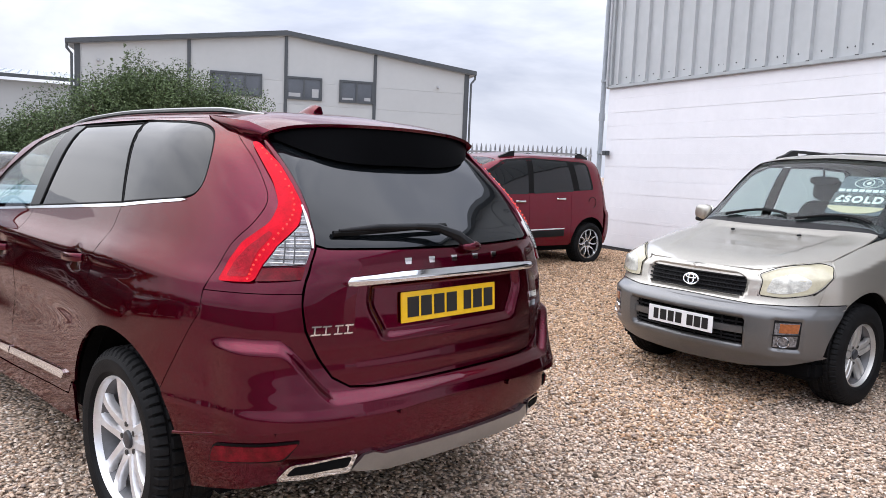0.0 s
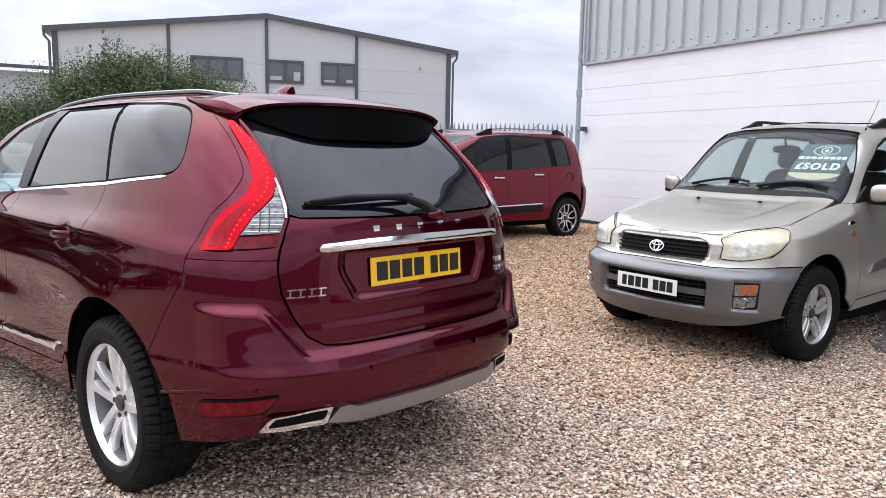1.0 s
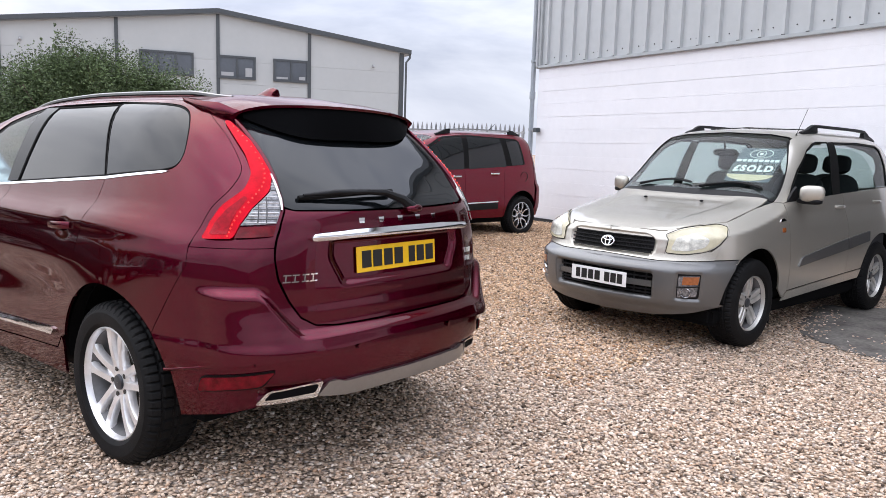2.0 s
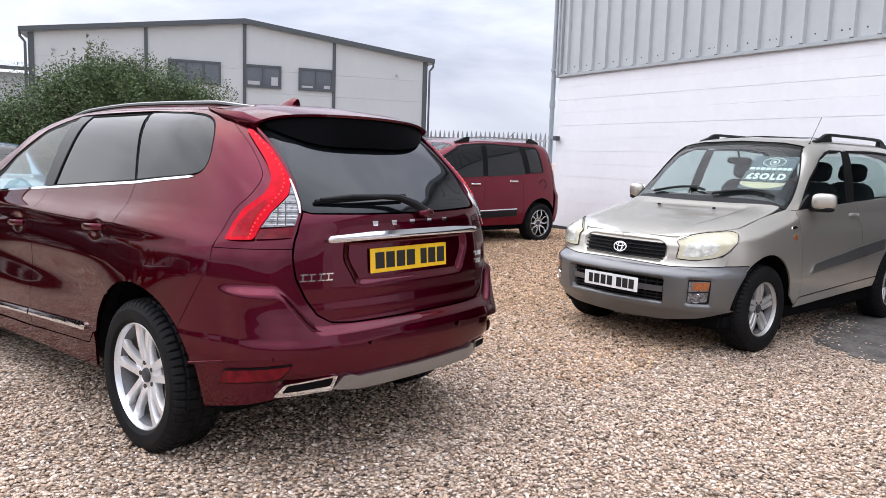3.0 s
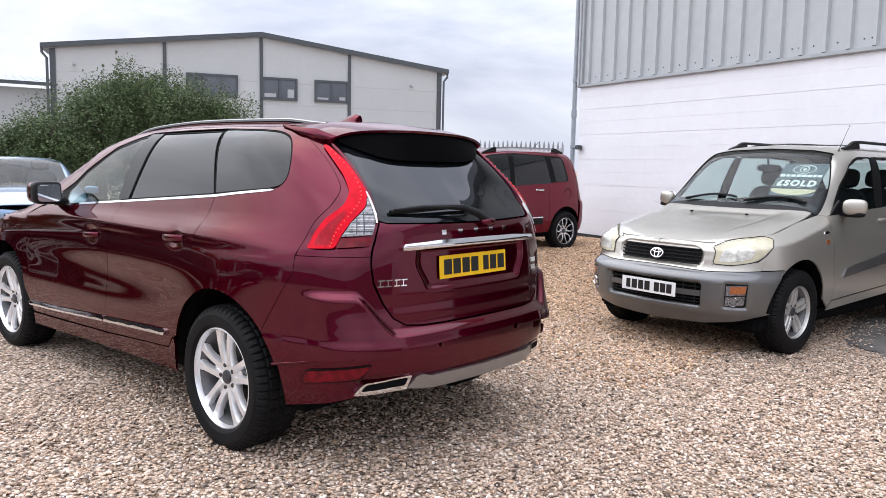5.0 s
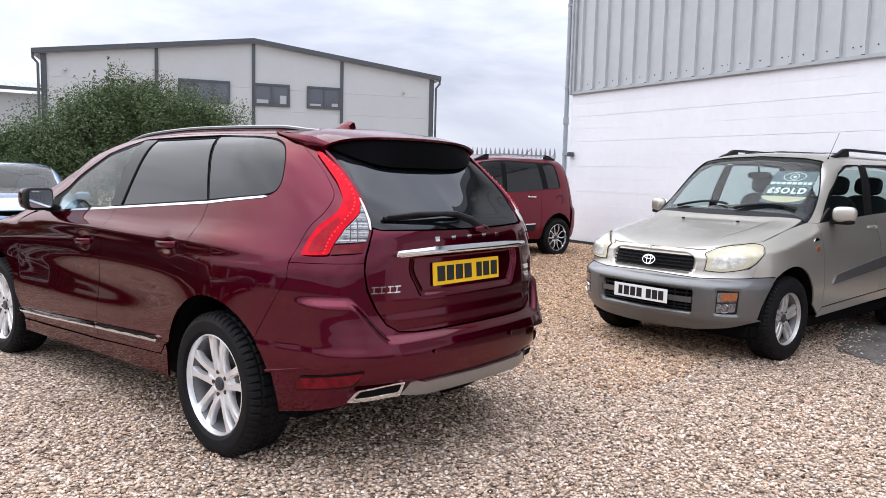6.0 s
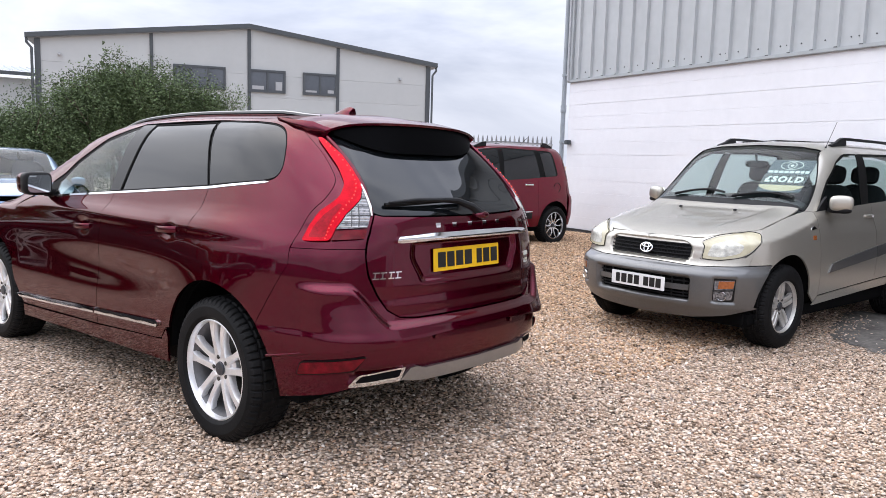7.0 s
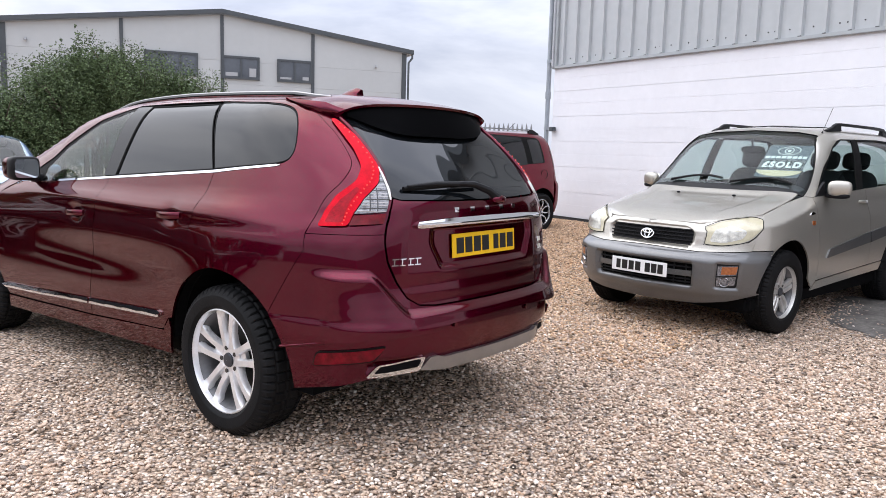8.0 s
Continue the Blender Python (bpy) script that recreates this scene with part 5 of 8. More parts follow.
    for g in (1, -1):
        red = c.panel("tail_lamp", lamp, M_LENSRED, kind="wrap", sides=(g,), off=0.004, gap=0.002, cell=0.02, thick=0.02, shape=bulge, label="bright red curved tail lamp")[0]
        c.panel("reversing_lamp", [(0.678, 1.31), (0.661, 1.222), (0.661, 1.183), (0.68, 1.125), (0.829, 1.115), (0.784, 1.183), (0.703, 1.252)], M_LENSCLEAR, kind="wrap", sides=(g,), off=0.003, gap=0.002, cell=0.02, thick=0.012, shape=bulge, label="clear fluted reversing lens", parent=red)
        c.panel("lamp_foot", [(0.682, 1.076), (0.839, 1.066), (0.829, 1.112), (0.68, 1.121)], M_LENSDEEP, kind="wrap", sides=(g,), off=0.003, gap=0.002, cell=0.02, thick=0.012, shape=bulge, parent=red)
        c.panel("lamp_edge", [(0.656, 1.18), (0.663, 1.18), (0.667, 1.222), (0.686, 1.32), (0.676, 1.32), (0.655, 1.222)], M_WHITEINK, kind="wrap", sides=(g,), off=0.012, cell=0.02, thick=0.012, parent=red, label="bright white lamp edge")
        c.panel("lamp_chamber", rounded([(0.868, 1.082), (0.955, 1.078), (0.938, 1.125), (0.892, 1.178), (0.815, 1.232), (0.80, 1.222), (0.850, 1.165), (0.868, 1.12)], 0.012), M_LENSGUIDE, kind="wrap", sides=(g,), off=0.0055, gap=0.0, cell=0.02, thick=0.004, shape=bulge, parent=red)
        line = round_curve([(0.865, 1.075), (0.858, 1.12), (0.83, 1.17), (0.78, 1.225), (0.735, 1.27), (0.712, 1.32), (0.715, 1.38), (0.745, 1.45), (0.79, 1.51)], 3)
        bm = bmesh.new()                                  # row of small light points
        for q, z in line:
            blob(bm, tuple(s.wrap(q * g, z, 0.006 + bulge(q, z))), (0.0035, 0.0035, 0.0035), 2.0, seg=6)
        part("light_row", bm, M_LIGHTPOINT, red, smooth=60)
        for j in range(13):                               # flutes behind the clear lens
            z = 1.130 + 0.0125 * j
            qa, qb = float(np.interp(z, (1.13, 1.18, 1.23, 1.31), (0.684, 0.668, 0.672, 0.684))), float(np.interp(z, (1.115, 1.183, 1.252, 1.31), (0.822, 0.777, 0.70, 0.686)))
            if qb - qa > 0.012:
                bm = bmesh.new()
                tube(bm, [s.wrap((qa + (qb - qa) * k / 5) * g, z, 0.002 + bulge(qa + (qb - qa) * k / 5, z)) for k in range(6)], 0.0026, 6)
                part("flute", bm, M_FLUTE if j % 3 != 1 else M_LENSDARK, red, smooth=50)
        for q in (0.722, 0.756):
            zt = float(np.interp(q, (0.68, 0.703, 0.784, 0.829), (1.30, 1.25, 1.182, 1.12)))
            bm = bmesh.new()
            tube(bm, [s.wrap(q * g, 1.13 + (zt - 1.135) * k / 4, 0.0035 + bulge(q, 1.13)) for k in range(5)], 0.0028, 6)
            part("divider", bm, M_LENSDARK, red, smooth=50)
    # painted pillar between lamp and rear glass belongs to the tailgate
    gate_r = [(0.0, 0.70), (0.40, 0.702), (0.50, 0.712), (0.562, 0.75), (0.605, 0.82), (0.643, 0.91), (0.66, 1.0), (0.664, 1.066), (0.660, 1.13), (0.644, 1.183), (0.60, 1.174), (0.3, 1.168), (0.0, 1.165)]
    gate = gate_r + [(-a, b) for a, b in gate_r[::-1][1:-1]]

    def gate_shape(q, z):
        a = abs(q)
        tray = smoothstep(0.435 - 0.06 * smoothstep(1.0, 0.86, z), 0.385 - 0.06 * smoothstep(1.0, 0.86, z), a) * smoothstep(0.853, 0.885, z) * smoothstep(1.056, 1.046, z)
        return -0.022 * tray + 0.006 * smoothstep(0.78, 0.86, z) - 0.012 * smoothstep(0.78, 0.70, z)

    c.panel("tailgate", gate, M_RED, kind="wrap", sides=(1,), gap=0.0012, cell=0.011, thick=0.02, shape=gate_shape)
    pillar = [(0.668, 1.0288), (1.041, 1.0228)] + seam[3:] + [(0.80, 1.60), (0.752, 1.52), (0.700, 1.42), (0.666, 1.32), (0.648, 1.22), (0.648, 1.183), (0.664, 1.13), (0.670, 1.08)]
    c.panel("lamp_housing", pillar, M_RED, kind="wrap", off=0.0, gap=0.0015, cell=0.025)
    glass_r = [(0.0, 1.169), (0.3, 1.172), (0.6, 1.178), (0.644, 1.19), (0.645, 1.22), (0.663, 1.32), (0.697, 1.42), (0.749, 1.52), (0.795, 1.60), (0.0, 1.60)]
    c.panel("rear_screen", glass_r + [(-a, b) for a, b in glass_r[::-1][1:-1]], M_PRIVACY, kind="wrap", sides=(1,), off=-0.004, cell=0.03, thick=0.006, shape=lambda q, z: -(0.016 + 0.034 * math.exp(-((z - 1.33) / 0.12) ** 2)) * max(1 - (q / 0.67) ** 4, 0.0))
    for g in (1, -1):
        bm = bmesh.new()
        edge_pts = [(0.660, 1.245), (0.668, 1.30), (0.682, 1.36), (0.702, 1.42), (0.728, 1.475), (0.756, 1.525), (0.79, 1.585)]
        tube(bm, [s.wrap(q * g, z, 0.004) for q, z in edge_pts], [0.004, 0.009, 0.011, 0.012, 0.012, 0.012, 0.010], 8)
        part("glass_edge", bm, M_RED, root, smooth=50)
    # bumper in two tiers
    step = lambda q, z: 0.030 * smoothstep(0.872 - 0.172 * smoothstep(0.74, 0.56, abs(q)), 0.836 - 0.172 * smoothstep(0.74, 0.56, abs(q)), z) * smoothstep(1.02, 0.84, abs(q)) + 0.006 * smoothstep(0.66, 0.62, z)
    up_r = [(0.0, 0.632), (0.231, 0.628), (0.722, 0.592), (1.0, 0.545), (1.205, 0.505)] + [(s.q_at(y, z), z) for y, z in arc(ra, az, ar, 160, 140, 5)] + [(1.148, 0.80), (1.04, 0.949), (1.041, 1.022), (0.668, 1.028), (0.664, 1.0), (0.648, 0.905), (0.61, 0.815), (0.566, 0.745), (0.503, 0.709), (0.40, 0.699), (0.0, 0.697)]
    c.panel("rear_bumper", up_r + [(-a, b) for a, b in up_r[::-1][1:-1]], M_RED, kind="wrap", sides=(1,), gap=0.0008, cell=0.011, thick=0.02, shape=step)
    lo_r = [(0.0, 0.45), (0.44, 0.455), (0.50, 0.40), (0.76, 0.38), (0.9, 0.35), (1.041, 0.325), (1.12, 0.31)] + [(s.q_at(y, z), z) for y, z in arc(ra, az, ar, 184, 162, 6)] + [(1.205, 0.499), (1.0, 0.539), (0.722, 0.586), (0.231, 0.622), (0.0, 0.626)]
    c.panel("bumper_apron", lo_r + [(-a, b) for a, b in lo_r[::-1][1:-1]], M_RED, kind="wrap", sides=(1,), off=-0.010, gap=0.0005, cell=0.025, thick=0.02, shape=lambda q, z: -0.040 * smoothstep(0.36, 0.60, abs(q)) * smoothstep(0.92, 0.70, abs(q)) * smoothstep(0.50, 0.43, z))
    lip = [(0.0, 0.634), (0.231, 0.630), (0.48, 0.612), (0.722, 0.594), (0.86, 0.571), (1.0, 0.547), (1.10, 0.527), (1.195, 0.508)]
    bm = bmesh.new()
    tube(bm, [s.wrap(-q, z, 0.001) for q, z in lip[::-1]] + [s.wrap(q, z, 0.001) for q, z in lip[1:]], 0.008, 8)
    part("bumper_lip", bm, M_RED, root, smooth=60)
    skid_r = [(0.0, 0.398), (0.36, 0.400), (0.47, 0.408), (0.50, 0.414), (0.455, 0.468), (0.42, 0.474), (0.38, 0.462), (0.30, 0.464), (0.0, 0.460)]
    tuck = lambda q, z: -0.036 * smoothstep(0.36, 0.60, abs(q))
    c.panel("skid_plate", skid_r + [(-a, b) for a, b in skid_r[::-1][1:-1]], M_SATIN, kind="wrap", sides=(1,), off=0.012, cell=0.025, thick=0.03, label="satin silver skid plate", shape=tuck)
    c.panel("reflector_rim", rounded([(0.683, 0.548), (1.006, 0.509), (1.028, 0.439), (0.738, 0.478)], 0.018), M_SEAL, kind="wrap", off=-0.002, cell=0.02, thick=0.012)
    c.panel("reflector", rounded([(0.69, 0.541), (1.0, 0.503), (1.02, 0.445), (0.745, 0.484)], 0.015), M_LENSDEEP, kind="wrap", off=0.004, cell=0.02, thick=0.012, label="dark red rear reflector")
    c.panel("exhaust_trim", rounded([(0.505, 0.408), (0.775, 0.392), (0.72, 0.452), (0.48, 0.476)], [0.01, 0.02, 0.02, 0.01]), M_CHROME, kind="wrap", off=0.014, cell=0.02, thick=0.05, shape=tuck, label="chrome exhaust surround")
    c.panel("exhaust_mouth", rounded([(0.515, 0.430), (0.735, 0.414), (0.706, 0.445), (0.500, 0.466)], 0.012), M_DARK, kind="wrap", off=0.0165, cell=0.02, thick=0.0, shape=tuck)
    for q0 in (0.78, -0.78, 0.3, -0.3):
        bm = bmesh.new()
        p0, p1 = Vector(s.wrap(q0, 0.565 if abs(q0) > 0.5 else 0.60, 0.002)), Vector(s.wrap(q0, 0.565 if abs(q0) > 0.5 else 0.60, -0.02))
        tube(bm, [p1, p0], 0.011, 14)
        part("parking_sensor", bm, M_RED, root, smooth=40)
    # chrome grip bar, plate, badges
    bar_r = [(0.0, 1.062), (0.30, 1.060), (0.49, 1.053), (0.518, 1.056), (0.528, 1.070), (0.515, 1.083), (0.30, 1.094), (0.0, 1.096)]
    c.panel("grip_bar", bar_r + [(-a, b) for a, b in bar_r[::-1][1:-1]], M_CHROME, kind="wrap", sides=(1,), off=0.034, cell=0.02, thick=0.05, label="chrome tailgate grip bar", shape=lambda q, z: -0.6 * abs(z - 1.070))
    lean = Matrix.Translation((-0.012, s.rear(0, 0.955)[1] + 0.013, 0.958)) @ Matrix.Rotation(radians(-4), 4, "X")
    number_plate(root, lean, 0.515, 0.112, M_YELLOW, [(-0.228, -0.172), (-0.160, -0.106), (-0.092, -0.038), (-0.025, 0.030), (0.070, 0.112), (0.125, 0.175), (0.188, 0.240)], M_INK)
    for k, q0 in enumerate((-0.262, -0.138, -0.010, 0.120, 0.246)):
        mark = c.panel("badge", [(q0 - 0.014, 1.117), (q0 + 0.014, 1.117), (q0 + 0.017, 1.139), (q0 - 0.017, 1.139)], M_CHROME, kind="wrap", sides=(1,), off=0.009, cell=0.05, thick=0.006)
    for a, b in ((-0.632, -0.599), (-0.594, -0.564), (-0.552, -0.522), (-0.516, -0.484)):
        c.panel("badge", [(a, 0.892), (b, 0.892), (b + 0.003, 0.897), (a + 0.003, 0.897)], M_CHROME, kind="wrap", sides=(1,), off=0.011, cell=0.05, thick=0.004)
        c.panel("badge", [(a + 0.004, 0.919), (b + 0.004, 0.919), (b + 0.007, 0.924), (a + 0.007, 0.924)], M_CHROME, kind="wrap", sides=(1,), off=0.011, cell=0.05, thick=0.004)
        c.panel("badge", [(a + 0.012, 0.897), (a + 0.017, 0.897), (a + 0.019, 0.919), (a + 0.014, 0.919)], M_CHROME, kind="wrap", sides=(1,), off=0.011, cell=0.05, thick=0.004)
    for z0, a, b in ((0.925, 0.50, 0.575), (0.885, 0.50, 0.56)):
        c.panel("badge", [(a, z0), (b, z0), (b + 0.005, z0 + 0.024), (a + 0.005, z0 + 0.024)], M_CHROME, kind="wrap", sides=(1,), off=0.010, cell=0.05, thick=0.004)
    # wiper
    bm = bmesh.new()
    hub = Vector(s.rear(0.07, 1.172, 0.03))
    mid = Vector(s.rear(-0.16, 1.245, 0.02))
    end = Vector(s.rear(-0.48, 1.235, 0.005))
    tube(bm, [hub, Vector(s.rear(0.02, 1.21, 0.04)), Vector(s.rear(-0.06, 1.24, 0.03)), mid], [0.024, 0.02, 0.016, 0.012], 8)
    tube(bm, [mid, Vector(s.rear(-0.32, 1.245, 0.012)), end], [0.012, 0.012, 0.006], 8)
    part("wiper_arm", bm, M_PLASTIC, root, smooth=45)
    bm = bmesh.new()
    tube(bm, [Vector(s.rear(x, 1.232 + 0.010 * math.cos(x * 5), -0.006)) for x in (0.02, -0.1, -0.2, -0.3, -0.4, -0.5)], 0.011, 6)
    part("wiper_blade", bm, M_SEAL, root, smooth=45)
    bm = bmesh.new()
    blob(bm, tuple(s.rear(0.08, 1.168, 0.02)), (0.05, 0.035, 0.022), 2.4)
    part("wiper_base", bm, M_RED, root, smooth=50)
    # roof spoiler
    top_rows, low_rows = [], []
    for k in range(33):
        x = -0.60 + 1.20 * k / 32
        f = abs(x) / 0.60
        xr = min(max(x, -0.55), 0.55)
        y_tip = 0.425 + 0.085 * f ** 2.2
        z_tip = 1.622 - 0.022 * f ** 2 - 0.024 * f ** 8
        za, zb_ = s.roof(xr, 0.90)[2], s.roof(xr, 0.78)[2]
        zm = zb_ * 0.5 + z_tip * 0.5 + 0.012
        top_rows.append([(x * 0.97, 0.90, za + 0.001), (x * 0.99, 0.78, zb_ + 0.004), (x * 0.955, 0.62, zm), (x * 0.92, y_tip + 0.04, z_tip + 0.010), (x * 0.91, y_tip, z_tip), (x * 0.91, y_tip + 0.006, z_tip - 0.012), (x * 0.92, y_tip + 0.05, z_tip - 0.02 - 0.02 * f ** 6), (x * 0.97, 0.80, z_tip - 0.03 - 0.05 * f ** 6)])
        # black bowl built onto the glass for the spoiler's shade and reflection
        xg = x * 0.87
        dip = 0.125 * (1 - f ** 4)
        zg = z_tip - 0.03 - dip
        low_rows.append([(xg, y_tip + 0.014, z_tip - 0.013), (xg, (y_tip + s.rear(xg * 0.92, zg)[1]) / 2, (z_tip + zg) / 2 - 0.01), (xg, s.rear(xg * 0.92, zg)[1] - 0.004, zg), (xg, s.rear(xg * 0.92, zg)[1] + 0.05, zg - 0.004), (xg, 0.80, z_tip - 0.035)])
    bm = bmesh.new()
    loft(bm, top_rows)
    part("roof_spoiler", bm, M_RED, root, smooth=40)
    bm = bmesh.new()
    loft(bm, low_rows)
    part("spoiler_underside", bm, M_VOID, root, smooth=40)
    # cheeks that run the spoiler's ends down into the pillars
    for g, row in ((-1, top_rows[0]), (1, top_rows[-1])):
        foot = [Vector(s.wrap(q * g, z, 0.002)) for q, z in ((1.05, 1.59), (0.985, 1.572), (0.91, 1.56), (0.85, 1.552), (0.80, 1.548))]
        rings = []
        for top, low in zip(row[:5], foot):
            top = Vector(top)
            ring = [top.lerp(low, f) + Vector((g * 0.010 * math.sin(f * math.pi), 0, 0)) for f in (0, 0.25, 0.5, 0.75, 1)]
            rings.append(ring + [low + Vector((-g * 0.05, 0.01, 0)), top + Vector((-g * 0.05, 0.01, -0.006))])
        bm = bmesh.new()
        loft(bm, rings)
        part("spoiler_cheek", bm, M_RED, root, smooth=50)
    # roof rails and aerial fin
    for g in (1, -1):
        ys = [0.745 + (2.95 - 0.745) * k / 30 for k in range(31)]
        pts = []
        for y in ys:
            z, x = s.edge(y, 0.95)
            up = 0.014 * smoothstep(0.745, 0.98, y) * smoothstep(2.95, 2.6, y)
            pts.append((g * (x - 0.004), y, z + 0.008 + up))
        bm = bmesh.new()
        bar(bm, pts, [0.028] * 31, [0.016] * 31, Vector((0, 0, 1)))
        bmesh.ops.recalc_face_normals(bm, faces=bm.faces[:])
        rail = part("roof_rail", bm, M_SATIN, root, "satin silver roof rail", smooth=40)
        # thin black bar right under the rail
        bm = bmesh.new()
        bar(bm, [(x, y, z - 0.012) for x, y, z in pts], [0.022] * 31, [0.010] * 31, Vector((0, 0, 1)))
        part("rail_gasket", bm, M_SEAL, rail, smooth=40)
        bm = bmesh.new()
        bar(bm, [(x, y, z - 0.02) for x, y, z in pts], [0.026] * 31, [0.040] * 31, Vector((0, 0, 1)))
        bmesh.ops.recalc_face_normals(bm, faces=bm.faces[:])
        part("rail_base", bm, M_RED, rail, smooth=40)
    bm = bmesh.new()
    secs = []
    for k in range(9):                                    # low at the front, rising to a blunt upright tail
        f = k / 8
        y = 1.20 - 0.225 * f
        z0, h = s.roof(0, y)[2] - 0.004, 0.008 + 0.044 * smoothstep(0.05, 0.90, f) - 0.010 * smoothstep(0.92, 1.0, f)
        w = 0.042 * math.sin(min(0.25 + f * 0.9, 1.0) * math.pi / 2) * (1 - 0.25 * smoothstep(0.8, 1.0, f))
        secs.append([(-w, y, z0), (w, y, z0), (w * 0.72, y, z0 + h * 0.5), (w * 0.26, y - 0.012 * f, z0 + h * 0.95), (0, y - 0.014 * f, z0 + h), (-w * 0.26, y - 0.012 * f, z0 + h * 0.95), (-w * 0.72, y, z0 + h * 0.5)])
    loft(bm, secs)
    part("aerial_fin", bm, M_RED, root, smooth=50)
    # handles
    for y, z in ((1.42, 1.035), (2.53, 0.972)):
        for g in (1, -1):
            bm = bmesh.new()
            x = s.side(y, z)[0]
            pts = [(g * (x + o), y + d, z + d * -0.05) for d, o in ((-0.105, 0.006), (-0.085, 0.026), (-0.03, 0.034), (0.03, 0.034), (0.085, 0.026), (0.105, 0.006))]
            bar(bm, pts, [0.03, 0.034, 0.034, 0.034, 0.034, 0.03], [0.016] * 6, Vector((g, 0, 0)))
            bmesh.ops.recalc_face_normals(bm, faces=bm.faces[:])
            part("door_handle", bm, M_RED, root, smooth=45)
    # mirrors
    for g in (1, -1):
        bm = bmesh.new()
        blob(bm, (g * 0.99, 3.15, 1.212), (0.084, 0.07, 0.072), 3.6)
        mir = part("door_mirror", bm, M_RED, root, smooth=50)
        bm = bmesh.new()
        blob(bm, (g * 0.99, 3.10, 1.212), (0.088, 0.045, 0.076), 4.8)
        part("mirror_rim", bm, M_PLASTIC, mir, smooth=50)
        bm = bmesh.new()
        prism(bm, [(g * 0.99 + a, 1.212 + b) for a, b in rounded([(-0.071, -0.058), (0.071, -0.058), (0.071, 0.058), (-0.071, 0.058)], 0.03)], 3.049, 3.054)
        part("mirror_glass", bm, M_MIRROR, mir)
        bm = bmesh.new()
        tube(bm, [(g * 0.83, 3.17, 1.14), (g * 0.91, 3.16, 1.155), (g * 0.96, 3.15, 1.17)], [0.035, 0.03, 0.03], 10)
        part("mirror_stalk", bm, M_PLASTIC, mir, smooth=50)
    # black inside, standing in for the shade behind gaps and tinted glass
    c.panel("inner_body", [(0.0, 0.42), (1.05, 0.42), (s.q_at(0.44, 0.45), 0.45)] + [(s.q_at(y, z), z) for y, z in arc(ra, az, ar + 0.015, 168, 12, 20)] + [(s.q_at(1.44, 0.32), 0.32), (s.q_at(3.42, 0.28), 0.28)]
            + [(s.q_at(y, z), z) for y, z in arc(fa, az, ar + 0.015, 168, 12, 20)] + [(s.q_at(4.42, 0.4), 0.4), (s.q[-1], 0.4), (s.q[-1], 0.8), (s.q_at(4.25, 0.88), 0.88), (s.q_at(3.3, 1.09), 1.09), (s.q_at(2.2, 1.15), 1.15), (s.q_at(0.8, 1.24), 1.24), (0.75, 1.24), (0.6, 1.15), (0.0, 1.15)],
            M_DARK, kind="wrap", off=-0.085, cell=0.08, thick=0)
    bm = bmesh.new()
    box(bm, -0.74, 0.5, 0.25, 0.74, 4.37, 0.42)
    part("underbody", bm, M_DARK, root)
    bm = bmesh.new()
    box(bm, -0.66, 0.55, 0.75, 0.66, 1.9, 1.12, 0.03)
    part("load_cover", bm, M_DARK, root)
    for a in (ra, fa):
        arch_liner(c, root, a, az, ar + 0.02, 0.915)
    seat((-0.37, 2.35, 0.55), root, M_TRIMGREY)
    seat((0.37, 2.35, 0.55), root, M_TRIMGREY)
    steering_wheel((0.37, 2.95, 1.0), root)
    bm = bmesh.new()
    blob(bm, (0, 3.35, 0.92), (0.75, 0.3, 0.16), 4)
    part("dashboard", bm, M_PLASTIC, root, smooth=50)
    for ob in root.children_recursive:                    # the cabin sits a little nearer to the rear axle than the panels were drawn
        if ob.type == "MESH":
            co = np.empty(len(ob.data.vertices) * 3, dtype=np.float32)
            ob.data.vertices.foreach_get("co", co)
            co = co.reshape(-1, 3)
            co[:, 1] = np.interp(co[:, 1], (-9, ra, 3.10, 3.46, 9), (-9, ra, ra + (3.10 - ra) * 0.936, 3.46, 9))
            ob.data.vertices.foreach_set("co", co.ravel())
            ob.data.update()
    wheel = build_wheel(0.369, 0.255, 0.245, twin_spokes, M_ALLOY, M_RUBBER, tread=0.011)
    put_wheels(wheel, root, [(-0.805, ra, 0.357, 0), (0.805, ra, 0.357, 0), (-0.825, fa + 0.03, 0.357, 2.5), (0.825, fa + 0.03, 0.357, 2.5)], (1, 30, 12, 50))
    return root


build_red_suv()

def double_spokes(rim, rim_r, w):
    """Five double spokes, straight and flat."""
    for a in (0.0,):
        for s in (-1, 1):
            pts = []
            for f in (0.0, 0.3, 0.65, 1.0):
                r = 0.05 + (rim_r - 0.066) * f
                wob = s * (0.0225 + 0.003 * f)
                pts.append((w - 0.044 + 0.012 * math.sin(f * 2.4), r * math.cos(a) - wob * math.sin(a), r * math.sin(a) + wob * math.cos(a)))
            bar(rim, pts, (0.041, 0.039, 0.040, 0.046), (0.035, 0.03, 0.028, 0.03))


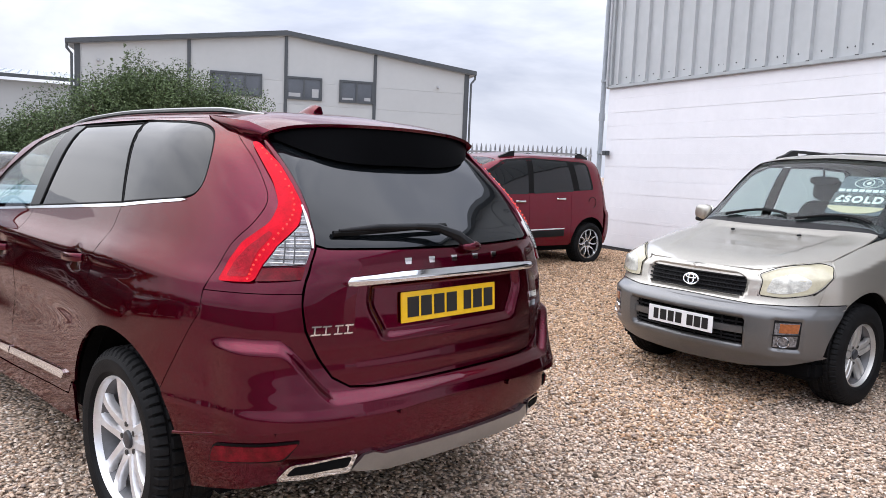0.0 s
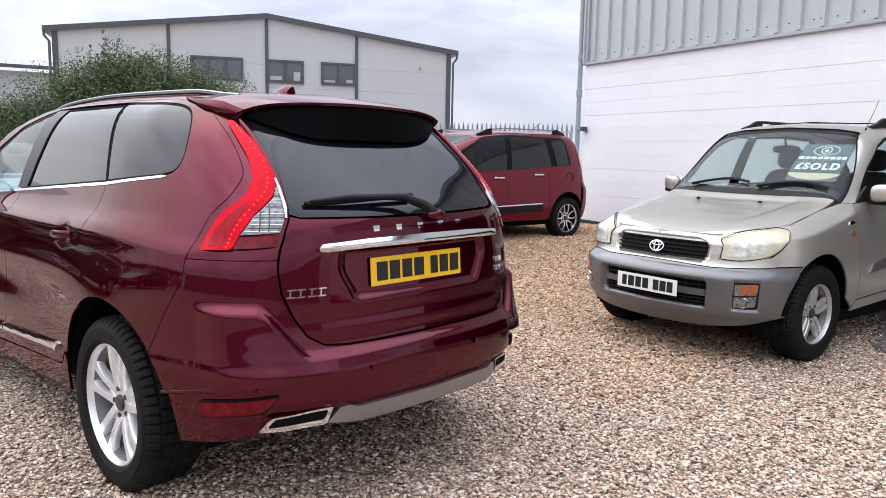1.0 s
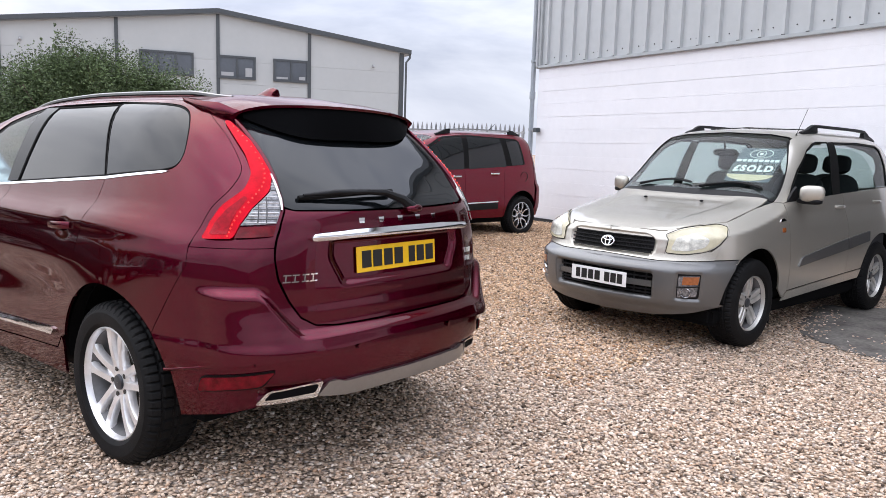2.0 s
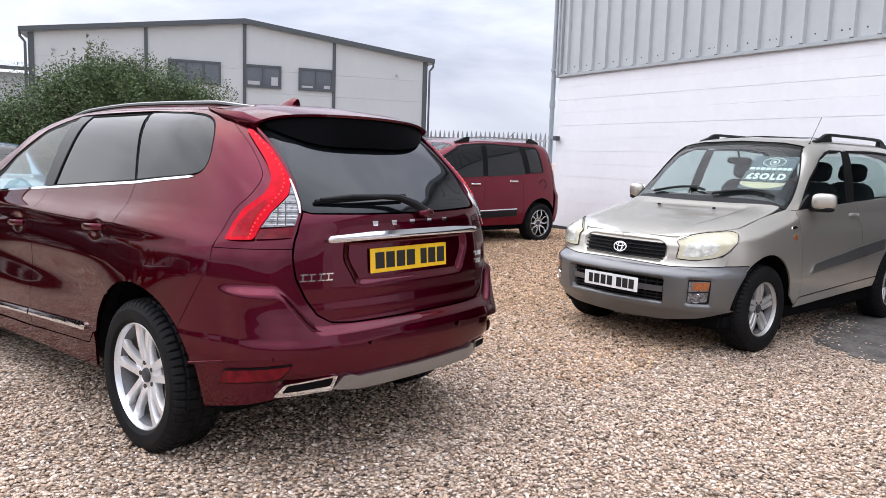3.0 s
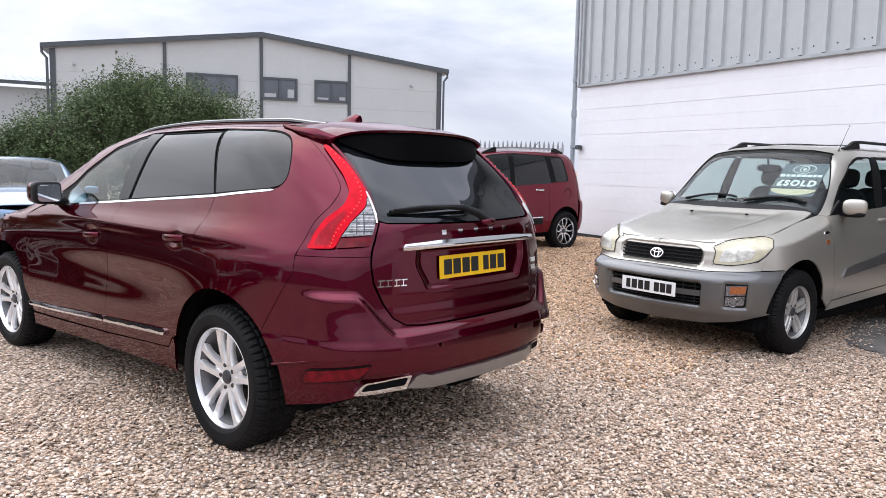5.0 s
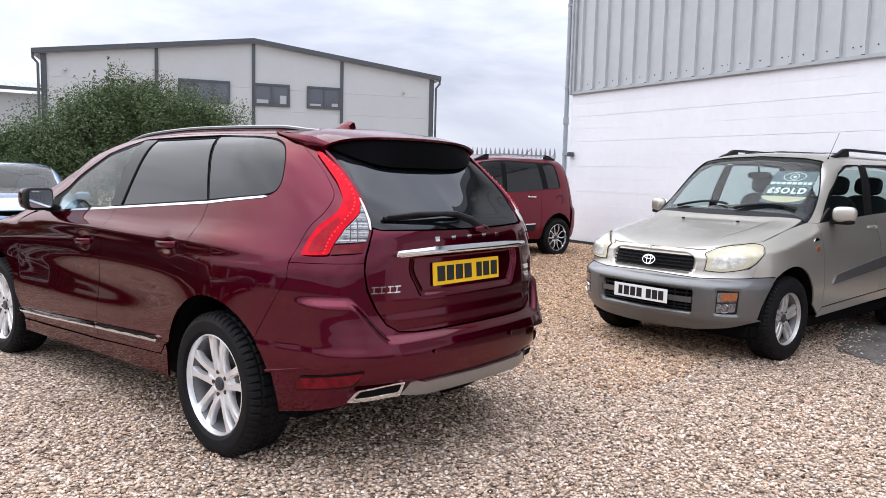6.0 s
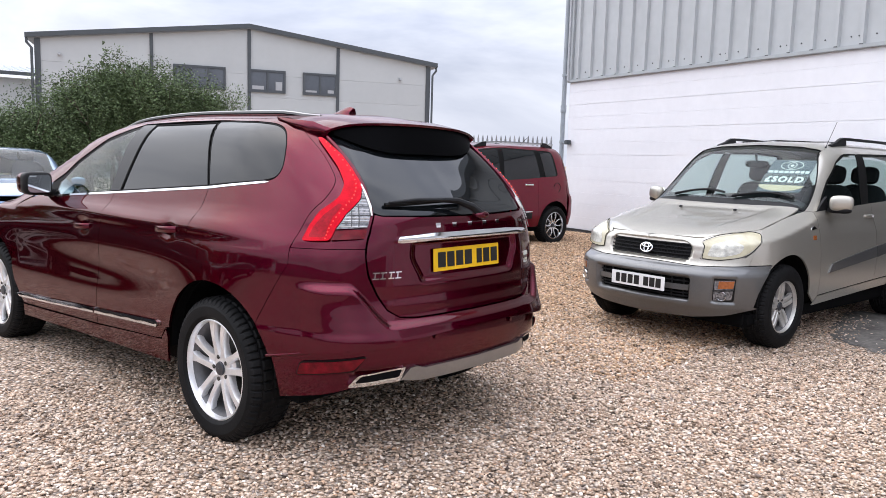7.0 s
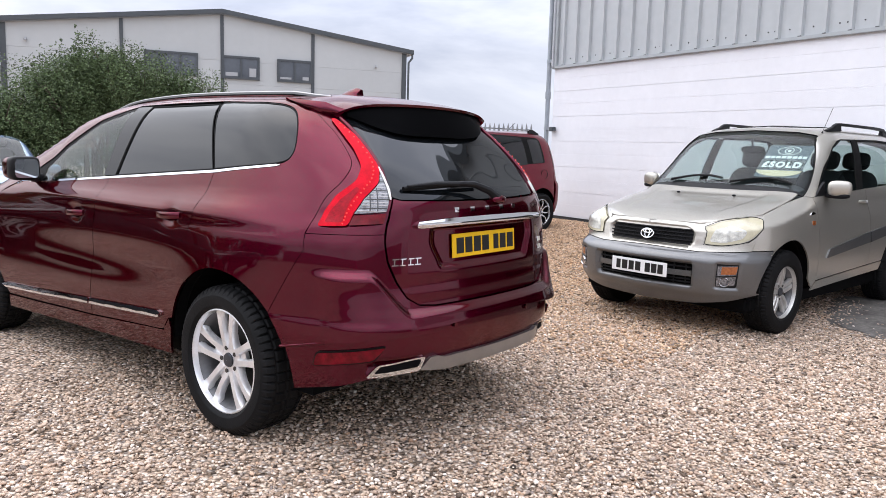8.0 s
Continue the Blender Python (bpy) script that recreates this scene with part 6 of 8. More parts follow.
def build_pale_suv():
    s = PALE_SUV
    root = empty("compact_suv", PALE_SUV_M)
    tagged(root, "champagne and grey five-door compact SUV with a sold card", "car")
    c = Car(s, root)
    Q = float(s.q[-1])
    ra, fa, az, ar = 0.90, 3.39, 0.36, 0.411

    def share(y):
        return 0.6 + 0.325 * smoothstep(2.95, 2.40, y) - 0.02 * smoothstep(2.3, 1.9, y)

    def edge_line(y0, y1, n=24):
        return [(y, s.edge(y, share(y))[0]) for y in (y0 + (y1 - y0) * k / n for k in range(n + 1))]

    def at_q(e):
        return Q - e

    def fix(points):
        return [(Q - e, z) for e, z in points]

    # sides
    wing = [(2.87, 1.037), (2.86, 1.10)] + edge_line(2.955, 2.96, 1) + [(3.1, 1.075), (3.316, 1.035), (3.62, 0.966)]
    wing += [(float(np.interp(Q - e, s.q, s.row(z)[1])), z) for e, z in ((1.03, 0.945), (0.962, 0.876), (0.90, 0.82), (0.86, 0.7005), (1.115, 0.7015))]
    wing += [(3.70, 0.66)] + arc(fa, az, ar, 40, 172, 20) + [(2.86, 0.33), (2.80, 0.384), (2.826, 0.715)]
    c.panel("front_wing", wing, M_CHAMPAGNE, gap=0.002, cell=0.02)
    door_f = [(2.80, 0.384), (2.826, 0.715), (2.87, 1.037), (2.86, 1.10), (2.78, 1.108), (1.95, 1.155), (1.76, 1.165), (1.75, 1.10), (1.673, 0.91), (1.64, 0.7), (1.636, 0.435)]
    c.panel("front_door", door_f, M_CHAMPAGNE, gap=0.003)
    door_r = [(1.636, 0.435), (1.64, 0.7), (1.673, 0.91), (1.75, 1.10), (1.76, 1.165), (0.62, 1.215), (0.60, 1.1), (0.70, 0.86)] + arc(ra, az, ar, 105, 25, 12) + [(1.30, 0.45)]
    c.panel("rear_door", door_r, M_CHAMPAGNE, gap=0.003)
    rear_q = [(0.62, 1.215), (0.60, 1.1), (0.70, 0.86)] + arc(ra, az, ar, 112, 178, 12) + [(0.42, 0.34), (0.3, 0.4), (0.12, 0.5), (0.12, 1.2)]
    c.panel("rear_wing", rear_q, M_CHAMPAGNE, gap=0.002)
    sill = [(1.32, 0.36), (2.86, 0.30), (2.80, 0.378), (1.636, 0.43), (1.29, 0.445)]
    c.panel("sill", sill, M_CHAMPAGNE, gap=0.002)
    rail_top = edge_line(0.25, 2.955, 40)
    frame_side = rail_top + [(2.86, 1.10), (2.78, 1.112), (2.72, 1.19), (2.55, 1.365), (2.33, 1.535), (2.2, 1.592), (2.1, 1.612), (1.2, 1.63), (0.72, 1.615), (0.62, 1.58), (0.58, 1.4), (0.62, 1.215), (0.12, 1.2), (0.14, 1.3), (0.22, 1.5)]
    c.panel("roof_pillar", frame_side, M_CHAMPAGNE, gap=0.001)
    c.panel("window_frame", [(1.80, 1.16), (1.955, 1.152), (1.935, 1.30), (1.86, 1.612), (1.72, 1.615), (1.76, 1.3)], M_SEAL, off=-0.006, thick=0.01)
    c.panel("window_frame", [(2.79, 1.105), (2.86, 1.10), (2.73, 1.20), (2.56, 1.37), (2.34, 1.54), (2.1, 1.618), (1.86, 1.622), (1.86, 1.604), (2.1, 1.600), (2.32, 1.522), (2.53, 1.355), (2.70, 1.18)], M_SEAL, off=-0.004, thick=0.012)
    c.panel("window_frame", [(1.74, 1.604), (1.2, 1.614), (0.72, 1.60), (0.64, 1.56), (0.60, 1.4), (0.64, 1.22), (0.58, 1.22), (0.56, 1.4), (0.60, 1.59), (0.72, 1.622), (1.2, 1.638), (1.74, 1.625)], M_SEAL, off=-0.004, thick=0.012)
    c.panel("front_window", [(1.955, 1.15), (2.79, 1.105), (2.70, 1.18), (2.53, 1.355), (2.32, 1.522), (2.1, 1.602), (1.86, 1.606), (1.935, 1.30)], M_SIDEGLASS, off=-0.012, thick=0)
    c.panel("rear_window", [(0.64, 1.22), (1.78, 1.16), (1.74, 1.3), (1.73, 1.606), (1.2, 1.616), (0.72, 1.602), (0.64, 1.56), (0.60, 1.4)], M_SIDEGLASS, off=-0.012, thick=0)
    c.panel("moulding", rounded([(2.665, 0.572), (2.60, 0.65), (1.68, 0.757), (1.66, 0.655)], [0.01, 0.02, 0.005, 0.005]), M_GREYLOW, off=0.012, thick=0.016, label="dark silver door moulding")
    c.panel("moulding", rounded([(1.64, 0.655), (1.655, 0.758), (1.20, 0.805), (1.20, 0.71)], 0.006), M_GREYLOW, off=0.012, thick=0.016)
    # top
    ys = [0.25 + (2.36 - 0.25) * k / 26 for k in range(27)]
    c.panel("roof", [(s.edge(y, share(y))[1], y) for y in ys] + [(-s.edge(y, share(y))[1], y) for y in ys[::-1]], M_CHAMPAGNE, kind="roof", sides=(1,), gap=0.001, cell=0.06)
    c.panel("sunroof", rounded([(0.40, 1.45), (0.40, 2.02), (-0.40, 2.02), (-0.40, 1.45)], 0.06), M_GLOSSBLACK, kind="roof", sides=(1,), off=0.006, cell=0.08, thick=0.006)
    ys = [2.375 + (2.95 - 2.375) * k / 14 for k in range(15)]
    c.panel("windscreen", [(s.edge(y, share(y))[1] - 0.006, y) for y in ys] + [(-s.edge(y, share(y))[1] + 0.006, y) for y in ys[::-1]], M_SCREEN, kind="roof", sides=(1,), off=-0.004, gap=0.0, cell=0.05, thick=0)
    for g in (1, -1):
        bm = bmesh.new()
        pts = [(g * (s.edge(y, share(y))[1] - 0.004), y, s.edge(y, share(y))[0] + 0.002) for y in ys]
        tube(bm, pts, 0.006, 6)
        part("screen_seal", bm, M_SEAL, root, smooth=50)
    bm = bmesh.new()
    tube(bm, [s.roof(x, 2.372, 0.001) for x in (-0.57, -0.4, -0.2, 0, 0.2, 0.4, 0.57)], 0.006, 6)
    part("screen_seal", bm, M_SEAL, root, smooth=50)
    bonnet_r = [(0.0, 3.05), (0.35, 3.035), (0.60, 3.005), (0.71, 2.975), (0.722, 3.316), (0.72, 3.61), (0.684, 3.695), (0.56, 3.862), (0.47, 3.96), (0.40, 3.992), (0.2, 4.025), (0.0, 4.035)]

    def ridge(x, y):
        a = abs(x)
        edge = 0.50 - 0.10 * smoothstep(3.1, 3.9, y)
        return -0.010 * smoothstep(edge + 0.03, edge - 0.03, a) * smoothstep(3.95, 3.6, y) * smoothstep(3.05, 3.15, y)

    c.panel("bonnet", bonnet_r + [(-a, b) for a, b in bonnet_r[::-1][1:-1]], M_CHAMPAGNE, kind="roof", sides=(1,), gap=0.002, cell=0.03, shape=ridge)
    cowl_r = [(0.0, 2.94), (0.4, 2.925), (0.73, 2.88), (0.74, 2.955), (0.71, 2.972), (0.60, 3.002), (0.35, 3.032), (0.0, 3.047)]
    c.panel("cowl", cowl_r + [(-a, b) for a, b in cowl_r[::-1][1:-1]], M_PLASTIC, kind="roof", sides=(1,), off=-0.006, cell=0.04, thick=0.01)
    # front
    gr = [(0.0, 0.692), (0.342, 0.698), (0.385, 0.72), (0.403, 0.774), (0.378, 0.845), (0.0, 0.857)]

    def inside(e, z):
        a = abs(e)
        lim = 0.395 - 0.03 * smoothstep(0.75, 0.69, z) - 0.02 * smoothstep(0.8, 0.85, z)
        return smoothstep(lim + 0.012, lim - 0.012, a) * smoothstep(0.694, 0.71, z) * smoothstep(0.858, 0.842, z)

    face = [(0.0, 0.6895), (0.46, 0.6765), (0.86, 0.6985), (0.90, 0.815), (0.825, 0.765), (0.60, 0.727), (0.478, 0.73), (0.49, 0.865), (0.47, 0.888), (0.40, 0.892), (0.0, 0.895)]
    c.nose_panel("nose_panel", face, M_CHAMPAGNE, gap=0.0015, cell=0.02, shape=lambda e, z: -0.035 * inside(e, z))
    c.nose_panel("grille", gr, M_PLASTIC, off=-0.028, cell=0.03, thick=0.01)
    for z in (0.722, 0.75, 0.778, 0.806, 0.834):
        e = 0.36 + 0.03 * math.sin((z - 0.69) * 18)
        bm = bmesh.new()
        tube(bm, [s.nose_point(-e + 2 * e * k / 20, z, -0.012) for k in range(21)], 0.0055, 6)
        part("grille_bar", bm, M_PLASTIC, root, smooth=50)
    for k in range(27):
        e0 = -0.34 + 0.68 * k / 26
        bm = bmesh.new()
        tube(bm, [s.nose_point(e0 + (0.008 if j % 2 else -0.008), 0.716 + 0.118 * j / 6, -0.018) for j in range(7)], 0.0035, 5)
        part("grille_bar", bm, M_PLASTIC, root, smooth=50)
    bm = bmesh.new()
    m = Matrix.Translation(s.nose_point(0, 0.778, -0.004)) @ Matrix.Rotation(radians(14), 4, "X")
    for rx, rz, cz in ((0.058, 0.038, 0), (0.020, 0.036, 0), (0.042, 0.014, 0.018)):
        ring = [m @ Vector((rx * math.cos(2 * math.pi * k / 28), 0.004, cz + rz * math.sin(2 * math.pi * k / 28))) for k in range(29)]
        tube(bm, ring, 0.0055, 6, False)
    part("badge", bm, M_CHROME, root, "plain chrome oval emblem", smooth=50)
    c.nose_panel("slam_panel", [(0.0, 0.84), (0.50, 0.84), (0.86, 0.78), (1.06, 0.90), (1.04, 0.965), (0.72, 0.94), (0.48, 0.885), (0.0, 0.885)], M_CHAMPAGNE, off=-0.012, cell=0.05, thick=0.0)
    lamp = rounded([(0.486, 0.735), (0.62, 0.732), (0.82, 0.772), (0.95, 0.878), (1.02, 0.938), (0.936, 0.958), (0.72, 0.932), (0.50, 0.866)], [0.02, 0.05, 0.08, 0.05, 0.03, 0.05, 0.1, 0.03])
    for g in (1, -1):
        ob = c.nose_panel("headlamp", lamp, M_LENSFOGGED, sides=(g,), off=0.004, gap=0.003, cell=0.025, thick=0.02, shape=lambda e, z: 0.02 * math.sin(min(max((e - 0.48) / 0.5, 0), 1) * math.pi), label="yellowed clear headlamp lens")[0]
        # body-coloured fill; the black outline stands in for the shaded gap
        c.nose_panel("lamp_seal", shrink(lamp, -0.012), M_CHAMPAGNE, sides=(g,), off=-0.004, cell=0.05, thick=0.0, parent=ob)
        bm = bmesh.new()
        tube(bm, [s.nose_point(e * g, z, 0.003 + 0.02 * math.sin(min(max((e - 0.48) / 0.5, 0), 1) * math.pi)) for e, z in fine(lamp, 0.03) + lamp[:1]], 0.0028, 6, False)
        part("lamp_gasket", bm, M_SEAL, ob, smooth=50)
        c.nose_panel("lamp_bowl", rounded([(0.52, 0.757), (0.64, 0.757), (0.77, 0.795), (0.80, 0.85), (0.73, 0.893), (0.55, 0.845)], 0.03), M_BOWL, sides=(g,), off=0.006, cell=0.02, thick=0.004, shape=lambda e, z: 0.02 * math.sin(min(max((e - 0.48) / 0.5, 0), 1) * math.pi), parent=ob)
    bump_top = [(0.0, 0.688), (0.46, 0.674), (0.86, 0.696), (1.115, 0.699)]
    arch_pts = [(Q - s.q_at(y, z), z) for y, z in arc(fa, az, ar, 45, 2, 10)]
    bump = bump_top + arch_pts + [(1.02, 0.36), (0.936, 0.345), (0.72, 0.30), (0.47, 0.262), (0.2, 0.25), (0.0, 0.248)]

    def mouth(e, z):
        a = abs(e)
        return smoothstep(0.462, 0.445, a) * smoothstep(0.392, 0.41, z) * smoothstep(0.592, 0.575, z)

    def bump_shape(e, z):
        a = abs(e)
        fog = smoothstep(0.622, 0.64, a) * smoothstep(0.815, 0.795, a) * smoothstep(0.40, 0.42, z) * smoothstep(0.61, 0.592, z)
        return -0.06 * mouth(e, z) - 0.02 * fog + 0.012 * smoothstep(0.66, 0.63, z) * smoothstep(0.32, 0.36, z)

    c.nose_panel("front_bumper", bump, M_GREYLOW, gap=0.002, cell=0.0185, thick=0.02, shape=bump_shape, label="dark silver front bumper")
    c.nose_panel("air_intake", [(0.0, 0.405), (0.445, 0.405), (0.445, 0.58), (0.0, 0.58)], M_DARK, off=-0.044, cell=0.05, thick=0)
    c.nose_panel("intake_bar", [(0.0, 0.478), (0.45, 0.48), (0.45, 0.525), (0.0, 0.523)], M_GREYLOW, off=-0.012, cell=0.04, thick=0.03)
    for z in (0.43, 0.455, 0.55):
        bm = bmesh.new()
        tube(bm, [s.nose_point(-0.44 + 0.88 * k / 16, z, -0.028) for k in range(17)], 0.006, 6)
        part("intake_slat", bm, M_PLASTIC, root, smooth=50)
    for k in range(9):
        bm = bmesh.new()
        e0 = -0.4 + 0.1 * k
        tube(bm, [s.nose_point(e0, 0.41, -0.03), s.nose_point(e0, 0.575, -0.03)], 0.006, 6)
        part("intake_slat", bm, M_PLASTIC, root, smooth=50)
    for g in (1, -1):
        c.nose_panel("fog_housing", rounded([(0.615, 0.404), (0.80, 0.418), (0.815, 0.612), (0.615, 0.604)], 0.02), M_PLASTIC, sides=(g,), off=-0.001, cell=0.03, thick=0.012)
        body = c.nose_panel("fog_lamp", [(0.645, 0.424), (0.780, 0.436), (0.792, 0.590), (0.645, 0.582)], M_LENSCLEAR, sides=(g,), off=0.004, cell=0.03, thick=0.012, label="clear fog lamp under amber indicator")[0]
        c.nose_panel("indicator", [(0.672, 0.520), (0.782, 0.526), (0.788, 0.584), (0.674, 0.578)], M_LENSAMBER, sides=(g,), off=0.008, cell=0.03, thick=0.008, parent=body)
        c.nose_panel("lamp_divider", [(0.636, 0.498), (0.795, 0.508), (0.795, 0.516), (0.636, 0.506)], M_PLASTIC, sides=(g,), off=0.009, cell=0.03, thick=0.01, parent=body)
        bm = bmesh.new()
        lathe(bm, [(0.0, 0.03), (0.006, 0.034), (0.0, 0.038)], 24)
        ring = part("fog_ring", bm, M_CHROME, body, smooth=50)
        ring.matrix_basis = Matrix.Translation(s.nose_point(g * 0.70, 0.462, 0.010)) @ Matrix.Rotation(radians(90 - g * 25), 4, "Z")
    lean = Matrix.Translation(Vector(s.nose_point(0, 0.51, 0.02)) + Vector((-0.022, 0, 0.004))) @ Matrix.Rotation(radians(180), 4, "Z")
    number_plate(root, lean, 0.52, 0.112, M_WHITEPLATE, [(-0.215, -0.175), (-0.16, -0.108), (-0.094, -0.046), (-0.032, 0.018), (0.060, 0.108), (0.118, 0.168), (0.178, 0.226)], M_INK)
    # wipers and washer jets
    for x0, x1 in ((0.52, 0.02), (-0.08, -0.62)):
        bm = bmesh.new()
        pts = [Vector(s.roof(x0 + (x1 - x0) * k / 8, 2.95 - 0.06 * math.sin(k / 8 * 2.6), 0.02)) for k in range(9)]
        tube(bm, pts, [0.013, 0.012, 0.011, 0.01, 0.01, 0.009, 0.009, 0.008, 0.006], 7)
        arm = part("wiper_arm", bm, M_PLASTIC, root, smooth=50)
        bm = bmesh.new()
        tube(bm, [p + Vector((0, -0.018, 0.004)) for p in pts[1:]], 0.008, 6)
        part("wiper_blade", bm, M_SEAL, arm, smooth=50)
    for x in (0.27, -0.27):
        bm = bmesh.new()
        blob(bm, s.roof(x, 3.22, 0.004), (0.014, 0.02, 0.009), 2.4, seg=12)
        part("washer_jet", bm, M_PLASTIC, root, smooth=50)
    # roof rails and aerial
    for g in (1, -1):
        bm = bmesh.new()
        ys = [0.55 + (2.12 - 0.55) * k / 24 for k in range(25)]
        pts = []
        for k, y in enumerate(ys):
            z = s.roof(0.56, y)[2]
            lift = 0.062 * smoothstep(0.55, 0.75, y) * smoothstep(2.12, 1.92, y)
            pts.append((g * 0.56, y, z + 0.008 + lift))
        bar(bm, pts, [0.04] * 25, [0.026] * 25, Vector((0, 0, 1)))
        rail = part("roof_rail", bm, M_PLASTIC, root, "black roof rail", smooth=45)
        for y0, y1 in ((1.86, 2.16), (0.50, 0.78)):
            bm = bmesh.new()
            secs = []
            for k in range(7):
                y = y0 + (y1 - y0) * k / 6
                z = s.roof(0.56, y)[2] - 0.006
                h = 0.062 * math.sin(min(max((y - 0.45) / 0.5 if y < 1.2 else (2.2 - y) / 0.4, 0.05), 1.0) * math.pi / 2) + 0.012
                secs.append([(g * 0.536, y, z), (g * 0.584, y, z), (g * 0.576, y, z + h * 0.8), (g * 0.544, y, z + h * 0.8)])
            loft(bm, secs)
            part("rail_foot", bm, M_PLASTIC, rail, smooth=45)
    bm = bmesh.new()
    p = Vector((-0.575, 2.27, s.roof(0.575, 2.27)[2]))
    tube(bm, [p, p + Vector((0.0, -0.012, 0.02)), p + Vector((-0.015, -0.15, 0.235))], [0.010, 0.003, 0.002], 6)
    blob(bm, tuple(p + Vector((-0.015, -0.15, 0.235))), (0.004, 0.004, 0.004), 2, seg=8)
    part("aerial", bm, M_PLASTIC, root, smooth=50)
    # mirrors, handles, side lamp
    for g in (1, -1):
        bm = bmesh.new()
        sweep = Matrix.Translation((g * 0.925, 2.67, 1.18)) @ Matrix.Rotation(radians(-24 * g), 4, "Z")
        blob(bm, (0, 0, 0), (0.095, 0.05, 0.068), 3.2, sweep)
        mir = part("door_mirror", bm, M_CHAMPAGNE, root, smooth=50)
        bm = bmesh.new()
        blob(bm, (g * 0.905, 2.658, 1.118), (0.10, 0.05, 0.026), 3)
        part("mirror_base", bm, M_PLASTIC, mir, smooth=50)
        bm = bmesh.new()
        blob(bm, (0, -0.045, 0), (0.085, 0.016, 0.06), 4, sweep)
        part("mirror_glass", bm, M_MIRROR, mir, smooth=50)
        bm = bmesh.new()
        prism(bm, [(2.82, 1.105), (2.62, 1.115), (2.66, 1.23), (2.72, 1.19)], 0.0, 0.02, Matrix(((0, 1, 0, g * 0.785 - 0.01), (1, 0, 0, 0), (0, 0, 1, 0), (0, 0, 0, 1))))
        part("mirror_mount", bm, M_PLASTIC, mir)
        for y, z in ((1.83, 1.045), (0.98, 1.075)):
            bm = bmesh.new()
            x = s.side(y, z)[0]
            bar(bm, [(g * (x + o), y + d, z) for d, o in ((-0.095, 0.004), (-0.07, 0.024), (0.0, 0.03), (0.07, 0.024), (0.095, 0.004))], [0.028, 0.03, 0.032, 0.03, 0.028], [0.015] * 5, Vector((g, 0, 0)))
            bmesh.ops.recalc_face_normals(bm, faces=bm.faces[:])
            handle = part("door_handle", bm, M_CHAMPAGNE, root, smooth=50)
        c.panel("side_indicator", rounded([(2.93, 0.872), (2.985, 0.872), (2.985, 0.91), (2.93, 0.91)], 0.012), M_LENSAMBER, sides=(g,), off=0.005, thick=0.008)
        c.panel("badge", [(2.905, 0.965), (3.01, 0.955), (3.0, 0.975), (2.95, 0.985)], M_CHROME, sides=(g,), off=0.005, thick=0.005)
        bm = bmesh.new()
        box(bm, g * 0.70 - 0.11, 2.985, 0.13, g * 0.70 + 0.15, 3.0, 0.38)
        part("mud_flap", bm, M_PLASTIC, root)
    # cabin
    for x in (-0.36, 0.36):
        seat((x, 2.05, 0.58), root, M_TRIMGREY, 0.48)
        seat((x, 1.25, 0.58), root, M_TRIMGREY, 0.5)
    steering_wheel((0.36, 2.50, 1.02), root)
    bm = bmesh.new()
    blob(bm, (0, 2.78, 0.97), (0.72, 0.22, 0.15), 5)
    part("dashboard", bm, M_TRIMGREY, root, smooth=50)
    bm = bmesh.new()
    blob(bm, (0.0, 2.40, 1.50), (0.12, 0.02, 0.035), 3)
    tube(bm, [(0, 2.41, 1.53), (0, 2.43, 1.60)], 0.01, 6)
    part("rear_view_mirror", bm, M_PLASTIC, root, smooth=50)
    bm = bmesh.new()
    box(bm, -0.78, 0.3, 0.42, 0.78, 3.0, 0.58)
    part("cabin_floor", bm, M_DARK, root)
    for g in (1, -1):
        c.panel("door_lining", [(0.7, 0.55), (2.8, 0.55), (2.8, 1.10), (0.7, 1.18)], M_TRIMGREY, sides=(g,), off=-0.045, cell=0.1, thick=0.01)
    c.panel("roof_lining", [(0.55, 0.3), (0.55, 2.33), (-0.55, 2.33), (-0.55, 0.3)], M_BEIGE, kind="roof", sides=(1,), off=-0.03, cell=0.12, thick=0.01)
    # tail
    c.panel("tailgate", [(0.0, 0.45), (0.70, 0.47), (s.q_at(0.12, 0.5), 0.5), (s.q_at(0.12, 1.19), 1.19), (0.0, 1.12)], M_CHAMPAGNE, kind="wrap", cell=0.06)
    c.panel("rear_screen", [(0.0, 1.12), (s.q_at(0.14, 1.2), 1.2), (s.q_at(0.25, 1.5), 1.5), (s.q_at(0.27, 1.58), 1.58), (0.0, 1.6)], M_GLASS, kind="wrap", cell=0.08, thick=0)
    # black sheet and blocks inside, standing in for the shade behind gaps
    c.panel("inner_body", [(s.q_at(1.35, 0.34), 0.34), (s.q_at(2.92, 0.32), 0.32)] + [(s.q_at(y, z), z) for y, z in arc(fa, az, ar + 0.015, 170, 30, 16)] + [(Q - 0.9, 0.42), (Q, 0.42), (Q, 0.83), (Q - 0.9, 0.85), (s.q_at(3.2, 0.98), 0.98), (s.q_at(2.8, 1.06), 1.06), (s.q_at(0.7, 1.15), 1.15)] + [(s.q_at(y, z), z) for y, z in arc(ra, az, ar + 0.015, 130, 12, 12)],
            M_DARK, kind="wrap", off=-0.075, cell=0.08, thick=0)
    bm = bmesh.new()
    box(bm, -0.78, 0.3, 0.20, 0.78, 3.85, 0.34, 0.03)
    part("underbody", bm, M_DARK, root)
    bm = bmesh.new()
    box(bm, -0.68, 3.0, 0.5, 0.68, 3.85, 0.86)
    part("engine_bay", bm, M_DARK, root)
    for a in (ra, fa):
        arch_liner(c, root, a, az, ar + 0.02, 0.85)
    wheel = build_wheel(0.346, 0.212, 0.215, double_spokes, M_ALLOYGOLD, M_RUBBER)
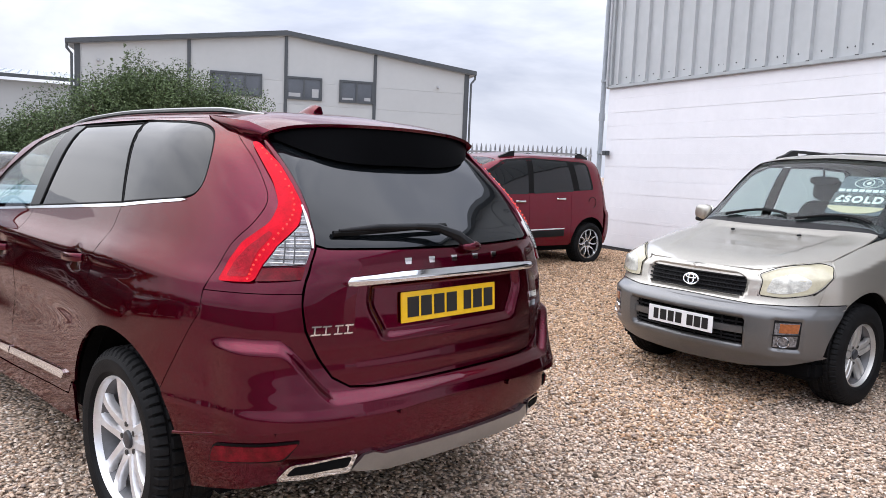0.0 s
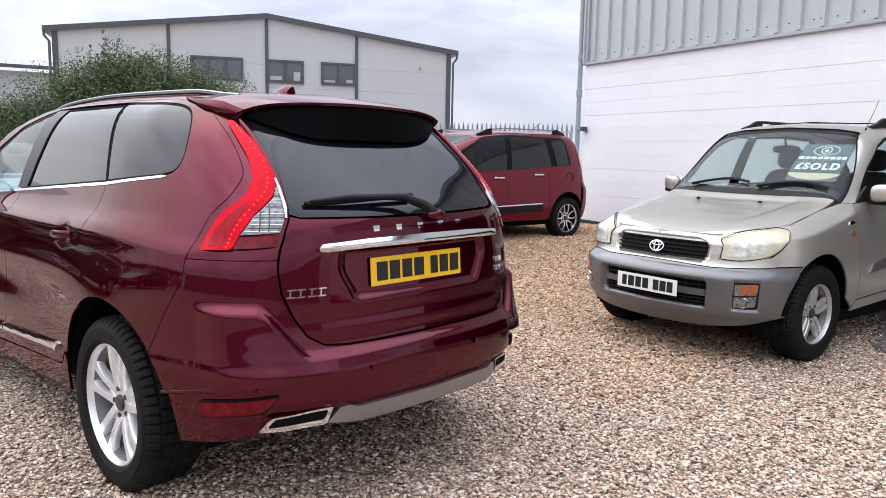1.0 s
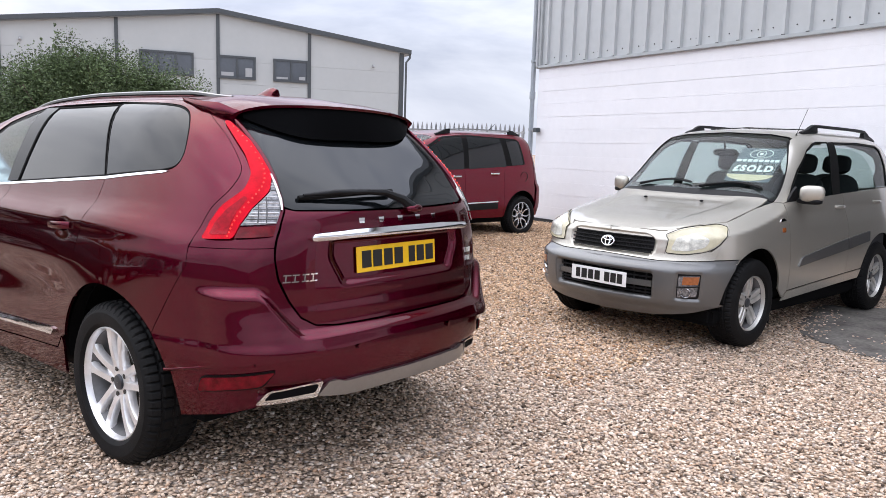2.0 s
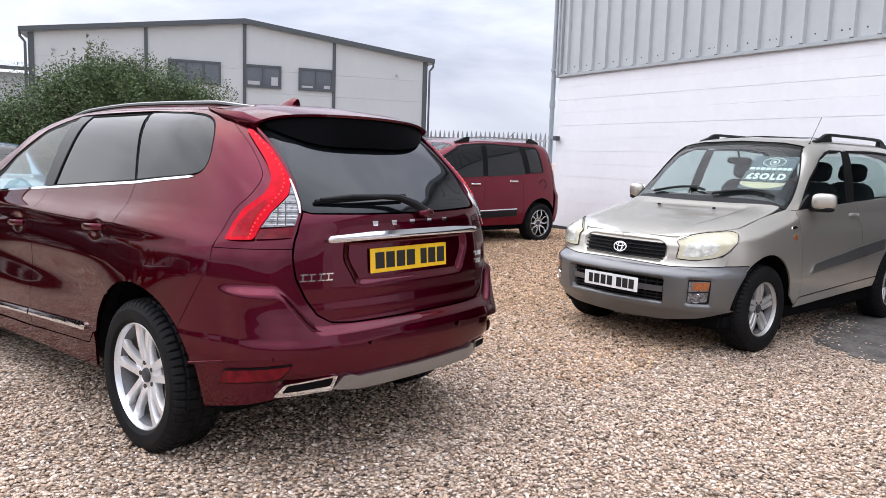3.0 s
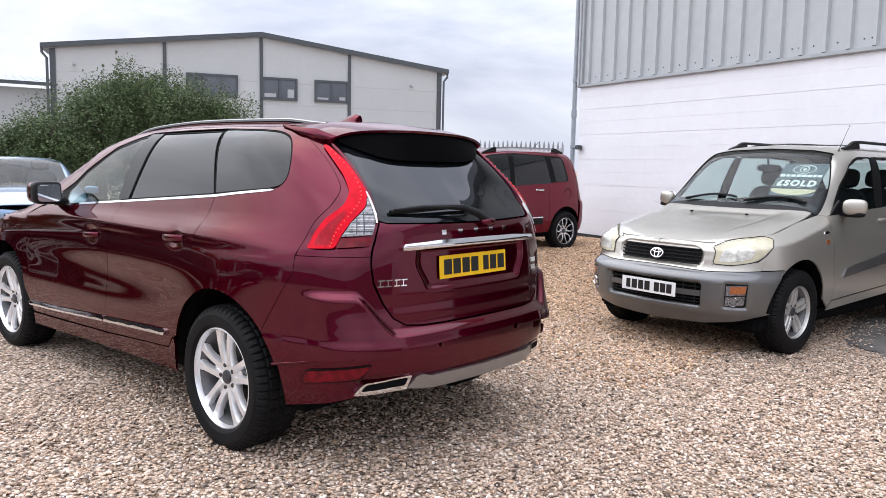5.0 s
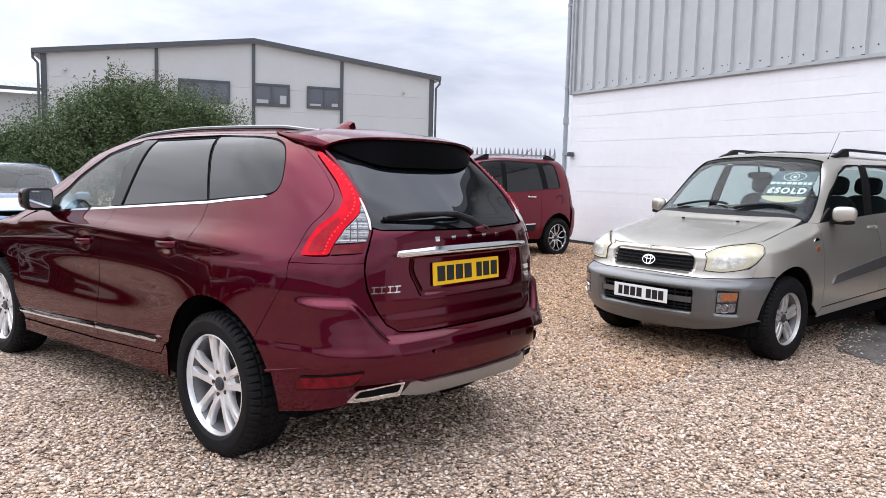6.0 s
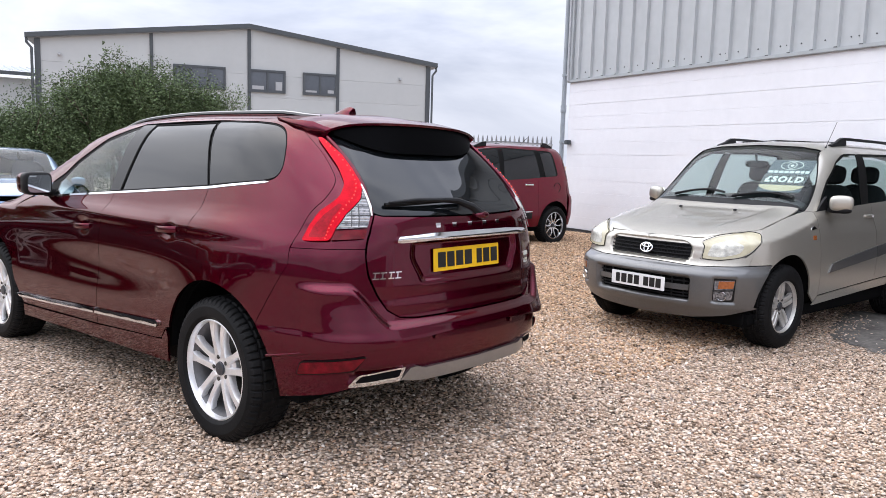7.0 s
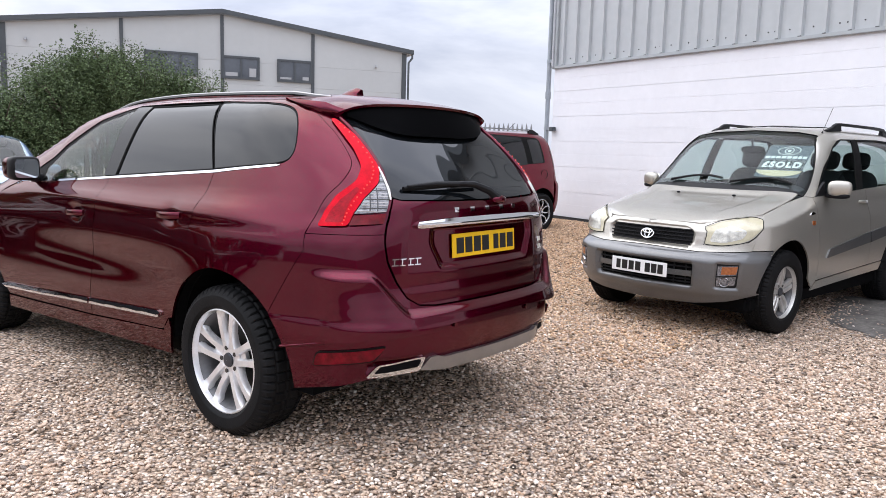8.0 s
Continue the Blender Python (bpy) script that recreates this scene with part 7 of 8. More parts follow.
    put_wheels(wheel, root, [(-0.755, fa, 0.342, 0), (0.755, fa, 0.342, 0), (-0.755, ra, 0.342, 0), (0.755, ra, 0.342, 0)])
    return root


build_pale_suv()


def build_sold_card():
    """The sales card behind the windscreen."""
    s = PALE_SUV
    y = 2.70
    up = (Vector(s.roof(-0.42, 2.55)) - Vector(s.roof(-0.42, 2.80))).normalized()
    side = Vector((-1, 0, 0))
    out = side.cross(up).normalized()
    mid = Vector(s.roof(-0.415, 2.665)) - out * 0.045 - up * 0.012
    local = Matrix((( side.x, -out.x, up.x, mid.x), (side.y, -out.y, up.y, mid.y), (side.z, -out.z, up.z, mid.z), (0, 0, 0, 1)))
    bm = bmesh.new()
    prism(bm, rounded([(-0.20, -0.20), (0.20, -0.20), (0.20, 0.22), (-0.20, 0.22)], 0.02), -0.002, 0.002)
    card = part("sales_card", bm, M_CARD)
    card.matrix_world = PALE_SUV_M @ local
    tagged(card, "dark windscreen card with a white eye emblem reading SOLD", "sign")

    def flat(name, pts, m, d):
        b = bmesh.new()
        prism(b, pts, -0.002 - d, -0.0022)
        return part(name, b, m, card)

    for rx, rz, w in ((0.10, 0.055, 0.008), (0.038, 0.038, 0.009)):
        b = bmesh.new()
        tube(b, [(rx * math.cos(2 * math.pi * k / 30), -0.004, 0.145 + rz * math.sin(2 * math.pi * k / 30)) for k in range(31)], w / 2, 5, False)
        part("emblem", b, M_WHITEINK, card)
    flat("emblem", [(0.016 * math.cos(k * 0.6), 0.145 + 0.016 * math.sin(k * 0.6)) for k in range(10)], M_WHITEINK, 0.002)
    for a, b in ((-0.19, -0.145), (-0.135, -0.10), (-0.09, -0.05), (-0.04, 0.0), (0.01, 0.05), (0.06, 0.10), (0.11, 0.14), (0.15, 0.185)):
        flat("bar", [(a, 0.045), (b, 0.045), (b, 0.075), (a, 0.075)], M_WHITEINK, 0.002)
    flat("price_panel", [(-0.205, -0.10), (0.195, -0.10), (0.195, 0.025), (-0.205, 0.025)], M_GLOSSBLACK, 0.0035)
    flat("cream_edge", [(0.205 * math.cos(radians(180 + k * 9)), -0.115 + 0.075 * math.sin(radians(180 + k * 9))) for k in range(21)], M_CREAM, 0.003)
    t = bpy.data.curves.new("wording", "FONT")
    t.body, t.size, t.align_x, t.align_y, t.extrude = "£SOLD", 0.098, "CENTER", "CENTER", 0.0005
    t.space_character = 1.25
    t.offset = 0.0045
    t.materials.append(M_WHITEINK)
    ob = new("wording", t)
    ob.parent = card
    ob.matrix_basis = Matrix.Translation((0.0, -0.0068, -0.045)) @ Matrix.Rotation(radians(90), 4, "X")


build_sold_card()

def star_spokes(rim, rim_r, w):
    """One broad split spoke of five."""
    for s in (-1, 1):
        pts = []
        for f in (0.0, 0.3, 0.6, 0.85, 1.0):
            r = 0.05 + (rim_r - 0.062) * f
            wob = s * (0.006 + 0.046 * math.sin(f * 2.3))
            pts.append((w - 0.042 + 0.012 * math.sin(f * 2.4), r - 0.0, wob))
        bar(rim, pts, (0.024, 0.022, 0.02, 0.02, 0.024), (0.03, 0.028, 0.026, 0.026, 0.028))


def build_car(name, label, s, m, paint, ra, fa, az, ar, wheel, hub_x, belt, windows, pillars, screen, bonnet, doors=(), handles=(), rails=False):
    """A car seen from farther off: sides cut at the doors, glasshouse, roof, bonnet, lamps and wheels."""
    root = empty(name, m)
    tagged(root, label, "car")
    c = Car(s, root)
    Q = float(s.q[-1])
    low = 0.24
    bl = lambda y: float(np.interp(y, [p[0] for p in belt], [p[1] for p in belt]))

    def edge(y0, y1, n=24, sh=0.9):
        return [(y, s.edge(y, sh)[0]) for y in (y0 + (y1 - y0) * k / n for k in range(n + 1))]

    y_tail, y_nose = 0.35, float(s.y0[-1]) - 0.35
    cuts = [y_tail] + list(doors) + [fa - 0.45, y_nose]
    names = ["rear_wing"] + ["rear_door", "front_door"][: max(len(doors) - 0, 0)]
    for a, b in zip(cuts, cuts[1:]):
        if b - a < 0.05:
            continue
        bottom = []
        pts = [(a, low + 0.06)]
        for ax in (ra, fa):
            if a < ax + ar and b > ax - ar:
                seg = [p for p in arc(ax, az, ar, 184, -4, 30) if a < p[0] < b]
                if seg:
                    pts += seg
        pts += [(b, low + 0.06)]
        pts = sorted([p for p in pts if p[0] in (a, b)][:1] + pts[1:-1], key=lambda p: p[0]) + [pts[-1]]
        for ax in (ra, fa):
            if abs(b - ax) < ar:
                pts[-1] = (b, az + math.sqrt(ar * ar - (b - ax) ** 2))
            if abs(a - ax) < ar:
                pts[0] = (a, az + math.sqrt(ar * ar - (a - ax) ** 2))
        tops = [(b + (a - b) * k / 6, bl(b + (a - b) * k / 6)) for k in range(7)]
        nm = "rear_wing" if a == y_tail else ("front_wing" if a >= fa - 0.46 else ("rear_door" if len(doors) > 1 and a == doors[0] else "front_door"))
        c.panel(nm, pts + tops, paint, gap=0.002, cell=0.05)
    tail = [(0.0, 0.30), (s.q_at(y_tail, 0.34), 0.30), (s.q_at(y_tail, bl(y_tail)), bl(y_tail)), (0.0, bl(0.0))]
    c.panel("tail_panel", tail + [(-a, b) for a, b in tail[::-1] if a > 0], paint, kind="wrap", sides=(1,), cell=0.05)
    nose = [(0.0, 0.24), (Q - s.q_at(y_nose, 0.34), 0.28), (Q - s.q_at(y_nose, bl(y_nose)), bl(y_nose)), (0.0, bl(s.y0[-1]) - 0.02)]
    c.nose_panel("front_bumper", nose, paint, cell=0.05)
    frame_low = [(y, bl(y) - 0.01) for y in (screen[1] + 0.06, (screen[1] + 0.3) / 2, 0.25)]
    c.panel("roof_pillar", edge(0.22, screen[1] + 0.06, 30) + frame_low, paint, cell=0.05)
    c.panel("window_surround", pillars, M_SEAL, off=0.002, cell=0.06, thick=0.004)
    for k, w in enumerate(windows):
        c.panel("window", rounded(w, 0.03), M_PRIVACY, off=0.005, cell=0.06, thick=0.004)
    y0, y1 = 0.22, screen[0]
    ys = [y0 + (y1 - y0) * k / 16 for k in range(17)]
    c.panel("roof", [(s.edge(y)[1], y) for y in ys] + [(-s.edge(y)[1], y) for y in ys[::-1]], paint, kind="roof", sides=(1,), cell=0.08)
    ys = [screen[0] + 0.01 + (screen[1] - screen[0] - 0.01) * k / 12 for k in range(13)]
    c.panel("windscreen", [(s.edge(y)[1], y) for y in ys] + [(-s.edge(y)[1], y) for y in ys[::-1]], M_SCREEN, kind="roof", sides=(1,), cell=0.08, thick=0)
    ys = [screen[1] + 0.03 + (bonnet - screen[1] - 0.03) * k / 12 for k in range(13)]
    c.panel("bonnet", [(s.edge(y, 0.5)[1], y) for y in ys] + [(-s.edge(y, 0.5)[1], y) for y in ys[::-1]], paint, kind="roof", sides=(1,), cell=0.06)
    rs = [(0.0, bl(0) + 0.03), (s.q_at(0.3, bl(0.3) + 0.05), bl(0.3) + 0.05), (s.q_at(0.34, s.edge(0.34)[0] - 0.06), s.edge(0.34)[0] - 0.06), (0.0, s.edge(0.34)[0] - 0.04)]
    c.panel("rear_screen", rs + [(-a, b) for a, b in rs[::-1] if a > 0], M_PRIVACY, kind="wrap", sides=(1,), off=0.002, cell=0.06)
    for y, z in handles:
        for g in (1, -1):
            x = s.side(y, z)[0]
            bm = bmesh.new()
            blob(bm, (g * (x - 0.002), y, z), (0.012, 0.10, 0.035), 2.4)
            dish = part("handle_cup", bm, paint, root, smooth=50)
            bm = bmesh.new()
            bar(bm, [(g * (x + o), y + d, z) for d, o in ((-0.09, 0.01), (-0.06, 0.03), (0.06, 0.03), (0.09, 0.01))], [0.026] * 4, [0.014] * 4, Vector((g, 0, 0)))
            part("door_handle", bm, M_CHROME, root, smooth=50)
    if rails:
        for g in (1, -1):
            ys = [0.45 + (screen[0] - 0.55) * k / 20 for k in range(21)]
            pts = [(g * (s.edge(y, 0.94)[1]), y, s.edge(y, 0.94)[0] + 0.012 + 0.045 * smoothstep(ys[0], ys[0] + 0.2, y) * smoothstep(ys[-1], ys[-1] - 0.2, y)) for y in ys]
            bm = bmesh.new()
            bar(bm, pts, [0.035] * 21, [0.02] * 21, Vector((0, 0, 1)))
            rail = part("roof_rail", bm, M_SATIN, root, "silver roof rail with black feet", smooth=45)
            for k in (1, 18):
                bm = bmesh.new()
                loft(bm, [[(pts[j][0] - 0.018, pts[j][1], s.edge(pts[j][1], 0.94)[0] - 0.01), (pts[j][0] + 0.018, pts[j][1], s.edge(pts[j][1], 0.94)[0] - 0.01), (pts[j][0] + 0.02, pts[j][1], pts[j][2] + 0.004), (pts[j][0] - 0.02, pts[j][1], pts[j][2] + 0.004)] for j in (k - 1, k, k + 1, min(k + 2, 20))])
                part("rail_foot", bm, M_PLASTIC, rail, smooth=45)
    for g in (1, -1):
        bm = bmesh.new()
        blob(bm, (g * (s.side(screen[1] - 0.25, bl(screen[1]) + 0.05)[0] + 0.12), screen[1] - 0.25, bl(screen[1]) + 0.08), (0.11, 0.06, 0.07), 3)
        part("door_mirror", bm, paint, root, smooth=50)
    bm = bmesh.new()
    box(bm, -0.72, 0.3, 0.22, 0.72, s.y0[-1] - 0.35, 0.7)
    part("underbody", bm, M_DARK, root)
    for a in (ra, fa):
        arch_liner(c, root, a, az, ar + 0.015, 0.83, 0.3)
    bm = bmesh.new()
    blob(bm, (0, screen[1] - 0.05, bl(screen[1]) - 0.10), (0.68, 0.2, 0.12), 5)
    part("dashboard", bm, M_PLASTIC, root, smooth=50)
    for x in (-0.35, 0.35):
        seat((x, (ra + fa) / 2 + 0.1, 0.5), root, M_TRIMGREY)
    put_wheels(wheel, root, [(-hub_x, ra, az - 0.012, 0), (hub_x, ra, az - 0.012, 0), (-hub_x, fa, az - 0.012, 0), (hub_x, fa, az - 0.012, 0)])
    return root, c


MPV = Shell(
    plan=((0, 0), (0.5, 0.02), (0.70, 0.08), (0.79, 0.2), (0.835, 0.5), (0.855, 0.9), (0.86, 1.6), (0.86, 2.8), (0.84, 3.4), (0.72, 3.8), (0.4, 4.02), (0, 4.08)),
    lower=((0.15, 0.93), (0.3, 0.97), (0.5, 1.0), (0.7, 1.0), (0.9, 0.985), (1.05, 0.955), (1.2, 0.93)),
    over=((0, 1), (0.3, 0.955), (0.6, 0.895), (0.8, 0.83), (0.9, 0.75), (0.95, 0.64), (0.985, 0.38), (1, 0)),
    belt=((0, 1.08), (1.0, 1.04), (2.4, 0.98), (3.2, 0.95), (3.7, 0.86), (4.1, 0.78)),
    top=((0, 1.49), (0.3, 1.535), (0.8, 1.565), (1.6, 1.565), (2.2, 1.51), (2.6, 1.38), (3.0, 1.22), (3.3, 1.07), (3.7, 0.96), (4.08, 0.82)),
    tail=((0.15, 0.15), (0.35, 0.07), (0.5, 0.045), (0.72, 0.045), (0.8, 0.10), (1.0, 0.14), (1.3, 0.19), (1.6, 0.30)),
    nose=((0.15, -0.15), (0.4, 0), (0.6, 0), (0.85, -0.1), (1.1, -0.6)),
    bulges=((0.66, 0.55, 0.36, 0.25, 0.015), (3.2, 0.55, 0.36, 0.25, 0.015)))
MPV_M = Matrix.Translation((9.83, 6.91, 0.18)) @ Matrix.Rotation(radians(82), 4, "Z")
M_CUT = mat("machined_alloy", (0.66, 0.67, 0.68), 0.2, metal=0.9, vary=0.04)
w = build_wheel(0.306, 0.205, 0.2, star_spokes, M_CUT, M_RUBBER, m_well=M_DARK)
mpv, c = build_car("small_mpv", "cherry red small MPV with two-tone alloy wheels", MPV, MPV_M, M_CHERRY, 0.66, 3.2, 0.318, 0.372, w, 0.755,
                   [(0, 1.06), (0.4, 1.07), (1.2, 1.03), (2.4, 0.985), (3.1, 0.95), (3.75, 0.85), (4.1, 0.80)],
                   [[(0.61, 1.085), (0.88, 1.065), (0.93, 1.445), (0.66, 1.43)], [(1.0, 1.05), (1.78, 1.01), (1.72, 1.465), (1.05, 1.455)], [(1.87, 1.005), (2.72, 0.985), (2.60, 1.22), (2.15, 1.43), (1.82, 1.46)]],
                   rounded([(0.56, 1.08), (1.9, 1.01), (2.85, 0.965), (2.66, 1.23), (2.18, 1.455), (1.7, 1.49), (0.62, 1.46)], [0.05, 0.2, 0.02, 0.1, 0.1, 0.1, 0.08]),
                   (2.30, 3.15), 3.85, doors=(1.06, 1.86), handles=((1.26, 0.945), (2.02, 0.905)), rails=True)
c.panel("tail_lamp", [(s0, z0) for s0, z0 in ((0.74, 1.02), (0.86, 1.0), (0.88, 1.27), (0.80, 1.40), (0.75, 1.40))], M_LENSDEEP, kind="wrap", off=0.004, cell=0.05)
c.panel("moulding", [(1.2, 0.43), (2.6, 0.40), (2.6, 0.49), (1.2, 0.52)], M_PLASTIC, off=0.012, thick=0.02)
c.panel("moulding", [(1.2, 0.53), (2.6, 0.50), (2.6, 0.515), (1.2, 0.545)], M_CHROME, off=0.014, thick=0.02)
bm = bmesh.new()
tube(bm, [(-MPV.side(0.66, 0.86)[0] + 0.004 - 0.0 * k, 0.62 + 0.075 * math.cos(2 * math.pi * k / 24), 0.90 + 0.075 * math.sin(2 * math.pi * k / 24)) for k in range(25)], 0.004, 5, False)
part("fuel_flap", bm, M_SEAL, mpv)
bm = bmesh.new()
tube(bm, [(-0.1, 0.75, MPV.roof(0.1, 0.75)[2]), (-0.1, 0.55, MPV.roof(0.1, 0.75)[2] + 0.14)], 0.004, 6)
part("aerial", bm, M_PLASTIC, mpv)

HATCH = Shell(
    plan=((0, 0), (0.5, 0.02), (0.72, 0.08), (0.82, 0.22), (0.86, 0.55), (0.885, 0.9), (0.885, 2.0), (0.885, 3.0), (0.87, 3.5), (0.80, 3.9), (0.62, 4.10), (0.35, 4.20), (0, 4.24)),
    lower=((0.15, 0.93), (0.3, 0.97), (0.5, 1.0), (0.7, 1.0), (0.85, 0.98), (0.95, 0.95), (1.1, 0.92)),
    over=((0, 1), (0.3, 0.95), (0.6, 0.875), (0.8, 0.80), (0.9, 0.72), (0.95, 0.6), (0.985, 0.36), (1, 0)),
    belt=((0, 0.98), (1.5, 0.94), (2.8, 0.90), (3.4, 0.83), (3.9, 0.75), (4.24, 0.68)),
    top=((0, 1.34), (0.3, 1.41), (0.9, 1.455), (1.6, 1.465), (2.1, 1.42), (2.6, 1.19), (3.0, 0.985), (3.4, 0.92), (3.8, 0.84), (4.1, 0.75), (4.24, 0.71)),
    tail=((0.15, 0.1), (0.35, 0.0), (0.6, 0.0), (0.8, 0.04), (1.0, 0.08), (1.2, 0.18), (1.45, 0.4)),
    nose=((0.15, -0.15), (0.3, -0.01), (0.5, 0), (0.62, -0.02), (0.75, -0.10), (0.9, -0.4)))
belt_h = [(0, 0.95), (0.5, 0.95), (1.5, 0.92), (2.7, 0.89), (3.4, 0.80), (3.9, 0.74), (4.24, 0.70)]
glass_h = [[(0.55, 0.98), (1.5, 0.945), (1.45, 1.36), (0.85, 1.35)], [(1.6, 0.94), (2.6, 0.905), (2.45, 1.06), (2.0, 1.30), (1.55, 1.37)]]
round_h = [(0.45, 0.965), (1.5, 0.925), (2.75, 0.885), (2.5, 1.09), (2.05, 1.33), (1.5, 1.395), (0.8, 1.38)]


def build_hatch(label, m, paint, rails=False, face=False, m_rim=None):
    w = build_wheel(0.315, 0.21, 0.205, star_spokes, m_rim or M_ALLOY, M_RUBBER)
    root, c = build_car("hatchback", label, HATCH, m, paint, 0.80, 3.40, 0.327, 0.365, w, 0.775, belt_h, glass_h, round_h, (2.05, 2.98), 4.02, doors=(1.10, 1.95), handles=((1.3, 0.86), (2.15, 0.84)), rails=rails)
    if face:
        c.nose_panel("grille", [(0.0, 0.575), (0.40, 0.58), (0.42, 0.655), (0.0, 0.66)], M_GLOSSBLACK, off=0.006, cell=0.05)
        for z in (0.59, 0.608, 0.626, 0.644):
            bm = bmesh.new()
            tube(bm, [HATCH.nose_point(-0.40 + 0.8 * k / 14, z, 0.014) for k in range(15)], 0.004, 5)
            part("grille_slat", bm, M_CHROME, root)
        for g in (1, -1):
            c.nose_panel("headlamp", rounded([(0.44, 0.585), (0.70, 0.60), (0.86, 0.66), (0.80, 0.70), (0.46, 0.665)], 0.02), M_LENSCLEAR, sides=(g,), off=0.006, cell=0.04, label="clear headlamp with dark inner bezel")
        c.nose_panel("air_intake", [(0.0, 0.34), (0.55, 0.35), (0.58, 0.44), (0.0, 0.45)], M_DARK, off=0.004, cell=0.06)
        lean = Matrix.Translation(HATCH.nose_point(0, 0.50, 0.016)) @ Matrix.Rotation(radians(180), 4, "Z")
        number_plate(root, lean, 0.52, 0.111, M_WHITEPLATE, [(-0.2, -0.02), (0.03, 0.2)], M_INK)
    return root


build_hatch("pale blue metallic hatchback parked nose outward by the hedge", Matrix.Translation((3.85, 15.2, 0)) @ Matrix.Rotation(radians(168.5), 4, "Z"), M_BLUE, face=True)
build_hatch("silver hatchback with roof rails parked beside the fence", Matrix.Translation((9.4, 9.1, 0.19)) @ Matrix.Rotation(radians(82), 4, "Z"), M_SILVER, rails=True)
build_hatch("near-black hatchback with silver alloy wheels parked on the gravel", Matrix.Translation((-4.2, 9.9, 0)) @ Matrix.Rotation(radians(-88), 4, "Z"), M_NIGHT, face=True)
build_hatch("near-black hatchback with silver alloy wheels parked on the gravel", Matrix.Translation((-9.0, 9.6, 0)) @ Matrix.Rotation(radians(-86), 4, "Z"), M_NIGHT, face=True)

# ---- planting ----
for k, (x, y, r, h, n) in enumerate(((0.4, 17.8, 1.8, 2.5, 14000), (2.3, 17.4, 1.6, 2.15, 20000), (3.95, 17.0, 1.3, 1.6, 28000), (5.2, 16.6, 1.0, 2.1, 34000), (6.0, 16.5, 0.75, 2.6, 30000), (6.75, 16.4, 0.9, 3.4, 50000), (7.8, 16.2, 0.9, 2.95, 44000), (8.65, 16.0, 0.72, 2.85, 30000))):
    build_bush("hedge_bush", (x, y, 0), r, h, n, 61 + k, "dense green hawthorn bush with ragged shoots", 0.60)
for k, (x, y) in enumerate(((-3.5, 19.5), (-7, 20), (-10.5, 19.5), (-14, 18), (-16, 15), (-16.5, 12))):
    build_bush("hedge_bush", (x, y, 0), 2.4, 3.1 + 0.4 * math.sin(k * 2.1), 9000, 40 + k, "dense green boundary bush behind the parked cars", 1.8)
# unseen walls added so that the car paint mirrors an even horizon
for name, x0, y0, x1, y1 in (("wall_west", -18.4, -15.0, -18.2, 10.6), ("wall_south", -18.4, -15.3, 5.0, -15.05)):
    bm = bmesh.new()
    box(bm, x0, y0, 0.0, x1, y1, 2.1, 0.01)
    box(bm, x0 - 0.06, y0 - 0.06, 2.1, x1 + 0.06, y1 + 0.06, 2.17, 0.01)
    tagged(part(name, bm, M_UNSEEN_WALL), "unseen plain grey wall with a coping, added for reflections", "wall", kind="structure")


# ---- loose stones where the lot is seen from near by ----
def stone_mesh(name, label, material, px, py, base, tri, size, lift, rng):
    """Many loose stones as one mesh: each the same rough solid, stretched, dented and turned at random."""
    n, k = len(px), len(base)
    shape = np.stack([1.0 + 0.6 * rng.random(n), 0.75 + 0.4 * rng.random(n), 0.45 + 0.35 * rng.random(n)], 1) * size[:, None]
    v = base[None] * (1 + 0.7 * (rng.random((n, k, 1)) - 0.5)) * shape[:, None, :]
    a, b = rng.random(n) * 2 * math.pi, (rng.random(n) - 0.5) * 0.9
    cb, sb = np.cos(b)[:, None], np.sin(b)[:, None]
    x, z = v[:, :, 0] * cb - v[:, :, 2] * sb, v[:, :, 0] * sb + v[:, :, 2] * cb
    ca, sa = np.cos(a)[:, None], np.sin(a)[:, None]
    X, Y = x * ca - v[:, :, 1] * sa, x * sa + v[:, :, 1] * ca
    ground = np.array([rise(a_, b_) for a_, b_ in zip(px, py)])
    pts = np.stack([X + px[:, None], Y + py[:, None], z + (0.002 + lift * rng.random(n) + ground)[:, None]], 2).reshape(-1, 3)
    faces = (tri[None] + (np.arange(n) * k)[:, None, None]).reshape(-1, 3)
    me = bpy.data.meshes.new(name)
    me.vertices.add(len(pts))
    me.vertices.foreach_set("co", pts.astype(np.float32).ravel())
    me.loops.add(len(faces) * 3)
    me.loops.foreach_set("vertex_index", faces.astype(np.int32).ravel())
    me.polygons.add(len(faces))
    me.polygons.foreach_set("loop_start", np.arange(0, len(faces) * 3, 3, dtype=np.int32))
    me.update(calc_edges=True)
    me.materials.append(material)
    tagged(new(name, me), label, "gravel", kind="stuff")


def off_tarmac(px, py, rng):
    """Stones thin out over the tarmac strip."""
    n = len(px)
    return (rng.random(n) > np.clip((px - 5.4) / 0.7, 0, 1) * np.clip((1.85 - py) / 0.7, 0, 1)) | (rng.random(n) < 0.03)


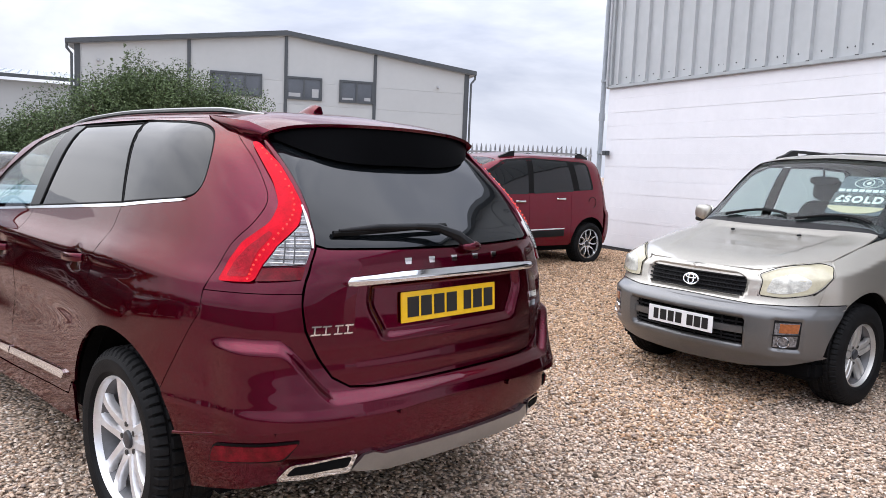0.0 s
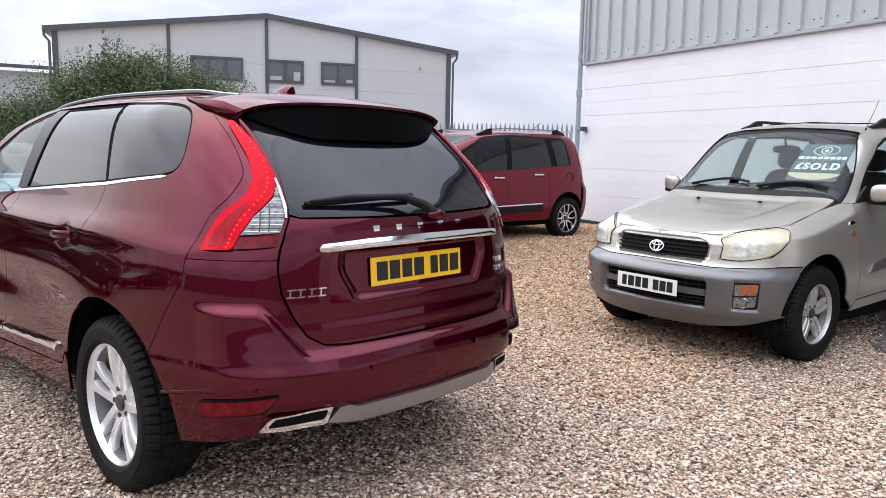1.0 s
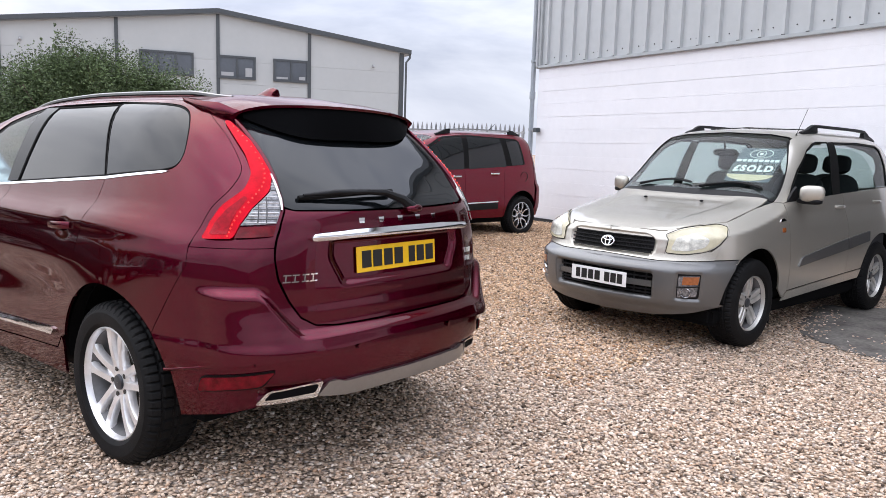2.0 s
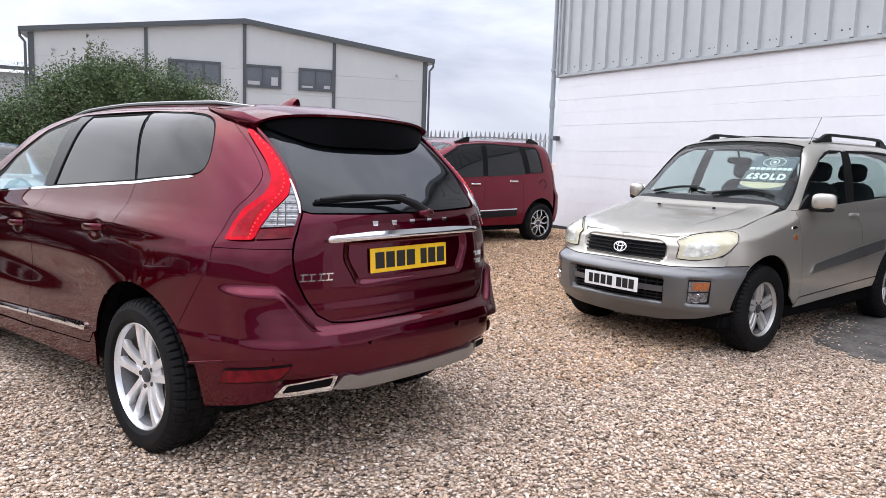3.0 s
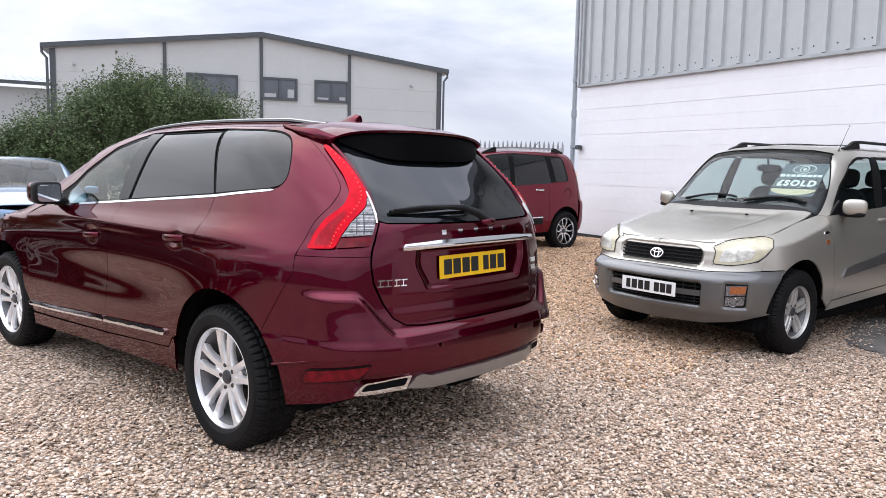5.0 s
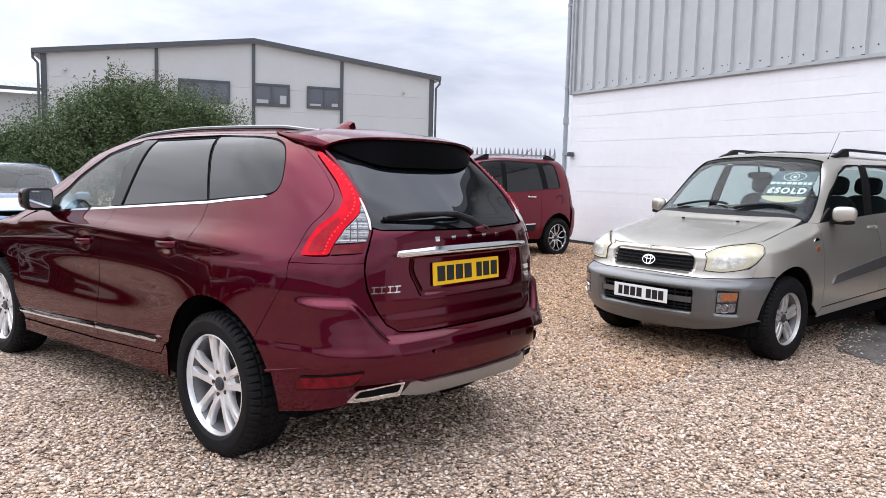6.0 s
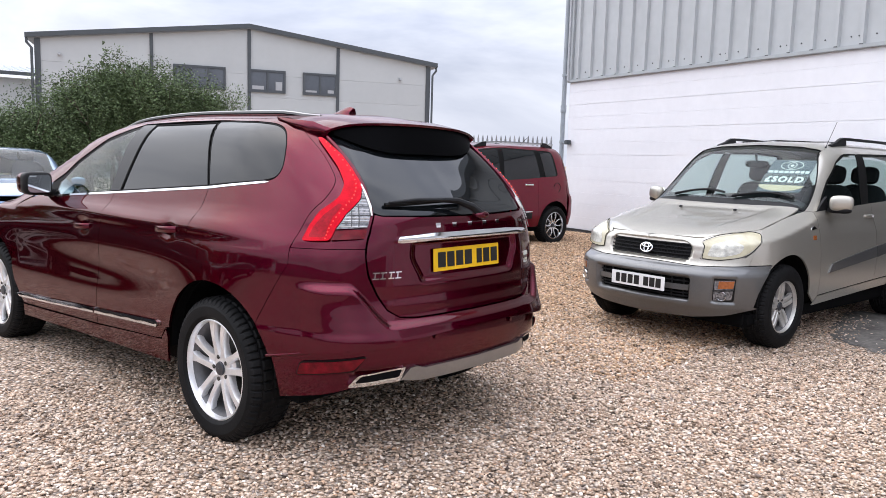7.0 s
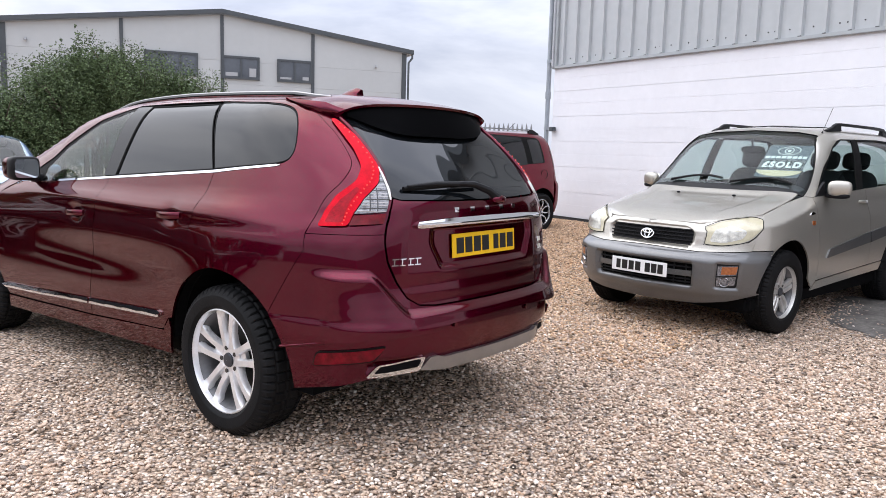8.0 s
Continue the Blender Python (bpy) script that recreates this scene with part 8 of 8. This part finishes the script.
def build_stones():
    rng = np.random.default_rng(11)
    n = 74000
    ang = rng.random(n) * 2 * math.pi
    d = rng.random(n) ** 0.58 * (1 + 0.12 * np.sin(3 * ang + 0.7) + 0.06 * rng.standard_normal(n))
    px, py = 3.1 + 4.0 * d * np.cos(ang), 1.5 + 3.0 * d * np.sin(ang)
    keep = off_tarmac(px, py, rng)
    px, py = px[keep], py[keep]
    phi = (1 + 5 ** 0.5) / 2
    base = np.array([(-1, phi, 0), (1, phi, 0), (-1, -phi, 0), (1, -phi, 0), (0, -1, phi), (0, 1, phi), (0, -1, -phi), (0, 1, -phi), (phi, 0, -1), (phi, 0, 1), (-phi, 0, -1), (-phi, 0, 1)]) / math.hypot(1, phi)
    tri = np.array([(0, 11, 5), (0, 5, 1), (0, 1, 7), (0, 7, 10), (0, 10, 11), (1, 5, 9), (5, 11, 4), (11, 10, 2), (10, 7, 6), (7, 1, 8), (3, 9, 4), (3, 4, 2), (3, 2, 6), (3, 6, 8), (3, 8, 9), (4, 9, 5), (2, 4, 11), (6, 2, 10), (8, 6, 7), (9, 8, 1)])
    stone_mesh("gravel_stones", "loose pink, buff and grey gravel stones", M_STONE, px, py, base, tri, 0.0052 + 0.0066 * rng.random(len(px)) ** 1.6, 0.008, rng)
    # the lot between the cars and the workshop, with simpler stones
    n = 90000
    px, py = 3.6 + 7.4 * rng.random(n), 1.9 + 6.2 * rng.random(n)
    keep = off_tarmac(px, py, rng) & (py < 7.2 + (11.2 - px) * 0.6) & (rng.random(n) < 0.45 + 0.55 * np.clip((px - 3.6) / 2.0, 0, 1))
    px, py = px[keep], py[keep]
    base = np.array([(1, 0, 0), (-1, 0, 0), (0, 1, 0), (0, -1, 0), (0, 0, 1), (0, 0, -1)], float)
    tri = np.array([(0, 2, 4), (2, 1, 4), (1, 3, 4), (3, 0, 4), (2, 0, 5), (1, 2, 5), (3, 1, 5), (0, 3, 5)])
    stone_mesh("gravel_chippings", "loose buff and brown gravel between the parked cars", M_CHIPPING, px, py, base, tri, 0.008 + 0.010 * rng.random(len(px)) ** 1.4, 0.008, rng)


build_stones()
